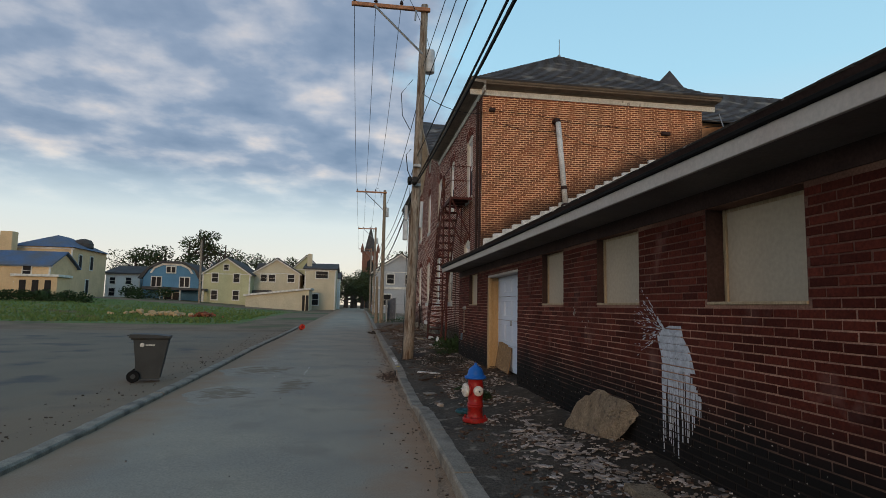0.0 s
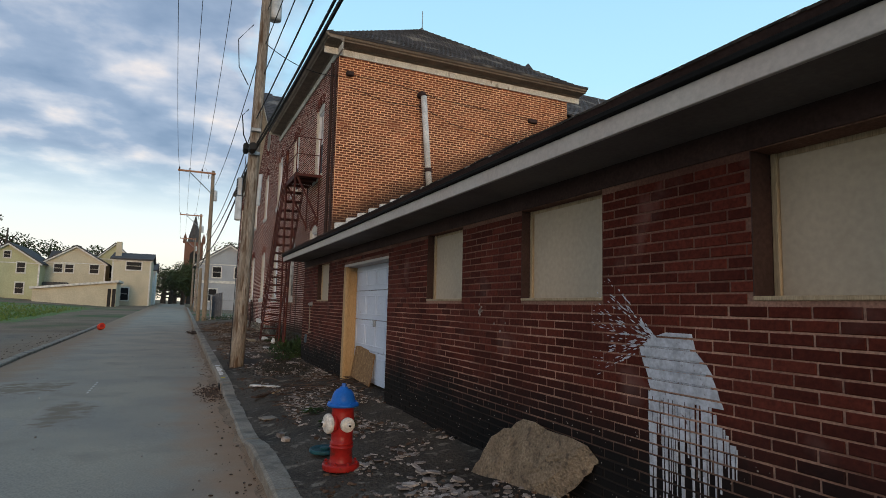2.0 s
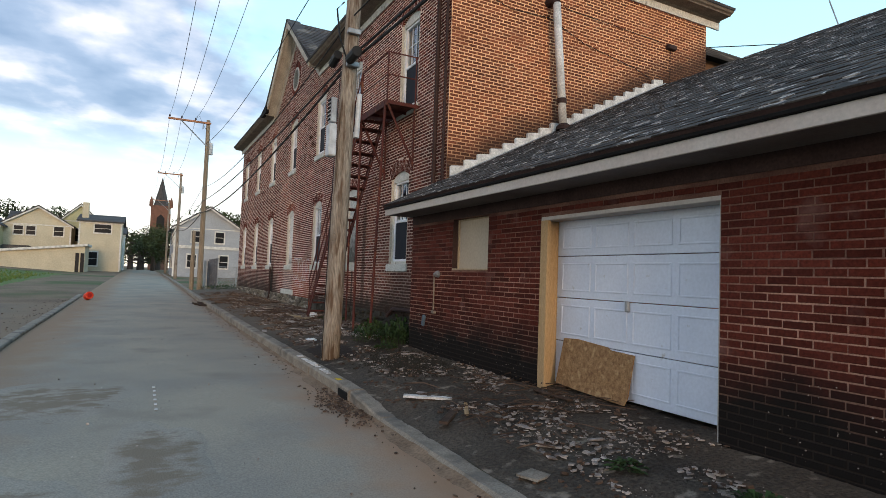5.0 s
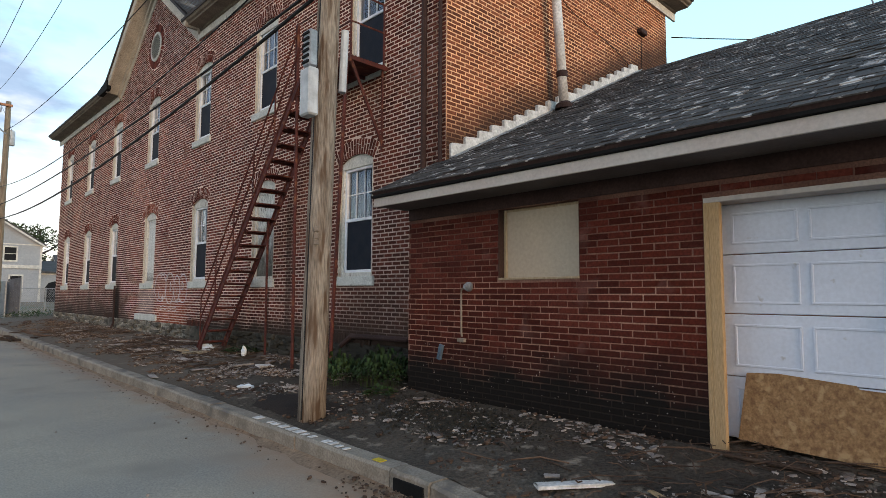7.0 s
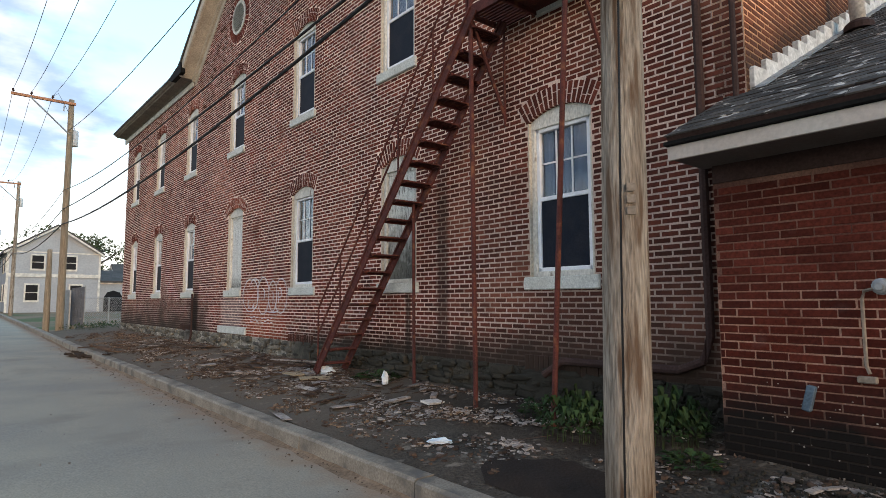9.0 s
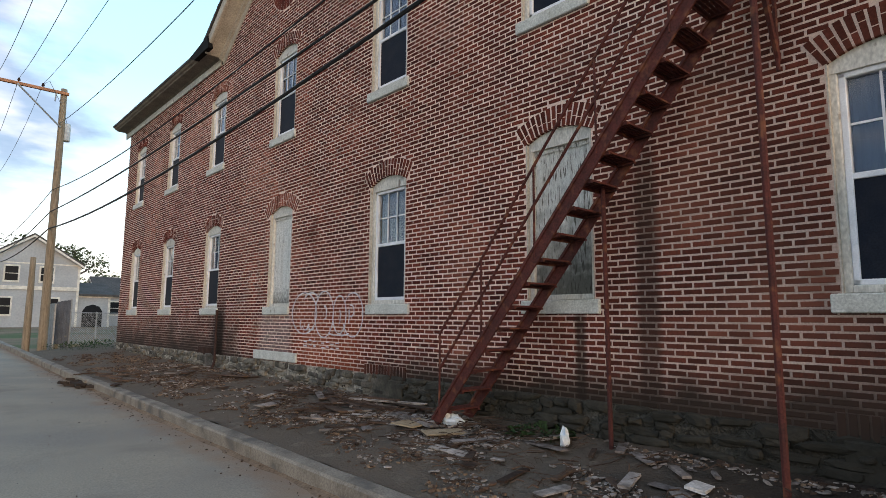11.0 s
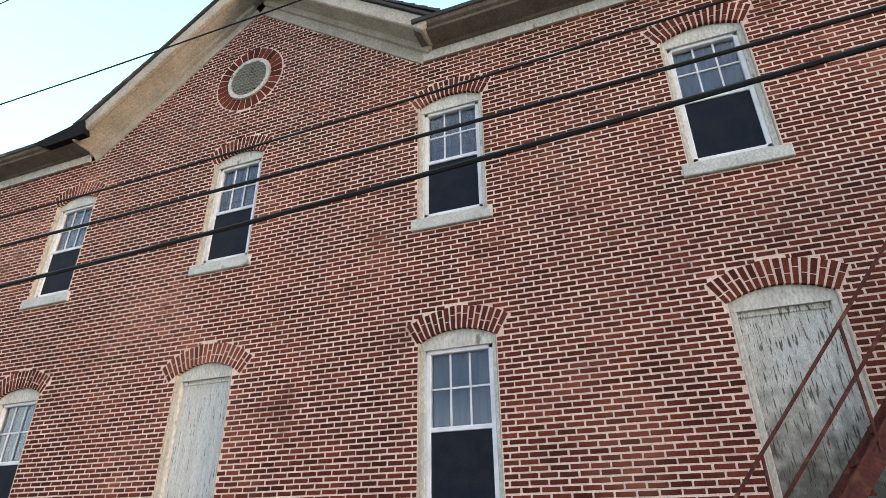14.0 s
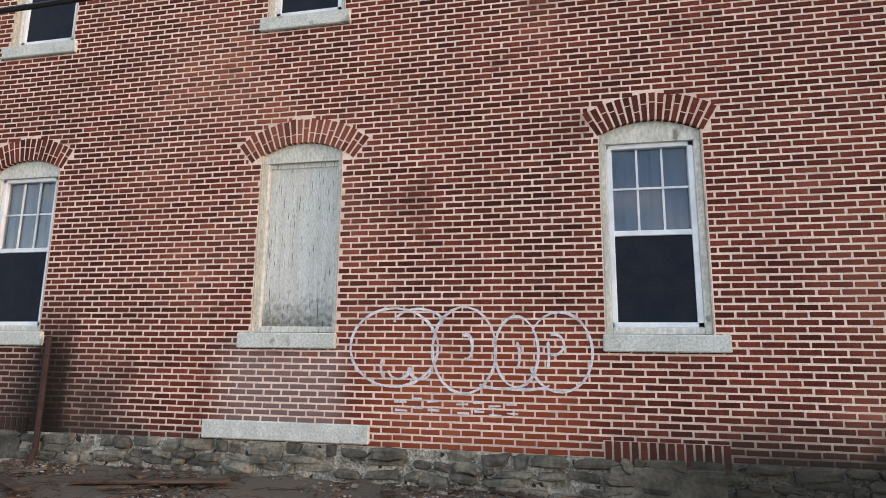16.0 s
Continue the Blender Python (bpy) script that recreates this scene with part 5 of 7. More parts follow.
def utility_pole(x, y, z0, x1, top, r, wood, arm=True, extras=True):
    p = thing("utility_pole", "weathered wooden utility pole with a crossarm at the kerb" if arm else "short cut-off wooden pole stub beside a taller pole", "utility pole", group="poles along the alley")
    n = 14
    pts = [(x + (x1 - x) * t, y + 0.01 * math.sin(t * 7), z0 - 0.3 + (top - z0 + 0.3) * t) for t in [i / 12 for i in range(13)]]
    g = Geo().tube(pts, r, n, r * 0.68)
    rnd = random.Random(int(y))
    g.v = [(a + rnd.uniform(-0.004, 0.004), b + rnd.uniform(-0.004, 0.004), c) for a, b, c in g.v]
    part("shaft", g, wood, p, smooth=True)
    if arm:
        az = top - 0.22
        part("crossarm", Geo().box(x1 - 2.3, x1 + 0.16, y - 0.19, y - 0.08, az - 0.06, az + 0.06, 0.01), ARM, p, "reddish wooden crossarm")
        part("brace", Geo().tube([(x1 - 1.6, y - 0.2, az - 0.03), (x1 - 0.05, y - 0.13, az - 1.45)], 0.035, 6), STEEL, p)
        for k in (-2.22, -1.55, -0.75):
            part("insulator", Geo().lathe([(0.02, 0), (0.02, 0.05), (0.06, 0.06), (0.06, 0.09), (0.035, 0.11), (0.05, 0.13), (0.03, 0.17)], x1 + k, y - 0.13, az + 0.06, 10), DARKTRIM, p, "dark porcelain insulator")
        if extras:
            tr = part("transformer", Geo().lathe([(0.16, 0), (0.17, 0.03), (0.17, 0.68), (0.15, 0.74), (0.03, 0.78)], x1 + 0.2, y + 0.16, top - 2.15, 16), GREYBOX, p, "grey canister transformer", smooth=True)
            part("fuse_cutout", Geo().tube([(x1 - 0.3, y - 0.25, az - 0.1), (x1 - 0.32, y - 0.28, az - 0.45)], 0.03, 8), STEEL, p)
            part("jumper_wire", Geo().tube([(x1 - 0.75, y - 0.13, az + 0.2), (x1 - 0.55, y - 0.2, az + 0.35), (x1 - 0.32, y - 0.26, az - 0.1), (x1 + 0.05, y, az - 0.7), (x1 + 0.2, y + 0.1, top - 1.4)], 0.009, 5), CABLE, p)
    return p


p1 = utility_pole(1.47, 17.6, 0.24, 1.74, 11.35, 0.165, POLE)
part("meter_box", Geo().box(1.22, 1.36, 17.40, 17.62, 3.80, 4.38, 0.02), GREYBOX, p1, "pale grey metal box")
part("riser_box", Geo().box(1.24, 1.36, 17.44, 17.60, 4.40, 4.86, 0.02), STEEL, p1, "slatted grey box")
for k in range(6):
    part("slat", Geo().box(1.225, 1.245, 17.45, 17.59, 4.44 + k * 0.07, 4.47 + k * 0.07), BLACK, p1)
part("conduit", Geo().tube([(1.75, 17.50, 4.2), (1.78, 17.5, 5.0)], 0.05, 8), GREYBOX, p1)
part("ground_wire", Geo().tube([(1.30, 17.53, 0.25), (1.33, 17.52, 2.0), (1.36, 17.50, 3.8), (1.40, 17.47, 5.4)], 0.008, 5), CABLE, p1)
for z in (2.30, 2.38, 2.46):
    part("pole_tag", Geo().box(-0.03, 0.03, -0.005, 0.005, -0.028, 0.028, 0.003, pose(1.53 - 0.115, 17.6 - 0.115, z, 0, 0, -45)), TAUPE, p1, "small dull metal tag plate")
part("splice_case", Geo().tube([(1.50, 16.9, 5.55), (1.52, 17.35, 5.55)], 0.09, 10), CABLE, p1, "black cable splice case")
part("splice_case", Geo().tube([(1.42, 17.75, 5.75), (1.45, 18.2, 5.72)], 0.08, 10), CABLE, p1)
part("cable_loop", Geo().tube([(1.5, 17.4, 5.5), (1.3, 17.3, 5.9), (1.25, 17.35, 6.4), (1.4, 17.45, 6.6)], 0.015, 6), CABLE, p1)
part("cable_loop", Geo().tube([(1.4, 17.4, 8.8), (1.05, 17.3, 8.3), (1.1, 17.3, 7.6), (1.35, 17.4, 7.2)], 0.012, 6), CABLE, p1)
for z in (5.45, 6.05):
    part("guy_bracket", Geo().box(1.48, 1.72, 17.38, 17.46, z, z + 0.09, 0.01), STEEL, p1)
utility_pole(1.72, 46.8, 0.30, 1.72, 11.15, 0.17, POLE_FAR)
utility_pole(1.35, 48.2, 0.32, 1.35, 4.2, 0.15, POLE_FAR, arm=False)
utility_pole(1.72, 76.0, 0.62, 1.75, 12.0, 0.17, POLE)
utility_pole(1.75, 106.0, 0.95, 1.75, 12.2, 0.17, POLE)
utility_pole(1.45, -14.0, 0.1, 1.5, 11.3, 0.165, POLE)


def sag(a, b, s, n=16):
    a, b = Vector(a), Vector(b)
    return [a.lerp(b, i / n) - Vector((0, 0, s * 4 * (i / n) * (1 - i / n))) for i in range(n + 1)]


def cable(pts, r, label="black overhead cable strung between the poles"):
    c = thing("overhead_cable", label, "cable", group="overhead lines")
    part("strand", Geo().tube(pts, r, 6), CABLE, c)


stations = [(-14.0, 1.5, 11.08), (17.6, 1.74, 11.13), (46.8, 1.72, 10.93), (76.0, 1.75, 11.78), (106.0, 1.75, 11.98)]
for (ya_, xa, z1), (yb_, xb, z2) in zip(stations, stations[1:]):
    for k in (-2.22, -1.55, -0.75):
        cable(sag((xa + k, ya_ - 0.13, z1 + 0.22), (xb + k, yb_ - 0.13, z2 + 0.22), 1.2), 0.009, "thin bare overhead wire between crossarms")
low_z = [[6.0, 5.58, 5.28, 5.9, 6.0], [6.3, 5.68, 5.97, 6.4, 6.5], [6.75, 6.42, 6.87, 7.1, 7.1]]
for zs, r, sg_ in zip(low_z, (0.026, 0.020, 0.014), (0.57, 0.33, 0.66)):
    for i, ((ya_, xa, _), (yb_, xb, _)) in enumerate(zip(stations, stations[1:])):
        cable(sag((1.6, ya_, zs[i]), (1.6, yb_, zs[i + 1]), sg_ if i == 1 else 0.55), r, "thick black bundled cable between the poles")
for k, (z1, r) in enumerate(((7.6, 0.012), (8.4, 0.011), (9.3, 0.010))):
    cable(sag((1.85 + 0.2 * k, -14, z1 + 0.2), (1.72, 17.6, z1), 0.4), r)
cable(sag((1.6, 17.5, 8.5), (3.75, 17.55, 7.95), 0.25), 0.010, "service drop cable running to the brick building")
cable(sag((1.65, 17.6, 8.4), (1.65, 46.7, 9.65), 0.62), 0.012)
cable(sag((11.1, 17.5, 7.9), (22.0, 6.0, 8.6), 0.4), 0.012, "thin service wire from the building corner")

# ---------------------------------------------------------------- sidewalk things
HX, HY = 1.65, 8.19
hz = walk_z(HX, HY) + 0.01
hy = thing("fire_hydrant", "red fire hydrant with blue bonnet and white caps on sidewalk", "fire hydrant", (HX, HY, hz))
part("barrel", Geo().lathe([(0.125, 0.02), (0.122, 0.055), (0.112, 0.075), (0.107, 0.10), (0.104, 0.20), (0.114, 0.205), (0.114, 0.217), (0.105, 0.222), (0.105, 0.232), (0.113, 0.237), (0.113, 0.25), (0.104, 0.257), (0.104, 0.33), (0.112, 0.38), (0.112, 0.49), (0.106, 0.53), (0.106, 0.58), (0.118, 0.585), (0.118, 0.60)], n=28), HRED, hy, "red painted iron barrel", smooth=True)
part("base_flange", Geo().lathe([(0.172, 0.0), (0.178, 0.012), (0.178, 0.048), (0.168, 0.060), (0.13, 0.066)], n=24), HRED, hy)
part("bonnet", Geo().lathe([(0.120, 0.588), (0.148, 0.590), (0.156, 0.600), (0.154, 0.614), (0.136, 0.624), (0.118, 0.632), (0.113, 0.660), (0.106, 0.690), (0.092, 0.722), (0.070, 0.746), (0.046, 0.758), (0.040, 0.764), (0.0395, 0.772), (0.030, 0.776)], n=32), HBLUE, hy, "blue painted domed bonnet", smooth=True)
for a in range(8):
    part("bonnet_lug", Geo().box(0.122, 0.147, -0.012, 0.012, 0.612, 0.632, 0.005), HBLUE, hy).rotation_euler = (0, 0, a * 0.7854 + 0.3)
part("operating_nut", Geo().lathe([(0.024, 0.770), (0.021, 0.805), (0.010, 0.808)], n=5), HBLUE, hy)
for name, ang, r in (("side_cap", 275, 0.066), ("side_cap", 95, 0.066), ("pumper_cap", 192, 0.090)):
    m = pose(0, 0, 0.435, 0, 0, ang) @ pose(0.085, 0, 0, 0, 90, 0)
    part("nozzle", Geo().lathe([(r * 1.02, 0), (r * 0.95, 0.03), (r * 0.86, 0.04), (r * 0.86, 0.055)], n=20, m=m), HRED, hy, smooth=True)
    cp = part(name, Geo().lathe([(r * 0.98, 0.042), (r * 1.05, 0.050), (r * 1.05, 0.072), (r * 0.96, 0.086), (r * 0.62, 0.096), (r * 0.34, 0.098), (r * 0.30, 0.102), (r * 0.30, 0.124), (r * 0.22, 0.128)], n=20, m=m), HWHITE, hy, "white painted nozzle cap")
    part("cap_nut", Geo().lathe([(r * 0.20, 0.126), (r * 0.18, 0.134)], n=5, m=m), BLACK, cp, "dark worn nut")
for a in range(8):
    t = a * math.pi / 4 + 0.2
    part("bolt", Geo().lathe([(0.014, 0.055), (0.014, 0.078), (0.009, 0.082)], 0.152 * math.cos(t), 0.152 * math.sin(t), 0, 6), HRED, hy)
TEAL = mat("teal_plastic", (0.018, 0.085, 0.10), 0.5, second=(0.012, 0.05, 0.062), scale=14, fine=50, amount=0.4)
lid = thing("round_lid", "dirty teal round lid lying beside the hydrant", "lid", (1.64, 8.83, walk_z(1.64, 8.83) + 0.018))
part("plate", Geo().lathe([(0.150, 0.0), (0.162, 0.010), (0.162, 0.035), (0.150, 0.045), (0.132, 0.030), (0.05, 0.026)], n=24), TEAL, lid, smooth=True)
part("knob", Geo().lathe([(0.05, 0.026), (0.055, 0.05), (0.03, 0.056)], n=12), TEAL, lid)

# broken concrete slab leaning on the wall
rk = thing("concrete_slab", "broken tan concrete slab leaning against the garage wall", "rubble slab")
corner_pts = [(2.66, 7.40, 0.30), (2.79, 7.27, 0.63), (2.95, 6.98, 0.83), (2.985, 6.14, 0.78), (2.90, 6.32, 0.56), (2.755, 6.80, 0.21)]
srnd = random.Random(31)
front_pts = []
for a, b in zip(corner_pts, corner_pts[1:] + corner_pts[:1]):
    a, b = Vector(a), Vector(b)
    for t in [q / 5 for q in range(5)]:
        w = 0.016 * (t > 0)
        front_pts.append(tuple(a.lerp(b, t) + Vector((0, srnd.uniform(-w, w), srnd.uniform(-w, w)))))
k = len(front_pts)
mid_ = Vector((2.84, 6.80, 0.53))
inner = [mid_ + (Vector(p) - mid_) * srnd.uniform(0.93, 0.975) + Vector((-0.010, 0, 0.005)) for p in front_pts]
core_ = [mid_ + (Vector(p) - mid_) * 0.5 + Vector((srnd.uniform(-0.022, -0.004), 0, 0.004)) for i, p in enumerate(front_pts)]
back_ = [Vector(p) + Vector((0.035, -0.10, -0.10)) for p in front_pts]
rg = Geo().raw(front_pts + inner + core_ + back_, [(i, (i + 1) % k, (i + 1) % k + k, i + k) for i in range(k)] + [(i + k, (i + 1) % k + k, (i + 1) % k + 2 * k, i + 2 * k) for i in range(k)] + [tuple(range(2 * k, 3 * k))] + [(i, (i + 1) % k, (i + 1) % k + 3 * k, i + 3 * k) for i in range(k)] + [tuple(range(4 * k - 1, 3 * k - 1, -1))])
part("slab", rg, ROCK, rk)

# splash of white paint with drips on the garage bricks
sp = thing("paint_splash", "splash of white paint with long drips on brick", "paint splash")
PX = GX - 0.0105


def blot(geo, pts, x=PX, t=0.003):
    geo.prism(pts, "x", x, x + t)


rnd = random.Random(9)
CO = 0.0695


def courses(z0, z1):
    """The brick faces between two heights: paint keeps out of the joints."""
    k0 = int((z0 - GV0) / CO)
    while GV0 + k0 * CO < z1:
        a, b = GV0 + k0 * CO + 0.006, GV0 + (k0 + 1) * CO - 0.006
        if min(b, z1) - max(a, z0) > 0.004:
            yield max(a, z0), min(b, z1)
        k0 += 1


edge_l = [(1.66, 5.38), (1.60, 5.56), (1.54, 5.63), (1.45, 5.57), (1.30, 5.53), (1.15, 5.49), (1.0, 5.47)]
edge_r = [(1.66, 5.17), (1.55, 5.14), (1.47, 5.05), (1.30, 4.97), (1.15, 4.92), (1.0, 4.86)]
for a, b in courses(1.24, 1.66):
    z = (a + b) / 2
    l_ = [float(np.interp(q, [e[0] for e in edge_l][::-1], [e[1] for e in edge_l][::-1])) for q in (a, b)]
    r_ = [float(np.interp(q, [e[0] for e in edge_r][::-1], [e[1] for e in edge_r][::-1])) for q in (a, b)]
    g = Geo()
    blot(g, [(l_[0] + rnd.uniform(-0.01, 0.01), a), (r_[0] + rnd.uniform(-0.01, 0.01), a), (r_[1], b), (l_[1], b)])
    part("paint_film", g, WPAINT, sp)
y, g = 4.84, Geo()
while y < 5.53:
    w = rnd.choice((rnd.uniform(0.006, 0.016), rnd.uniform(0.018, 0.045)))
    far = lin(y, 4.86, 5.06)
    top = 1.27 - 0.24 * (1 - far)
    bot = rnd.uniform(0.40, 0.78) if far > 0.7 else rnd.uniform(0.74, 0.98)
    if rnd.random() < 0.25:
        bot = rnd.uniform(0.80, 1.08)
    for a, b in courses(bot, top):
        t = (top - a) / max(0.05, top - bot)
        ww = w * (1.2 - 0.85 * t * t) * rnd.uniform(0.8, 1.15)
        c = y + w / 2 + rnd.uniform(-0.003, 0.003)
        blot(g, [(c - ww / 2, a), (c + ww / 2, a), (c + ww * 0.54, b), (c - ww * 0.52, b)], PX + 0.0006)
    y += w + rnd.uniform(0.001, 0.012) * (1.0 if rnd.random() < 0.8 else 2.5)
tagged(part("drip", g, WPAINT, sp, "long thin white paint drips"), kind="stuff")
g = Geo()
for k_ in range(int((1.62 - 1.34) / CO)):
    zj = GV0 + (int((1.36 - GV0) / CO) + k_) * CO
    l_ = float(np.interp(zj, [e[0] for e in edge_l][::-1], [e[1] for e in edge_l][::-1]))
    r_ = float(np.interp(zj, [e[0] for e in edge_r][::-1], [e[1] for e in edge_r][::-1]))
    blot(g, [(l_ - 0.03, zj - 0.005), (r_ + 0.05, zj - 0.005), (r_ + 0.05, zj + 0.005), (l_ - 0.03, zj + 0.005)], GX - 0.003)
tagged(part("joint_film", g, WPAINT, sp), kind="stuff")
for ang, ln, n in ((146, 0.70, 22), (166, 0.70, 22), (196, 0.68, 20), (182, 0.5, 12)):
    g = Geo()
    for i in range(n * 3):
        t = rnd.uniform(0.04, 1) * ln
        aa = radians(ang + rnd.uniform(-9, 9))
        y0, z0 = 5.44 + t * -math.cos(aa), 1.60 + t * math.sin(aa)
        s = rnd.uniform(0.003, 0.015) * (1.25 - t)
        l = s * rnd.uniform(1.0, 3.6)
        d, e = (-math.cos(aa) * l, math.sin(aa) * l), (math.sin(aa) * s, math.cos(aa) * s)
        blot(g, [(y0 - d[0], z0 - d[1]), (y0 + e[0] * 0.5, z0 + e[1] * 0.5), (y0 + d[0], z0 + d[1]), (y0 - e[0] * 0.5, z0 - e[1] * 0.5)], PX + rnd.uniform(0, 0.001))
    tagged(part("spatter", g, WPAINT, sp), kind="stuff")
ps = thing("paint_spot", "small dab of pale paint on the garage bricks", "paint spot")
g = Geo()
for dy_, dz_, sz in ((0, 0, 0.026), (0.03, -0.02, 0.020), (-0.02, 0.03, 0.018), (0.01, -0.05, 0.013), (0.025, 0.06, 0.010), (-0.035, -0.01, 0.010), (-0.3, -0.13, 0.014), (-0.42, -0.2, 0.012), (-0.52, -0.12, 0.010)):
    blot(g, [(7.94 + dy_ + sz * rnd.uniform(0.5, 1.2) * math.cos(q), 1.77 + dz_ + sz * rnd.uniform(0.6, 1.6) * math.sin(q)) for q in [k_ * 0.785 for k_ in range(8)]], PX + dy_ * 0.004 + 0.0003)
part("dab", g, DEBRIS, ps)
# pale flecks on the dark lower bricks
fk = Geo()
for i in range(420):
    y0, z0 = (rnd.uniform(13.9, 17.4) if i % 3 == 0 else rnd.uniform(3.4, 10.6)), rnd.uniform(0.40, 1.05)
    s = rnd.uniform(0.002, 0.008)
    blot(fk, [(y0 - s, z0), (y0, z0 - s * 0.7), (y0 + s, z0 + s * 0.2), (y0, z0 + s)], PX)
tagged(part("paint_flecks", fk, DEBRIS, None, "pale flecks of dirt on stained brick"), category="flecks", kind="stuff")

# wall tap, conduit box on the garage
tap = thing("wall_pipe", "grey wall outlet with a thin conduit on the garage bricks", "wall outlet")
part("outlet", Geo().lathe([(0.06, 0), (0.06, 0.03), (0.045, 0.035), (0.045, 0.06), (0.025, 0.065), (0.025, 0.09)], n=14, m=pose(GX - 0.01, 16.50, 1.79, 0, -90, 0)), STEEL, tap)
part("conduit", Geo().tube([(GX - 0.06, 16.52, 1.78), (GX - 0.05, 16.60, 1.76), (GX - 0.035, 16.62, 1.7), (GX - 0.03, 16.62, 1.22), (GX - 0.04, 16.60, 1.17)], 0.013, 6), TAUPE, tap)
part("clip", Geo().box(GX - 0.05, GX, 16.56, 16.68, 1.10, 1.15, 0.008), TAUPE, tap)
BOXBLUE = mat("blue_grey_plastic", (0.10, 0.15, 0.20), 0.6)
bx = thing("blue_box", "small blue-grey plastic box fixed askew on brick", "box")
part("case", Geo().box(-0.025, 0.025, -0.033, 0.033, -0.10, 0.10, 0.01, pose(GX - 0.03, 17.0, 0.95, 0, 0, 0) @ pose(0, 0, 0, 14, 0, 0)), BOXBLUE, bx)

# graffiti: sprayed outlines
gf = thing("graffiti", "faint white sprayed bubble outlines on the red brick", "graffiti")


def spray(pts, r=0.020):
    p = [Vector((-0.0125, a - 30, b)) for a, b in pts]
    g = Geo()
    for i, q in enumerate(p):
        d = (p[min(i + 1, len(p) - 1)] - p[max(i - 1, 0)]).normalized()
        w = Vector((0, -d.z, d.y)) * r * (0.75 + 0.5 * noise.noise(q * 5))
        g.v += [tuple(q - w), tuple(q + w)]
    g.f = [(2 * i, 2 * i + 1, 2 * i + 3, 2 * i + 2) for i in range(len(p) - 1)]
    return part("sprayed_line", g, SPRAY, gf)


gf.matrix_world = HOUSE.matrix_world.copy()


def loop(cx_, cz_, rx_, rz2, a0=0, a1=360, n=22, sk=0.0):
    return [(cx_ + rx_ * math.cos(radians(a0 + (a1 - a0) * i / n)) + sk * math.sin(radians(a0 + (a1 - a0) * i / n)), cz_ + rz2 * math.sin(radians(a0 + (a1 - a0) * i / n))) for i in range(n + 1)]


for lp in (loop(29.28, 1.86, 0.47, 0.40, -150, 205), loop(28.545, 1.84, 0.325, 0.43, 0, 360), loop(28.02, 1.83, 0.215, 0.345, 0, 360), loop(27.60, 1.83, 0.31, 0.385, 35, 335), loop(29.02, 2.10, 0.26, 0.15, 5, 170), loop(28.52, 1.87, 0.06, 0.12, 60, 290), loop(29.22, 1.64, 0.11, 0.10, 170, 350), loop(28.99, 1.64, 0.11, 0.10, 190, 370), loop(29.35, 1.66, 0.06, 0.12, 270, 400), loop(27.66, 1.90, 0.10, 0.10, 75, 285), loop(27.72, 1.80, 0.015, 0.12, 90, 270), loop(28.02, 1.79, 0.03, 0.12, 90, 270), loop(28.05, 1.52, 0.35, 0.06, 190, 345)):
    spray(lp, 0.017)
for i, (y0, w, z0) in enumerate(((29.26, 0.13, 1.27), (29.07, 0.10, 1.30), (28.92, 0.12, 1.28), (28.62, 0.12, 1.26), (28.45, 0.10, 1.28), (28.30, 0.12, 1.25), (28.13, 0.11, 1.27))):
    spray([(y0, z0 + 0.045), (y0 - w, z0 + 0.05)], 0.014)
    spray([(y0 - 0.01, z0 - 0.035), (y0 - w - 0.01, z0 - 0.04)], 0.014)

# ---------------------------------------------------------------- loose planks and boards


def board(name, label, cat, cx_, cy_, l, w, t, ang, material, lift=0.0, tilt=0.0, surf=walk_z):
    b = thing(name, label, cat, (cx_, cy_, surf(cx_, cy_) + t / 2 + 0.012 + lift), rz=ang)
    g = Geo().box(-l / 2, l / 2, -w / 2, w / 2, -t / 2, t / 2, min(0.006, t * 0.3), pose(0, 0, 0, tilt, tilt * 0.5, 0))
    rnd_ = random.Random(int(cx_ * 100 + cy_))
    g.v = [(a + rnd_.uniform(-0.01, 0.01), b_ + rnd_.uniform(-0.008, 0.008), c) for a, b_, c in g.v]
    part("plank", g, material, b)


board("white_plank", "short white painted plank lying on the sidewalk", "plank", 1.72, 14.15, 0.62, 0.11, 0.03, -35, FLASH)
board("brown_plank", "split brown wooden plank lying on the sidewalk", "plank", 1.62, 13.35, 0.75, 0.10, 0.035, 50, DEBRIS_D)
board("brown_plank", "thin brown stick lying beside a plank", "plank", 1.85, 13.4, 0.6, 0.04, 0.02, 62, LUMBER)
board("flat_tile", "square grey tile lying flat on the sidewalk", "tile", 1.42, 11.5, 0.22, 0.22, 0.02, 20, KERB)
board("pale_board", "pale flat board lying across the kerb edge", "plank", 1.22, 22.4, 0.55, 0.11, 0.012, 80, DEBRIS, 0.004)
board("pale_board", "dirty cardboard sheet lying on the ground", "board", 2.72, 24.85, 0.62, 0.32, 0.018, 15, FRAMEW, 0.02, 4)
board("pale_board", "torn tan board lying by the stair foot", "board", 2.62, 24.2, 0.5, 0.25, 0.02, -20, FRAMEW, 0.02, 3)
board("pale_board", "split pale board in the dirt below the wall", "board", 2.9, 22.9, 0.55, 0.12, 0.02, 80, DEBRIS, 0.01, 3)
board("pale_board", "white plaster scrap lying in the dirt", "scrap", 2.7, 21.2, 0.3, 0.16, 0.03, 10, FLASH, 0.01, 8)
board("brown_plank", "dark weathered plank lying below the wall", "plank", 2.6, 26.7, 1.2, 0.14, 0.03, 75, DEBRIS_D, 0.01, 3)
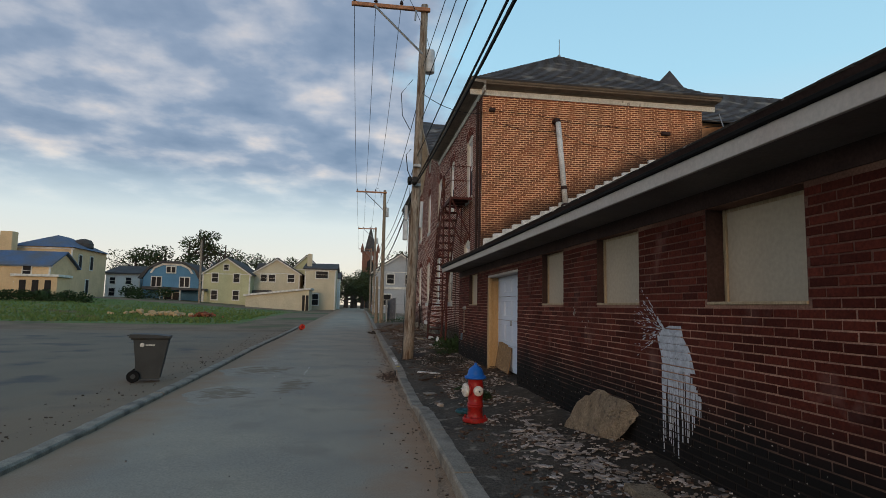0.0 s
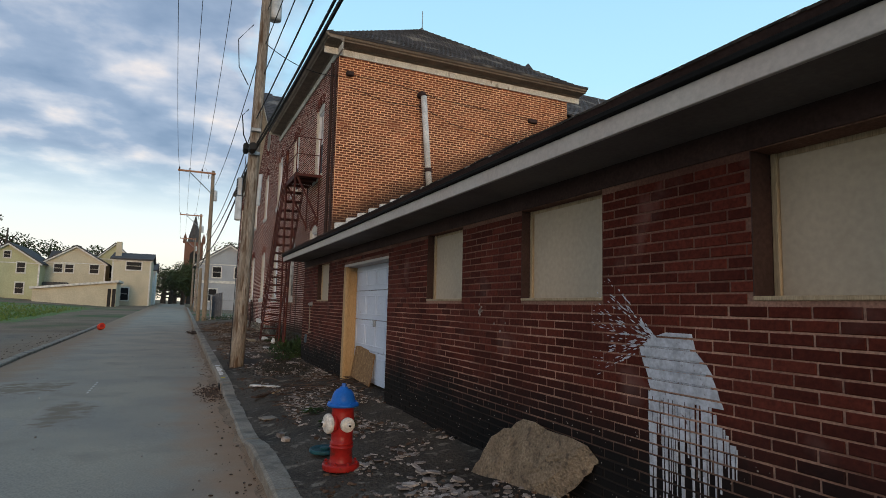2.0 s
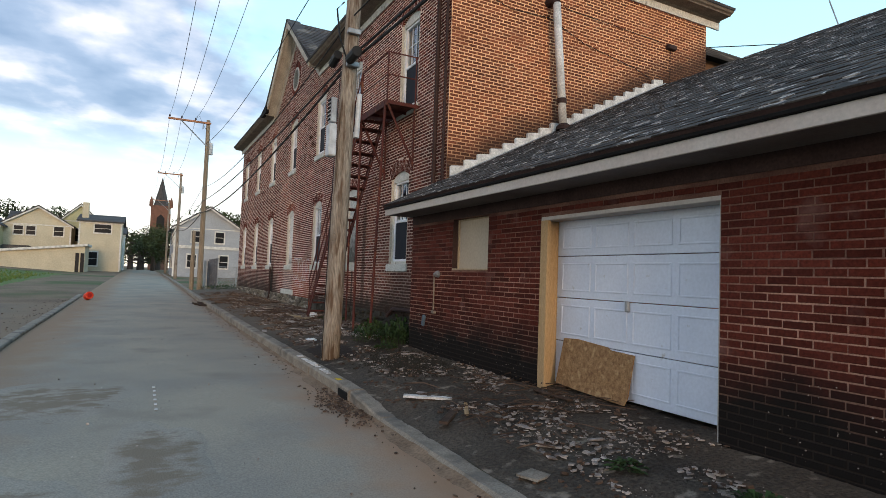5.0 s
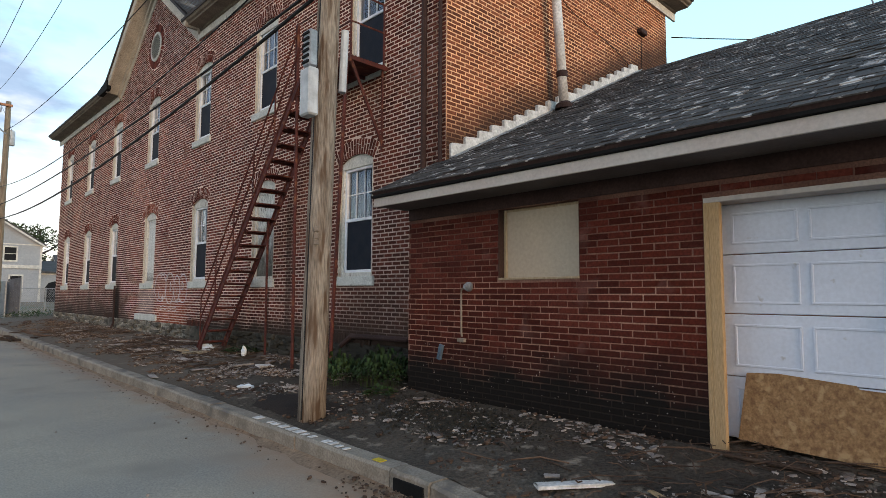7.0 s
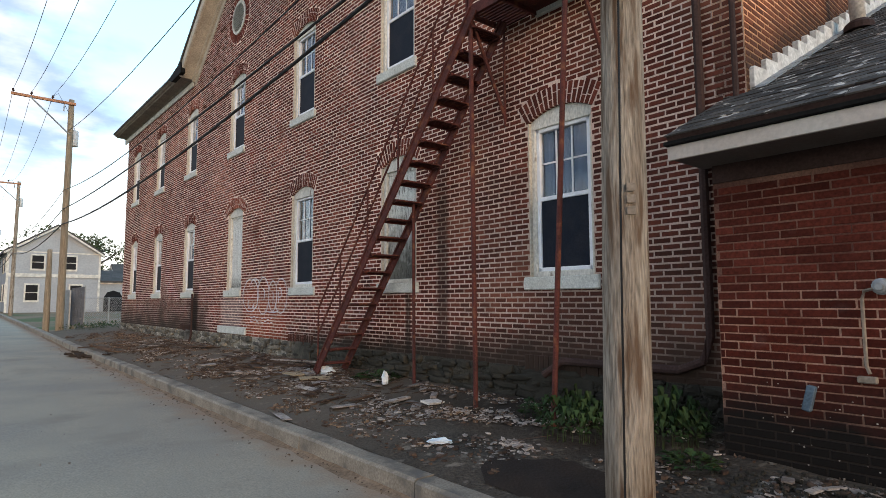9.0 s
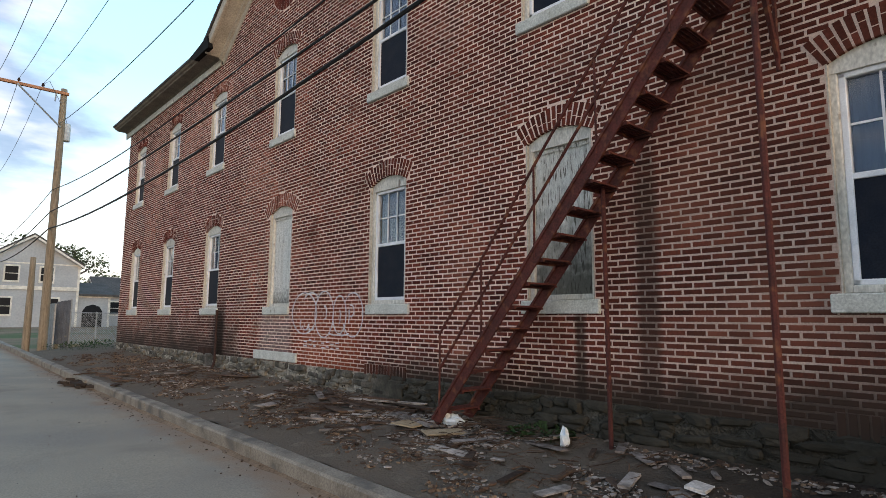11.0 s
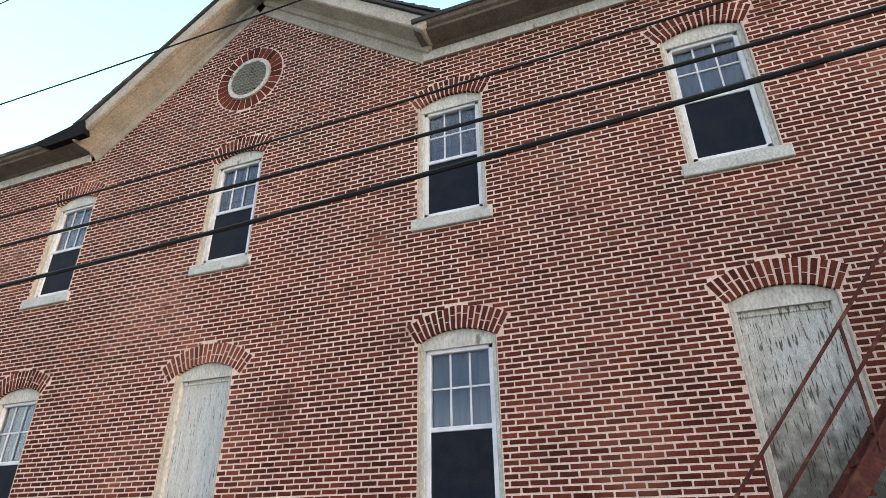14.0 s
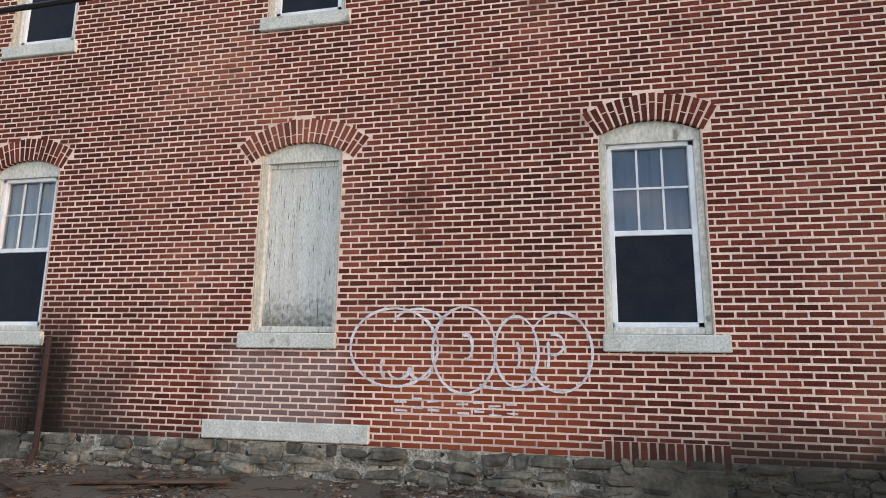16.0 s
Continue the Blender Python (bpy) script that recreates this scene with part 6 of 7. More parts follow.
board("brown_plank", "grey broken board on the dirt strip", "plank", 2.2, 27.8, 0.7, 0.2, 0.02, 30, DEBRIS, 0.01, 4)
board("brown_plank", "dark weathered plank lying below the wall", "plank", 3.0, 31.6, 1.6, 0.15, 0.03, 96, DEBRIS_D, 0.02, 4)
board("brown_plank", "dark broken plank lying below the wall", "plank", 2.7, 33.0, 1.4, 0.12, 0.03, 60, DEBRIS_D, 0.03, 5)
board("pale_board", "tan chunk of broken concrete at the kerb", "scrap", 2.35, 4.55, 0.5, 0.24, 0.06, 85, ROCK, 0.0, 3)
PAPER = mat("crumpled_paper", (0.62, 0.70, 0.76), 0.8, second=(0.72, 0.74, 0.74), scale=9, fine=40, amount=0.25)


def crumpled(label, x, y, sx, sy, sz, seed):
    t = thing("crumpled_paper", label, "litter", (x, y, walk_z(x, y) + 0.012), rz=seed * 40)
    g, nu, nv = Geo(), 12, 7
    for j_ in range(nv):
        for i_ in range(nu):
            a, b = 6.2832 * i_ / nu, math.pi * (j_ + 0.5) / nv
            d = Vector((math.cos(a) * math.sin(b), math.sin(a) * math.sin(b), math.cos(b)))
            r = 1 + 0.7 * noise.noise(d * 2.3 + Vector((seed, 0, 0)))
            g.v.append((d.x * sx * r, d.y * sy * r, max(0.0, sz * 0.6 + d.z * sz * r)))
    g.f = [(j_ * nu + i_, j_ * nu + (i_ + 1) % nu, j_ * nu + nu + (i_ + 1) % nu, j_ * nu + nu + i_) for j_ in range(nv - 1) for i_ in range(nu)] + [tuple(range(nu)), tuple(range(nu * nv - 1, nu * nv - nu - 1, -1))]
    part("sheet", g, PAPER, t)


crumpled("crumpled pale blue paper sheet by the stair foot", 3.0, 24.45, 0.13, 0.10, 0.08, 3)
crumpled("crumpled white plastic scrap on the dirt", 3.05, 22.78, 0.06, 0.05, 0.11, 5)
crumpled("crumpled white paper lying on the dirt strip", 1.75, 19.9, 0.13, 0.07, 0.03, 8)
board("brown_plank", "thin board lying before the garage door", "plank", 2.85, 13.1, 0.7, 0.07, 0.02, 88, DEBRIS_D, 0.01, 2)
for cx_, cy_ in ((1.38, 10.1), (1.36, 9.6)):
    board("small_stone", "small chipped stone beside the kerb", "stone", cx_, cy_, 0.085, 0.06, 0.05, 30, DEBRIS, 0, 12)

# ---------------------------------------------------------------- parking lot things
bn = thing("wheeled_bin", "dark grey wheeled rubbish bin with a closed lid", "wheeled bin", (-4.54, 13.75, ground_z(-4.6, 13.7) + 0.04), rz=12)
bd = Geo()
secs = [(0.20, 0.20, 0.06, 0.0), (0.23, 0.24, 0.45, 0.02), (0.27, 0.30, 0.93, 0.03)]
for hx_, hy_, z, oy in secs:
    bd.v += [(-hx_, -hy_ + oy, z), (hx_, -hy_ + oy, z), (hx_, hy_ + oy, z), (-hx_, hy_ + oy, z)]
bd.f += [(0, 1, 2, 3), (8, 9, 10, 11)] + [(i * 4 + j, i * 4 + (j + 1) % 4, i * 4 + 4 + (j + 1) % 4, i * 4 + 4 + j) for i in range(2) for j in range(4)]
bd.v = [(b_ * 1.15, a, c) for a, b_, c in bd.v]
part("body", bd, PLASTIC, bn)
part("rim", Geo().box(-0.36, 0.40, -0.29, 0.29, 0.91, 0.95, 0.015), PLASTIC, bn)
part("lid", Geo().prism([(-0.40, 0.95), (0.41, 0.95), (0.40, 0.985), (0.1, 1.02), (-0.38, 1.03)], "y", -0.30, 0.30), PLASTIC, bn, "flat hinged plastic lid")
part("push_bar", Geo().tube([(-0.42, -0.25, 1.0), (-0.42, 0.25, 1.0)], 0.018, 8), PLASTIC, bn)
for s in (-0.25, 0.25):
    w = part("wheel", Geo().lathe([(0.12, -0.025), (0.13, -0.015), (0.13, 0.015), (0.12, 0.025)], n=18, m=pose(-0.27, s, 0.13, 90, 0, 0)), BLACK, bn)
    part("hub", Geo().lathe([(0.05, -0.03), (0.05, 0.03)], n=12, m=pose(-0.27, s, 0.13, 90, 0, 0)), PLASTIC, w)
part("emblem", Geo().lathe([(0.045, 0), (0.045, 0.004)], n=16, m=pose(-0.13, -0.272, 0.80, 90, 0, 0)), HWHITE, bn, "plain pale round emblem")
part("emblem_bar", Geo().box(-0.06, 0.12, -0.290, -0.270, 0.785, 0.81), HWHITE, bn)
lt = thing("warning_lamp", "round red-orange plastic drum lying on the kerb", "warning lamp", (-3.62, 38.4, road_z(38.4)))
part("drum", Geo().lathe([(0.14, -0.16), (0.17, -0.15), (0.17, 0.15), (0.14, 0.16)], n=20, m=pose(0, 0, 0.17, 78, 0, 20)), ORANGE, lt)
part("lens", Geo().lathe([(0.10, 0), (0.09, 0.03)], n=18, m=pose(0, 0, 0.17, 78, 0, 20) @ pose(0, 0, 0.15)), HRED, lt)

# ---------------------------------------------------------------- houses in the distance


def house(name, label, x0, x1, y0, y1, base, eave, peak, wall, axis="y", wins=(), side_wins=(), side_x=None, roof=None, hip=False, trim=True, cat="house"):
    h = thing(name, label, cat)
    roof = roof or ROOFD
    g = Geo()
    if axis == "y" and not hip:
        g.prism([(x0, base - 1), (x1, base - 1), (x1, eave), ((x0 + x1) / 2, peak - 0.1), (x0, eave)], "y", y0, y1)
    elif axis == "x" and not hip:
        g.prism([(y0, base - 1), (y1, base - 1), (y1, eave), ((y0 + y1) / 2, peak - 0.1), (y0, eave)], "x", x0, x1)
    else:
        g.box(x0, x1, y0, y1, base - 1, eave)
    part("wall", g, wall, h)
    o = 0.4
    if hip:
        d = min(x1 - x0, y1 - y0) / 2
        g = Geo()
        mx, my = (x0 + x1) / 2, (y0 + y1) / 2
        if x1 - x0 > y1 - y0:
            a, b = (x0 + d, my, peak), (x1 - d, my, peak)
        else:
            a, b = (mx, y0 + d, peak), (mx, y1 - d, peak)
        g.raw([(x0 - o, y0 - o, eave), (x1 + o, y0 - o, eave), (x1 + o, y1 + o, eave), (x0 - o, y1 + o, eave), a, b], [(0, 1, 5, 4), (1, 2, 5), (2, 3, 4, 5), (3, 0, 4), (0, 3, 2, 1)] if x1 - x0 > y1 - y0 else [(0, 1, 4), (1, 2, 5, 4), (2, 3, 5), (3, 0, 4, 5), (0, 3, 2, 1)])
        part("roof", g, roof, h)
    else:
        lo, hi, c0, c1 = (x0, x1, y0, y1) if axis == "y" else (y0, y1, x0, x1)
        m, s = (lo + hi) / 2, (peak - eave) / ((hi - lo) / 2)
        for e, sgn in ((lo, -1), (hi, 1)):
            g = Geo().prism([(e + sgn * o, eave - s * o), (m, peak), (m, peak + 0.18), (e + sgn * o, eave - s * o + 0.18)], axis, c0 - o, c1 + o)
            part("roof", g, roof, h)
            if trim:
                g = Geo().prism([(e + sgn * o, eave - s * o - 0.22), (m, peak - 0.22), (m, peak - 0.01), (e + sgn * o, eave - s * o - 0.01)], axis, c0 - o - 0.03, c0 - o + 0.08)
                part("barge_board", g, HTRIM, h)
    if trim:
        for cxx in (x0, x1):
            part("corner_board", Geo().box(cxx - 0.1, cxx + 0.1, y0 - 0.04, y0 + 0.05, base - 0.5, eave - 0.05), HTRIM, h)
        part("eave_board", Geo().box(x0 - 0.3, x1 + 0.3, y0 - 0.06, y0 - 0.01, eave - 0.3, eave - 0.1) if hip or axis == "x" else Geo().box(x0, x1, y0 - 0.03, y0 - 0.005, eave - 0.22, eave - 0.1), HTRIM, h)
    for wx, wz, ww, wh in wins:
        w = part("window", Geo().box(wx - ww / 2 - 0.14, wx + ww / 2 + 0.14, y0 - 0.08, y0 + 0.02, wz - 0.14, wz + wh + 0.14), HTRIM, h)
        for q in (0, 1):
            part("pane", Geo().box(wx - ww / 2, wx + ww / 2, y0 - 0.10, y0 - 0.07, wz + q * wh / 2 + 0.04, wz + (q + 1) * wh / 2 - 0.02), DKGLASS, w)
    for wy, wz, ww, wh in side_wins:
        sx = side_x
        d = -1 if sx == x0 else 1
        w = part("window", Geo().box(min(sx, sx + d * 0.08), max(sx, sx + d * 0.08), wy - ww / 2 - 0.14, wy + ww / 2 + 0.14, wz - 0.14, wz + wh + 0.14), HTRIM, h)
        part("pane", Geo().box(min(sx + d * 0.06, sx + d * 0.10), max(sx + d * 0.06, sx + d * 0.10), wy - ww / 2, wy + ww / 2, wz, wz + wh), DKGLASS, w)
    return h


gr = house("grey_house", "grey sided gabled house with white trim beside the alley", 1.95, 9.9, 87, 99, 0.7, 7.0, 9.6, GREYS, "y", [(4.0, 1.9, 1.0, 1.6), (7.8, 1.9, 1.0, 1.6), (4.4, 5.1, 1.0, 1.4), (7.2, 5.1, 1.0, 1.4)], [(89.5, 1.9, 0.9, 1.6), (93, 1.9, 0.9, 1.6), (89.5, 4.9, 0.9, 1.4), (93, 4.9, 0.9, 1.4)], 1.95)
part("belt_board", Geo().box(1.85, 10.0, 86.9, 87, 4.3, 4.65), HTRIM, gr)
gx_ = house("grey_annex", "low grey annex with an arched dark doorway", 9.9, 12.9, 87.5, 95, 0.7, 4.0, 5.2, GREYS, "x", (), cat="house")
part("door", Geo().prism([(10.5, 0.4), (12.3, 0.4), (12.3, 2.3), (12.0, 2.8), (11.4, 3.0), (10.8, 2.8), (10.5, 2.3)], "y", 87.4, 87.5), DKGLASS, gx_, "dark arched doorway")
house("grey_annex", "long low grey outbuilding with a brown roof", 12.9, 25, 92, 99, 0.7, 4.2, 6.2, GREYS, "x", [(14.6, 2.0, 1.2, 1.4)], cat="house")
house("tan_house", "tan sided two-storey house with a dark roof", -9.4, -4.35, 102, 112, 0.85, 7.9, 9.0, TAN, "x", [(-6.6, 6.3, 2.0, 1.2), (-7.6, 1.7, 1.0, 1.9)])
t2 = house("tan_house", "tan gabled house with paired upper windows", -18.3, -10.6, 104, 114, 0.9, 7.2, 9.6, TAN, "y", [(-16.6, 5.6, 1.0, 1.2), (-15.2, 5.6, 1.0, 1.2), (-12.0, 5.6, 1.1, 1.3)])
house("tan_house", "grey-gabled tan house behind the shed", -12.5, -7.5, 110, 120, 0.9, 8.4, 10.8, OLIVE, "y", [(-10.0, 5.2, 1.1, 1.9)])
part("chimney", Geo().box(-9.3, -8.5, 103.5, 104.3, 7.5, 10.6, 0.03), TAN, t2, "tan brick chimney")
sh = thing("shed", "long low cream shed with a sloping flat roof", "shed")
part("wall", Geo().prism([(-17.4, -0.2), (-7.9, -0.2), (-7.9, 4.1), (-17.4, 2.95)], "y", 93, 99), TAN, sh)
part("roof", Geo().prism([(-17.7, 2.9), (-7.6, 4.12), (-7.6, 4.40), (-17.7, 3.18)], "y", 92.6, 99.4), HTRIM, sh, "pale flat roof edge")
for k in (0, 1):
    part("door", Geo().box(-8.9 + k * 0.55, -8.5 + k * 0.55, 92.93, 93, 0.7, 3.2), DKGLASS, sh, "narrow dark door")
o1 = house("olive_house", "olive gabled two-storey house with a small porch", -25.6, -18.2, 100, 112, 1.6, 6.7, 9.2, OLIVE, "y", [(-23.7, 5.2, 0.9, 1.4), (-20.3, 5.2, 0.9, 1.4), (-23.7, 2.3, 0.9, 1.5), (-20.3, 2.3, 0.9, 1.5), (-22.0, 7.2, 0.7, 0.9)])
house("olive_house", "olive house wing with a grey slate roof", -18.2, -14.5, 106, 114, 1.3, 6.8, 9.0, OLIVE, "x", [(-17.3, 5.0, 0.8, 1.3), (-15.6, 5.0, 0.8, 1.3)])
part("porch_roof", Geo().prism([(-18.6, 3.6), (-14.6, 3.6), (-15.2, 4.1), (-18.0, 4.1)], "y", 102.5, 106.5), ROOFD, o1, "small porch roof")
for k in (-18.3, -16.6, -14.9):
    part("porch_post", Geo().box(k - 0.1, k + 0.1, 102.7, 102.9, 1.0, 3.6), HTRIM, o1)
b1 = thing("blue_house", "blue gambrel-front house with white trim and porch", "house")
gam = [(-35.2, 1.0), (-26.5, 1.0), (-26.5, 5.6), (-27.2, 7.0), (-29.2, 8.1), (-32.4, 8.1), (-34.4, 7.0), (-35.2, 5.6)]
part("wall", Geo().prism(gam, "y", 101, 112), BLUE, b1)
part("roof", Geo().prism([(-36.0, 5.5), (-35.2, 5.6), (-34.4, 7.0), (-32.4, 8.1), (-29.2, 8.1), (-27.2, 7.0), (-26.5, 5.6), (-25.7, 5.5), (-26.9, 7.2), (-29.0, 8.45), (-32.6, 8.45), (-34.7, 7.2)], "y", 100.6, 112.4), ROOFD, b1)
part("gable_trim", Geo().prism([(-33.9, 6.4), (-33.4, 7.2), (-32.2, 7.75), (-29.4, 7.75), (-28.2, 7.2), (-27.7, 6.4), (-27.4, 6.5), (-28.0, 7.45), (-29.3, 8.08), (-32.3, 8.08), (-33.6, 7.45), (-34.2, 6.5)], "y", 100.85, 101), HTRIM, b1)
for wx, wz, ww, wh in ((-33.1, 4.3, 1.4, 1.5), (-28.7, 4.3, 1.4, 1.5), (-30.9, 6.6, 1.3, 0.9), (-30.5, 2.0, 2.4, 1.3)):
    w = part("window", Geo().box(wx - ww / 2 - 0.15, wx + ww / 2 + 0.15, 100.9, 101.02, wz - 0.15, wz + wh + 0.15), HTRIM, b1)
    part("pane", Geo().box(wx - ww / 2, wx - 0.08, 100.87, 100.92, wz, wz + wh), DKGLASS, w)
    part("pane", Geo().box(wx + 0.08, wx + ww / 2, 100.87, 100.92, wz, wz + wh), DKGLASS, w)
part("porch_roof", Geo().prism([(-34.6, 3.7), (-24.6, 3.7), (-24.8, 4.0), (-34.2, 4.2)], "y", 98, 101), ROOFD, b1)
for k in (-34.3, -31.5, -28.5, -25.0):
    part("porch_post", Geo().box(k - 0.1, k + 0.1, 98.1, 98.3, 1.5, 3.7), HTRIM, b1)
house("blue_house", "blue house wing with a steep gable", -26.4, -23.6, 103, 112, 1.8, 5.7, 8.6, BLUE, "y", [(-25.0, 4.3, 0.8, 1.3)])
house("white_house", "small white house with a brown roof", -42.0, -36.8, 104, 116, 2.2, 6.4, 7.8, WHITES, "x", [(-41.0, 2.6, 0.9, 1.3), (-38.5, 2.6, 0.9, 1.3), (-41.0, 4.6, 0.8, 1.1), (-38.5, 4.6, 0.8, 1.1)])
house("white_house", "white two-storey house far along the alley", -12, -4.5, 124, 134, 1.0, 7.4, 8.8, WHITES, "x", [(-6.0, 2.0, 1.0, 1.8), (-6.0, 5.0, 1.0, 1.5)])
y1_ = house("ochre_house", "large ochre rendered house with a hipped blue-grey roof", -46.8, -39.4, 86, 97, 2.2, 9.0, 11.0, YEL, "x", (), [(88.5, 6.2, 0.8, 1.9), (92.0, 6.2, 0.8, 1.9), (91.0, 2.8, 0.8, 1.9)], -39.4, roof=TARP, hip=True)
part("cupola", Geo().lathe([(1.3, 0), (1.3, 0.6), (1.0, 1.1), (0.4, 1.3)], -40.8, 92.5, 9.5, 10), ROOFD, y1_, "rounded roof dormer")
y2_ = house("ochre_house", "low ochre house wing with a blue tarp roof", -50, -38.6, 79, 86, 2.0, 6.1, 7.9, YEL, "x", [(-41.2, 4.6, 0.9, 1.4), (-45.0, 2.6, 1.3, 1.6), (-42.0, 2.4, 0.9, 1.5)], roof=TARP)
part("chimney", Geo().box(-47.2, -45.7, 83.5, 84.9, 6.5, 10.7, 0.05), YEL, y2_, "tall ochre chimney")
part("bay_wall", Geo().box(-41.0, -36.2, 76, 79.2, 1.5, 4.5), YEL, y2_, "low bay below the main house")
part("bay_roof", Geo().box(-41.3, -35.9, 75.7, 79.2, 4.5, 4.8, 0.03), HTRIM, y2_)
for k in (-40.0, -38.6, -37.2):
    part("window", Geo().box(k - 0.35, k + 0.35, 75.92, 76.02, 2.2, 4.1), DKGLASS, y2_)
ch = thing("church_tower", "brown stone church tower with a pointed slate spire", "church")
part("tower", Geo().box(0.3, 6.0, 213, 219, 0, 21.5), SANDST, ch)
part("spire", Geo().lathe([(2.3, 0), (0.05, 9.6)], 3.2, 216, 21.4, 8), ROOFD, ch, "dark pointed spire")
for k in (0.3, 6.0):
    part("pinnacle", Geo().lathe([(0.6, 0), (0.6, 1.5), (0.02, 3.5)], k, 213, 21, 6), SANDST, ch)
for z in (9, 14.5):
    part("window", Geo().prism([(2.0, z), (4.3, z), (4.3, z + 3), (3.15, z + 4.2), (2.0, z + 3)], "y", 212.85, 213), DKGLASS, ch)
# chain-link fence by the grey house
fn = thing("chain_fence", "grey chain-link fence with steel posts on the grass", "fence")
for x in (2.6, 4.6, 6.6, 8.6):
    part("post", Geo().tube([(x, 52, 0.2), (x, 52, 2.0)], 0.04, 8), STEEL, fn)
part("top_rail", Geo().tube([(2.6, 52, 1.95), (8.6, 52, 1.95)], 0.025, 6), STEEL, fn)
g = Geo()
for i in range(60):
    a = 2.6 + i * 0.1
    g.tube([(a, 52, 0.35), (min(8.6, a + 1.6), 52, min(1.95, 0.35 + min(8.6, a + 1.6) - a))], 0.006, 3, cap=False)
    g.tube([(a + 0.1, 52.01, 0.35), (max(2.6, a - 1.5), 52.01, 0.35 + a + 0.1 - max(2.6, a - 1.5))], 0.006, 3, cap=False)
tagged(part("mesh", g, STEEL, fn, fix=False), kind="stuff")
gt = thing("gate_panel", "leaning grey metal gate panel beside the pole", "gate")
part("panel", Geo().box(2.15, 2.22, 47.6, 49.4, 0.35, 2.3, 0.01), STEEL, gt)

# ---------------------------------------------------------------- plants


def leaves(geo, cx_, cy_, cz_, rx_, ry_, rz2, n, size, rnd_, flat=False):
    for _ in range(n):
        while True:
            p = Vector((rnd_.uniform(-1, 1), rnd_.uniform(-1, 1), rnd_.uniform(-1, 1)))
            if 0.25 < p.length < 1:
                break
        c = Vector((cx_ + p.x * rx_, cy_ + p.y * ry_, cz_ + p.z * rz2))
        q = Euler((rnd_.uniform(-1, 1), rnd_.uniform(-1, 1), rnd_.uniform(0, 6.3))).to_matrix()
        s = size * rnd_.uniform(0.6, 1.4)
        geo.raw([c + q @ Vector(w) for w in ((-s, 0, 0), (0, -s * 0.45, s * 0.12), (s, 0, -s * 0.1), (0, s * 0.45, s * 0.12))], [(0, 1, 2, 3)])


def tree(name, label, x, y, base, h, w, seed, n=1350, size=0.27, bare=False):
    rnd_ = random.Random(seed)
    t = thing(name, label, "tree", (x, y, base))
    g = Geo().tube([(0, 0, -0.3), (0.1, 0.05, h * 0.3), (-0.1, 0, h * 0.62), (0, 0, h * 0.9)], w * 0.06, 8, w * 0.012)
    crown = Geo()
    for i in range(15):
        a, zz = rnd_.uniform(0, 6.28), h * rnd_.uniform(0.16, 0.75)
        l = w * rnd_.uniform(0.3, 0.52) * (1.15 - zz / h * 0.5)
        e = (l * math.cos(a), l * math.sin(a), zz + h * rnd_.uniform(0.06, 0.2))
        g.tube([(0, 0, zz), (e[0] * 0.5, e[1] * 0.5, zz + (e[2] - zz) * 0.4), e], w * 0.02, 5, w * 0.005)
        s = w * rnd_.uniform(0.10, 0.2)
        if not bare:
            leaves(crown, *e, s * 1.5, s * 1.5, s, n // 12, size, rnd_)
    if not bare:
        leaves(crown, 0, 0, h * 0.85, w * 0.2, w * 0.2, h * 0.13, n // 8, size, rnd_)
    part("trunk", g, BARK, t)
    if not bare:
        tagged(part("crown", crown, LEAF_DARK, t, fix=False), kind="stuff")


for x, y, b, h, w, s in ((-33, 118, 1.5, 13.5, 10, 1), (-27.5, 122, 1.5, 11, 9, 2), (-38, 120, 2, 11, 9, 3), (-30, 116, 1.5, 14.5, 8, 4), (-44, 122, 2, 10.5, 9, 5), (-22, 128, 1.2, 11.5, 11, 6), (-15, 132, 1.2, 11, 10, 7), (-2.0, 150, 1, 8, 9, 8), (0.5, 140, 1, 9, 8, 9), (-4, 170, 1, 10, 12, 10), (2, 165, 1, 12, 10, 11), (3.6, 132, 1, 8.5, 7, 12), (8, 110, 1, 11.5, 9, 13), (14, 114, 1, 11, 10, 14), (18, 70, 0.6, 9.5, 8, 15), (9.5, 112, 1, 11, 8, 16), (-1.5, 185, 1, 9, 12, 17)):
    tree("tree", "dark leafy tree standing behind the houses", x, y, b, h, w, s)
tree("bare_tree", "leafless thin tree behind the blue house", -24.5, 110, 1.5, 12, 8, 33, bare=True)
lawn = strip("lawn", span(-60, -4.6, 1.6), span(42.4, 84, 1.3), lambda x, y: ground_z(x, y) + 0.05 + (0.0 if lin(y + 0.7 * noise.noise(Vector((x * 0.4, y * 0.4, 1))), 43, 44.5) * lin(84 - y, 0, 3) * lin(-x + noise.noise(Vector((x * 0.3, y * 0.3, 7))), 7.5, 11.5) > 0.3 else -0.14), GRASS, "mown rough grass lot before the houses", "lawn", rough=0.06, seed=2)
bl = Geo()
rnd = random.Random(77)
for i in range(9000):
    x, y = rnd.uniform(-48, -9.5), rnd.triangular(43.6, 82, 46)
    if x > -9 - (y - 48) * 0.0 and rnd.random() < 0.5:
        continue
    z, hgt, a = ground_z(x, y) + 0.03, rnd.uniform(0.08, 0.28), rnd.uniform(0, 3.14)
    w = rnd.uniform(0.05, 0.14)
    bl.raw([(x - w * math.cos(a), y - w * math.sin(a), z), (x + w * math.cos(a), y + w * math.sin(a), z), (x + rnd.uniform(-0.1, 0.1), y, z + hgt)], [(0, 1, 2)])
tagged(part("grass_tufts", bl, GRASS, None, "rough tufts of grass over the lot", fix=False), category="grass", kind="stuff")
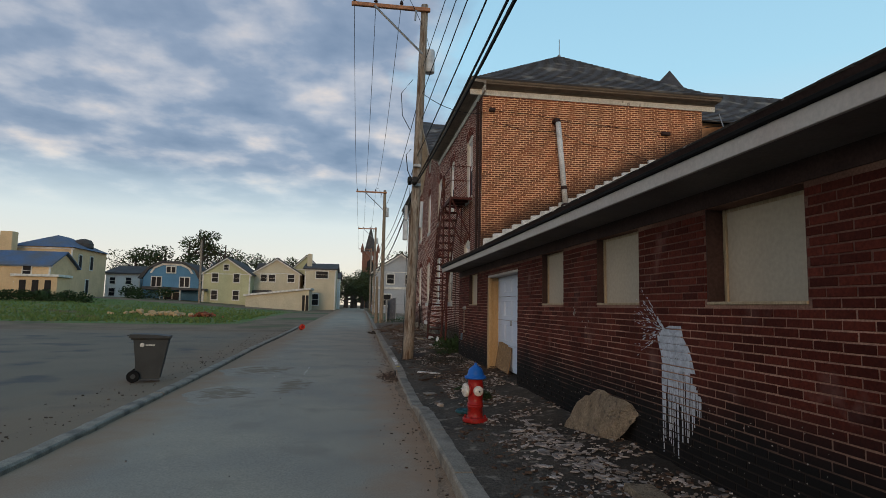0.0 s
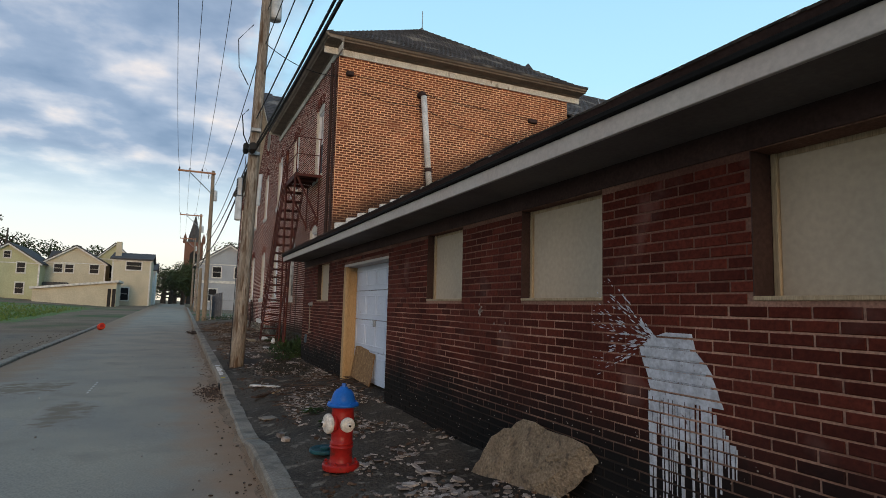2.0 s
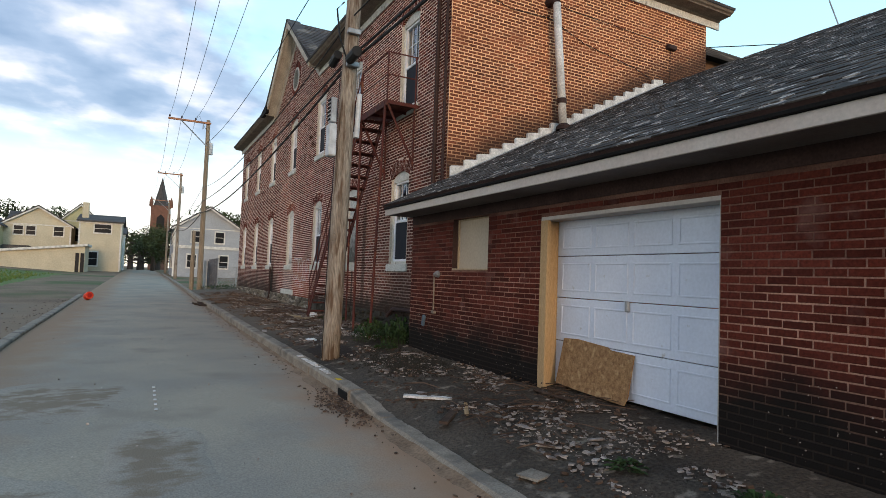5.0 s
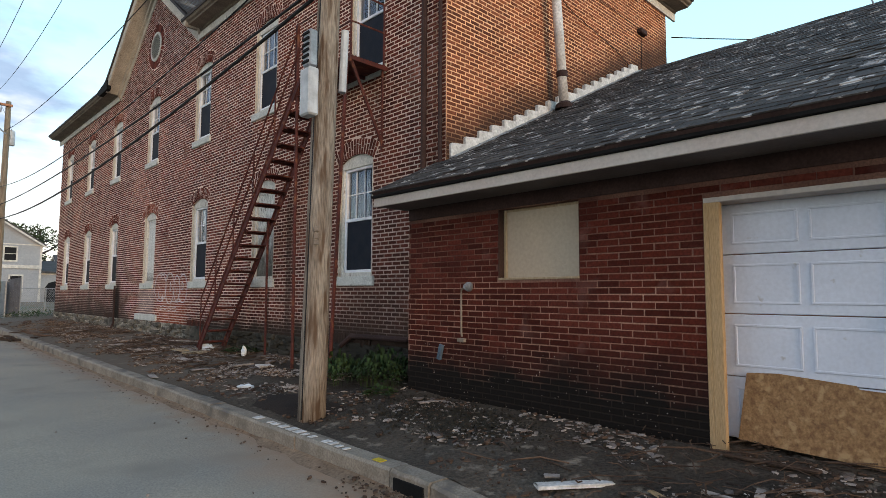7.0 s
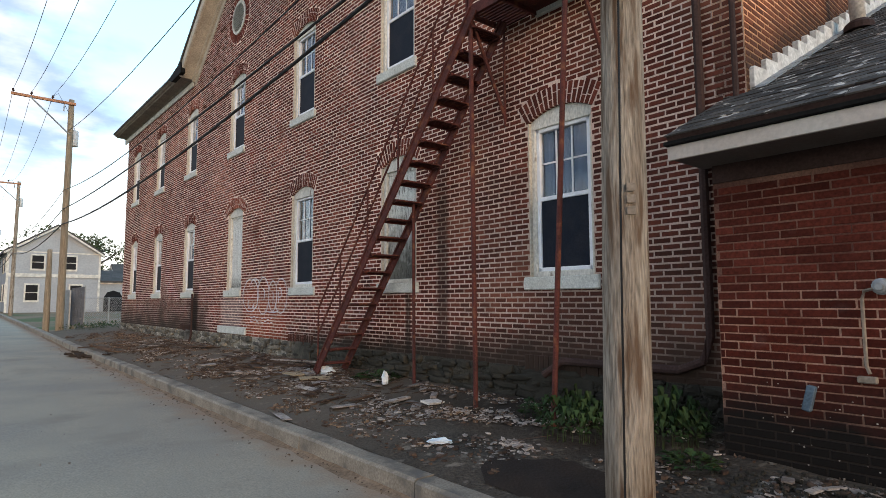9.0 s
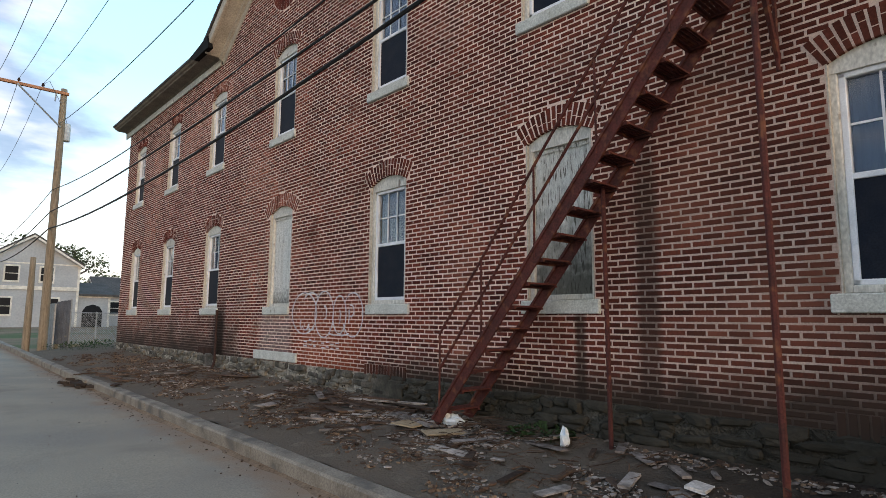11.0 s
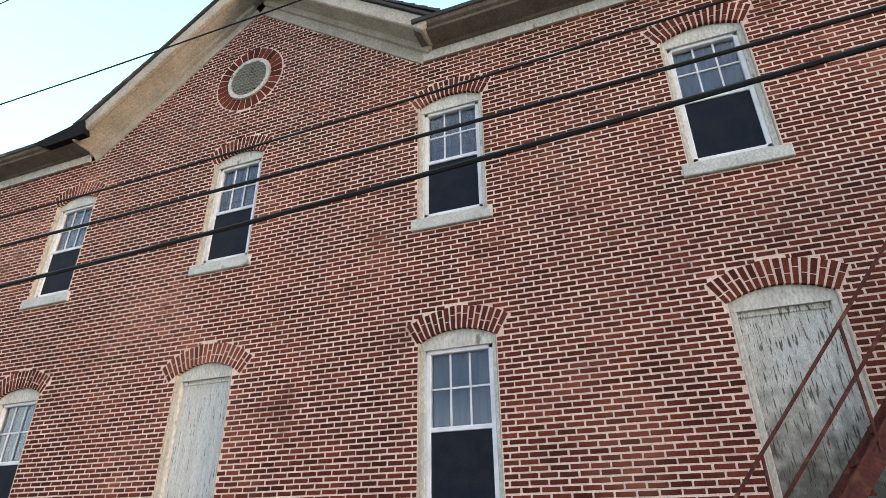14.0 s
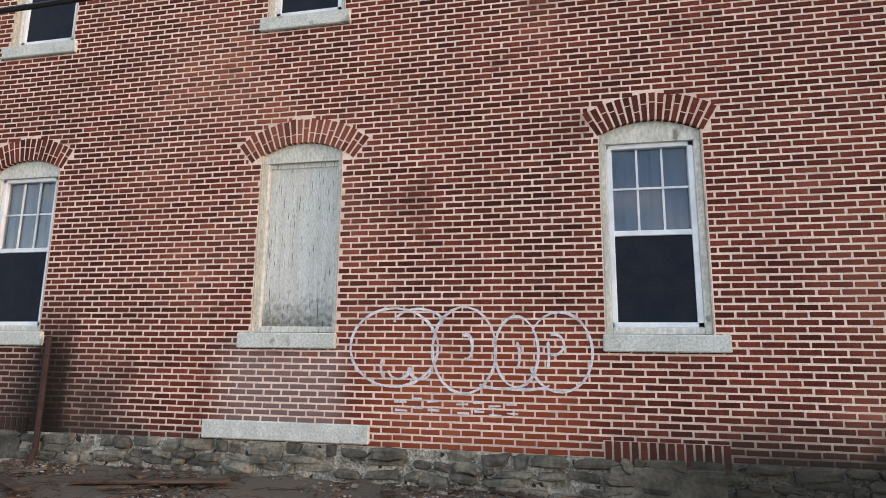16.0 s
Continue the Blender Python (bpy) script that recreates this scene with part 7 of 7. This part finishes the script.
for i in range(13):
    x = -51 + i * 1.55
    rnd_ = random.Random(200 + i)
    b_ = thing("bush", "dense green bush along the lot edge", "bush", (x, 73.5 + rnd_.uniform(-1, 1), ground_z(x, 73.5)), group="bushes along the lot")
    g = Geo()
    for k in range(5):
        leaves(g, rnd_.uniform(-1, 1), rnd_.uniform(-0.8, 0.8), rnd_.uniform(0.3, 0.9), 0.9, 0.9, 0.55, 90, 0.16, rnd_)
    tagged(part("foliage", g, LEAF, b_, fix=False), kind="stuff")
for x, y in ((-33.5, 92), (-29.5, 93), (-31.5, 90)):
    rnd_ = random.Random(int(-x * 10))
    b_ = thing("bush", "rounded green bush before the blue house", "bush", (x, y, ground_z(x, y)))
    g = Geo()
    for k in range(5):
        leaves(g, rnd_.uniform(-1, 1), rnd_.uniform(-0.8, 0.8), rnd_.uniform(0.4, 1.6), 1.2, 1.0, 0.8, 90, 0.18, rnd_)
    tagged(part("foliage", g, LEAF, b_, fix=False), kind="stuff")
for cx_, cy_, m in ((-17.0, 55, 26), (-13.5, 54, 26), (-20, 57, 12)):
    rp = Geo()
    for i in range(m):
        x, y = cx_ + rnd.gauss(0, 0.9), cy_ + rnd.gauss(0, 0.6)
        s = rnd.uniform(0.1, 0.32)
        rp.box(-s, s, -s * 0.7, s * 0.7, -s * 0.5, s * 0.5, s * 0.15, pose(x, y, ground_z(x, y) + s * 0.4 + max(0, 0.3 - abs(x - cx_) * 0.2), rnd.uniform(-30, 30), rnd.uniform(-30, 30), rnd.uniform(0, 90)))
    pile = part("rubble_pile", rp, LUMBER if cx_ < -14 else BRICK_SIDE, None, "pile of broken brick and board in grass")
    tagged(pile, category="rubble", kind="stuff")

# weeds by the walls
for cx_, cy_, n, rr, hh, lab in ((3.1, 18.3, 420, 0.42, 0.42, "broad green weeds by the garage corner"), (2.8, 19.0, 300, 0.4, 0.36, "green weeds among rubble below the wall"), (3.2, 19.6, 170, 0.4, 0.2, "green weeds below the brick wall"), (3.2, 23.2, 140, 0.35, 0.14, "low green weeds below the stair"), (2.05, 9.9, 260, 0.18, 0.15, "small green weed in the sidewalk"), (2.0, 11.05, 60, 0.12, 0.08, "tiny green weed in the sidewalk"), (2.6, 17.75, 90, 0.2, 0.12, "small weed at the wall foot"), (3.0, 43.6, 200, 0.9, 0.3, "tall grass by the far corner"), (2.4, 45, 200, 0.9, 0.25, "tall grass by the far corner")):
    rnd_ = random.Random(int(cx_ * 100 + cy_ * 10))
    w = thing("weed_clump", lab, "weeds", (cx_, cy_, walk_z(cx_, cy_)))
    g = Geo()
    for i in range(n):
        a, r = rnd_.uniform(0, 6.28), rr * math.sqrt(rnd_.random())
        x, y, hgt = r * math.cos(a), r * math.sin(a), hh * rnd_.uniform(0.3, 1.2) * (1.2 - r / rr * 0.6)
        b2 = a + rnd_.uniform(-1, 1)
        dxl, dyl = math.cos(b2), math.sin(b2)
        l, wd = rnd_.uniform(0.05, 0.12), rnd_.uniform(0.012, 0.032)
        p0, p1, p2 = Vector((x, y, hgt * 0.7)), Vector((x + dxl * l * 0.5, y + dyl * l * 0.5, hgt)), Vector((x + dxl * l, y + dyl * l, hgt * 0.8))
        nn = Vector((-dyl, dxl, 0)) * wd
        g.raw([p0, p1 - nn, p2, p1 + nn], [(0, 1, 2, 3)])
        if i % 4 == 0:
            g.raw([(x - 0.004, y, -0.02), (x + 0.004, y, -0.02), (x, y, hgt * 0.75)], [(0, 1, 2)])
    tagged(part("foliage", g, LEAF, w, fix=False), kind="stuff")

# ---------------------------------------------------------------- litter, chips and twigs


def chips(name, label, n, pick, material, smin, smax, seed, lift=0.012, flatness=0.35, surf=walk_z):
    rnd_ = random.Random(seed)
    g = Geo()
    for _ in range(n):
        x, y = pick(rnd_)
        s = smin + (smax - smin) * rnd_.random() ** 2.5
        k = 5
        t = s * flatness * rnd_.uniform(0.15, 0.6) + 0.003
        m = pose(x, y, surf(x, y) + lift + t * 0.3, rnd_.uniform(-14, 14), rnd_.uniform(-14, 14), rnd_.uniform(0, 360))
        out = [(s * rnd_.uniform(0.55, 1.1) * math.cos(6.283 * i / k), s * rnd_.uniform(0.35, 0.8) * math.sin(6.283 * i / k)) for i in range(k)]
        v = [m @ Vector((a, b, -t)) for a, b in out] + [m @ Vector((a * 0.9, b * 0.9, t)) for a, b in out]
        g.raw(v, [(i, (i + 1) % k, (i + 1) % k + k, i + k) for i in range(k)] + [tuple(range(k, 2 * k))])
    ob = part(name, g, material, None, label, fix=False)
    return tagged(ob, category="litter", kind="stuff")


def band(x0, x1, y0, y1, cl=0.5):
    def f(r):
        while True:
            x, y = r.uniform(x0, x1), r.uniform(y0, y1)
            if noise.noise(Vector((x * 1.6, y * 1.1, 4.2))) * 0.8 + 0.35 * noise.noise(Vector((x * 5, y * 4, 1.7))) + 0.42 > r.random() * cl + 0.34:
                return x, y
    return f


chips("plaster_chips", "pale plaster and wood chips over the sidewalk", 3000, band(1.7, 3.0, 3.0, 17.2, 0.12), DEBRIS, 0.004, 0.060, 1, 0.010, 0.12)
chips("plaster_chips", "broken pale concrete flakes beside the leaning slab", 420, lambda r: (2.25 + r.gauss(0, 0.16), 6.2 + r.gauss(0, 0.9)), DEBRIS, 0.008, 0.105, 21, 0.012, 0.10)
chips("leaf_litter", "brown leaf litter heaped before the kerb drain", 420, lambda r: (0.80 + r.gauss(0, 0.13), 14.9 + r.gauss(0, 0.5)), DEBRIS_D, 0.010, 0.04, 22, 0.012, 0.3, lambda x, y: road_z(y))
chips("plaster_chips", "pale chips strewn over the dirt strip", 3600, band(1.5, 3.5, 17.5, 36, 0.3), DEBRIS, 0.006, 0.055, 2, 0.010, 0.12)
chips("dark_rubble", "dark rubble and leaf litter over the sidewalk", 6500, band(1.3, 3.5, 2.0, 42, 0.25), DEBRIS_D, 0.008, 0.055, 3)
chips("gravel_patch", "dark gravel heap before the garage corner", 2200, lambda r: (2.35 + r.gauss(0, 0.28), 16.2 + r.gauss(0, 0.55)), STONE, 0.008, 0.028, 4, 0.015, 0.8)
chips("road_grit", "leaf litter and grit along the kerb", 650, lambda r: (KX0 - abs(r.gauss(0, 0.22)) - 0.01, r.uniform(-1, 40)), DEBRIS_D, 0.004, 0.028, 5, 0.004, 0.2, lambda x, y: road_z(y) - 0.005)
chips("road_grit", "small pale stones on the alley surface", 260, lambda r: (r.uniform(LX1 + 0.1, KX0), r.uniform(2, 40)), DEBRIS, 0.005, 0.018, 6, 0.012, 0.8, lambda x, y: road_z(y) + 0.03 * (1 - ((x + 1.4) / 2.45) ** 2) - 0.02)
chips("lot_litter", "small litter along the low kerb", 350, lambda r: (LX0 - abs(r.gauss(0, 0.5)), r.uniform(6, 38)), DEBRIS_D, 0.008, 0.04, 7, 0.04, 0.5, ground_z)
chips("wood_slivers", "pale wood slivers and bark strewn below the wall", 1500, band(2.0, 3.4, 19.0, 26.5, 0.2), DEBRIS, 0.010, 0.07, 41, 0.016, 0.10)
chips("earth_clods", "brown earth clods over the dirt strip", 2600, band(1.4, 3.4, 20, 40, 0.3), GUTTER, 0.008, 0.045, 42, 0.006, 0.5)
tw = Geo()
rnd = random.Random(12)
for i in range(800):
    x, y = rnd.uniform(1.6, 3.4), rnd.choice((rnd.gauss(26.2, 1.3), rnd.gauss(32.6, 1.5), rnd.gauss(23.5, 1.2), rnd.gauss(13.2, 0.7)))
    a, l = rnd.uniform(0, 6.28), rnd.uniform(0.08, 0.5)
    z = walk_z(x, y) + rnd.uniform(0.01, 0.07)
    tw.tube([(x, y, z), (x + l * 0.5 * math.cos(a), y + l * 0.5 * math.sin(a), z + rnd.uniform(0, 0.04)), (x + l * math.cos(a + 0.15), y + l * math.sin(a + 0.15), z + rnd.uniform(-0.03, 0.05))], rnd.uniform(0.002, 0.007), 4, cap=False)
tagged(part("twigs", tw, DEBRIS_D, None, "scattered twigs and splinters below the wall", fix=False), category="twigs", kind="stuff")

# painted marks on the kerb and road
km = thing("kerb_lettering", "row of worn white painted bars on the kerb", "painted marks")
rnd = random.Random(31)
y = 16.25
while y < 18.15:
    w = rnd.uniform(0.05, 0.12)
    h = rnd.uniform(0.07, 0.12)
    if rnd.random() < 0.85:
        x = KX0 + 0.05
        part("bar", Geo().box(x, x + h, y, y + w, road_z(y) + kerb_h(y) + 0.001, road_z(y) + kerb_h(y) + 0.010, 0.002), FLASH, km)
    y += w + rnd.uniform(0.03, 0.08)
YPAINT = mat("yellow_paint", (0.55, 0.40, 0.04), 0.7)
part("yellow_dab", Geo().box(KX0 + 0.05, KX0 + 0.13, 15.7, 15.82, road_z(15.7) + kerb_h(15.7) + 0.001, road_z(15.7) + kerb_h(15.7) + 0.010, 0.002), YPAINT, km, "small yellow painted dab")
rm = thing("road_marks", "dashed white utility marks sprayed on the asphalt", "painted marks")
for i in range(6):
    y = 15.2 + i * 0.28
    z = road_z(y) + 0.03 * (1 - ((-1.33 + 1.4) / 2.45) ** 2) - 0.02
    part("dash", Geo().box(-1.345, -1.31, y, y + 0.07, z + 0.006, z + 0.014, 0.002), FLASH, rm)
dr = thing("kerb_drain", "black block standing in for the shaded kerb drain slot", "drain")
# no hole is cut: a black block paints the slot's shaded inside
part("slot", Geo().box(KX0 - 0.016, KX0 + 0.02, 15.06, 15.44, road_z(15) - 0.02, road_z(15) + 0.115, 0.004), BLACK, dr)

# more broken boards and scraps in the dirt below the wall
rnd = random.Random(91)
for i in range(80):
    y = rnd.choice((rnd.uniform(20.5, 29.5), rnd.uniform(29, 36), rnd.uniform(21, 27)))
    x = rnd.uniform(1.9, 3.35)
    l, w = rnd.uniform(0.12, 0.6), rnd.uniform(0.04, 0.14)
    pale = rnd.random() < 0.45
    board("scrap_board" if pale else "dark_board", "small pale scrap of board in the dirt" if pale else "small dark splintered board in the dirt", "scrap", x, y, l, w, rnd.uniform(0.012, 0.03), rnd.uniform(0, 180), DEBRIS if pale else DEBRIS_D, 0.005, rnd.uniform(-6, 6))
for i in range(12):
    y, x = rnd.uniform(10.5, 17.2), rnd.uniform(1.6, 2.8)
    board("scrap_board", "small pale scrap lying on the sidewalk", "scrap", x, y, rnd.uniform(0.08, 0.3), rnd.uniform(0.04, 0.1), 0.015, rnd.uniform(0, 180), DEBRIS, 0.004, rnd.uniform(-5, 5))
for i in range(16):
    y, x = rnd.uniform(24.9, 28.4), rnd.uniform(2.55, 3.3)
    grey = rnd.random() < 0.45
    board("grey_plank" if grey else "brown_plank", "long grey weathered plank heaped below the wall" if grey else "long dark plank heaped below the wall", "plank", x, y, rnd.uniform(0.6, 1.5), rnd.uniform(0.05, 0.13), rnd.uniform(0.018, 0.035), 90 + rnd.uniform(-28, 28), DEBRIS if grey else DEBRIS_D, rnd.uniform(0.005, 0.05), rnd.uniform(-4, 4))
SOIL = mat("damp_soil", (0.035, 0.024, 0.018), 0.95, second=(0.024, 0.017, 0.013), scale=3, fine=40, bump=0.5)
v = [(1.62, 18.35, walk_z(1.62, 18.35) + 0.035)]
n = 22
for ring in (0.5, 1.0):
    for i in range(n):
        a = 6.2832 * i / n
        r = ring * (1 + 0.25 * noise.noise(Vector((math.cos(a) * 2, math.sin(a) * 2, 3))))
        x, y = 1.72 + 0.42 * r * math.cos(a), 18.35 + 0.85 * r * math.sin(a)
        v.append((x, y, walk_z(x, y) + (0.036 if ring < 1 else 0.0)))
f = [(0, 1 + i, 1 + (i + 1) % n) for i in range(n)] + [(1 + i, 1 + n + i, 1 + n + (i + 1) % n, 1 + (i + 1) % n) for i in range(n)]
tagged(new("damp_soil", mesh_of("damp_soil", v, f, SOIL, True)), "dark damp soil beside the pole foot", "soil", "", "structure")
cup = thing("white_cup", "small white paper cup standing on the iron landing", "cup", (3.05, 20.3, 5.505))
part("body", Geo().lathe([(0.035, 0), (0.045, 0.11), (0.04, 0.11), (0.03, 0.01)], n=14), FLASH, cup)
rod = thing("roof_rod", "thin bent metal rod standing on the garage roof", "rod")
part("rod", Geo().tube([(9.0, 13.2, roof_z(9.0) - 0.05), (8.95, 13.35, roof_z(9.0) + 0.5)], 0.012, 6), STEEL, rod)

# ---------------------------------------------------------------- gate panel, bare pole and fallen bricks
SLATEPAINT = mat("slate_blue_panel", (0.115, 0.125, 0.15), 0.75, second=(0.085, 0.092, 0.11), scale=3, fine=30, third=(0.2, 0.19, 0.18), third_scale=6, third_cut=(0.62, 0.7))
pz = walk_z(2.6, 45.9)
gp = thing("gate_panel", "dark slate-grey wooden gate panel standing in the dirt", "gate")
for i in range(5):
    x = 2.30 + i * 0.132
    h = 1.86 + 0.11 * (i / 4) - 0.10 * (i == 0)
    part("slat", Geo().box(x, x + 0.128, 48.96, 49.0, 0.40, 0.52 + h, 0.008), SLATEPAINT, gp)
for z in (0.95, 1.95):
    part("ledge", Geo().box(2.30, 2.96, 49.0, 49.04, z, z + 0.1, 0.006), SLATEPAINT, gp)
part("post", Geo().tube([(2.99, 49.0, 0.3), (2.99, 49.0, 2.55)], 0.035, 8), STEEL, gp, "thin steel post")
for x, y in ((2.42, 48.5), (3.1, 48.3), (2.15, 48.9)):
    b_ = thing("concrete_block", "pale concrete block in the dirt by the gate panel", "block", (x, y, 0.50), rz=x * 60)
    part("block", Geo().box(-0.16, 0.16, -0.09, 0.09, -0.16, 0.10, 0.015), KERB, b_)
bp = thing("bare_pole", "thin bare wooden pole standing before the houses", "pole", (-23.9, 92, 0.9))
part("shaft", Geo().tube([(0, 0, -0.3), (-0.05, 0, 5), (-0.17, 0, 10.3)], 0.19, 10, 0.14), POLE, bp)
for k in range(3):
    part("pole_step", Geo().tube([(-0.35, 0, 8.4 + k * 0.5), (0.15, 0, 8.4 + k * 0.5)], 0.02, 5), STEEL, bp)
rnd = random.Random(77)
brickm = mesh_of("fallen_brick", *(lambda g: (g.v, g.f))(Geo().box(-0.1, 0.1, -0.048, 0.048, -0.03, 0.03, 0.006)), BRICK)
for i in range(26):
    x, y = 0.88 + rnd.gauss(0, 0.16), 35.2 + rnd.gauss(0, 0.42)
    x = min(x, 0.99)
    b_ = new("fallen_brick", brickm)
    b_.matrix_world = pose(x, y, road_z(y) + 0.03 + rnd.uniform(0, 0.04), rnd.uniform(-14, 14), rnd.uniform(-14, 14), rnd.uniform(0, 180))
    tagged(b_, "broken red brick fallen in the gutter", "brick", "fallen bricks in the gutter")
for i in range(14):
    x, y = 1.75 + rnd.gauss(0, 0.25), 34.6 + rnd.gauss(0, 0.8)
    board("dark_board", "dark charred board lying behind the kerb", "scrap", x, y, rnd.uniform(0.2, 0.6), rnd.uniform(0.05, 0.14), 0.03, rnd.uniform(0, 180), DEBRIS_D, 0.01, rnd.uniform(-6, 6))
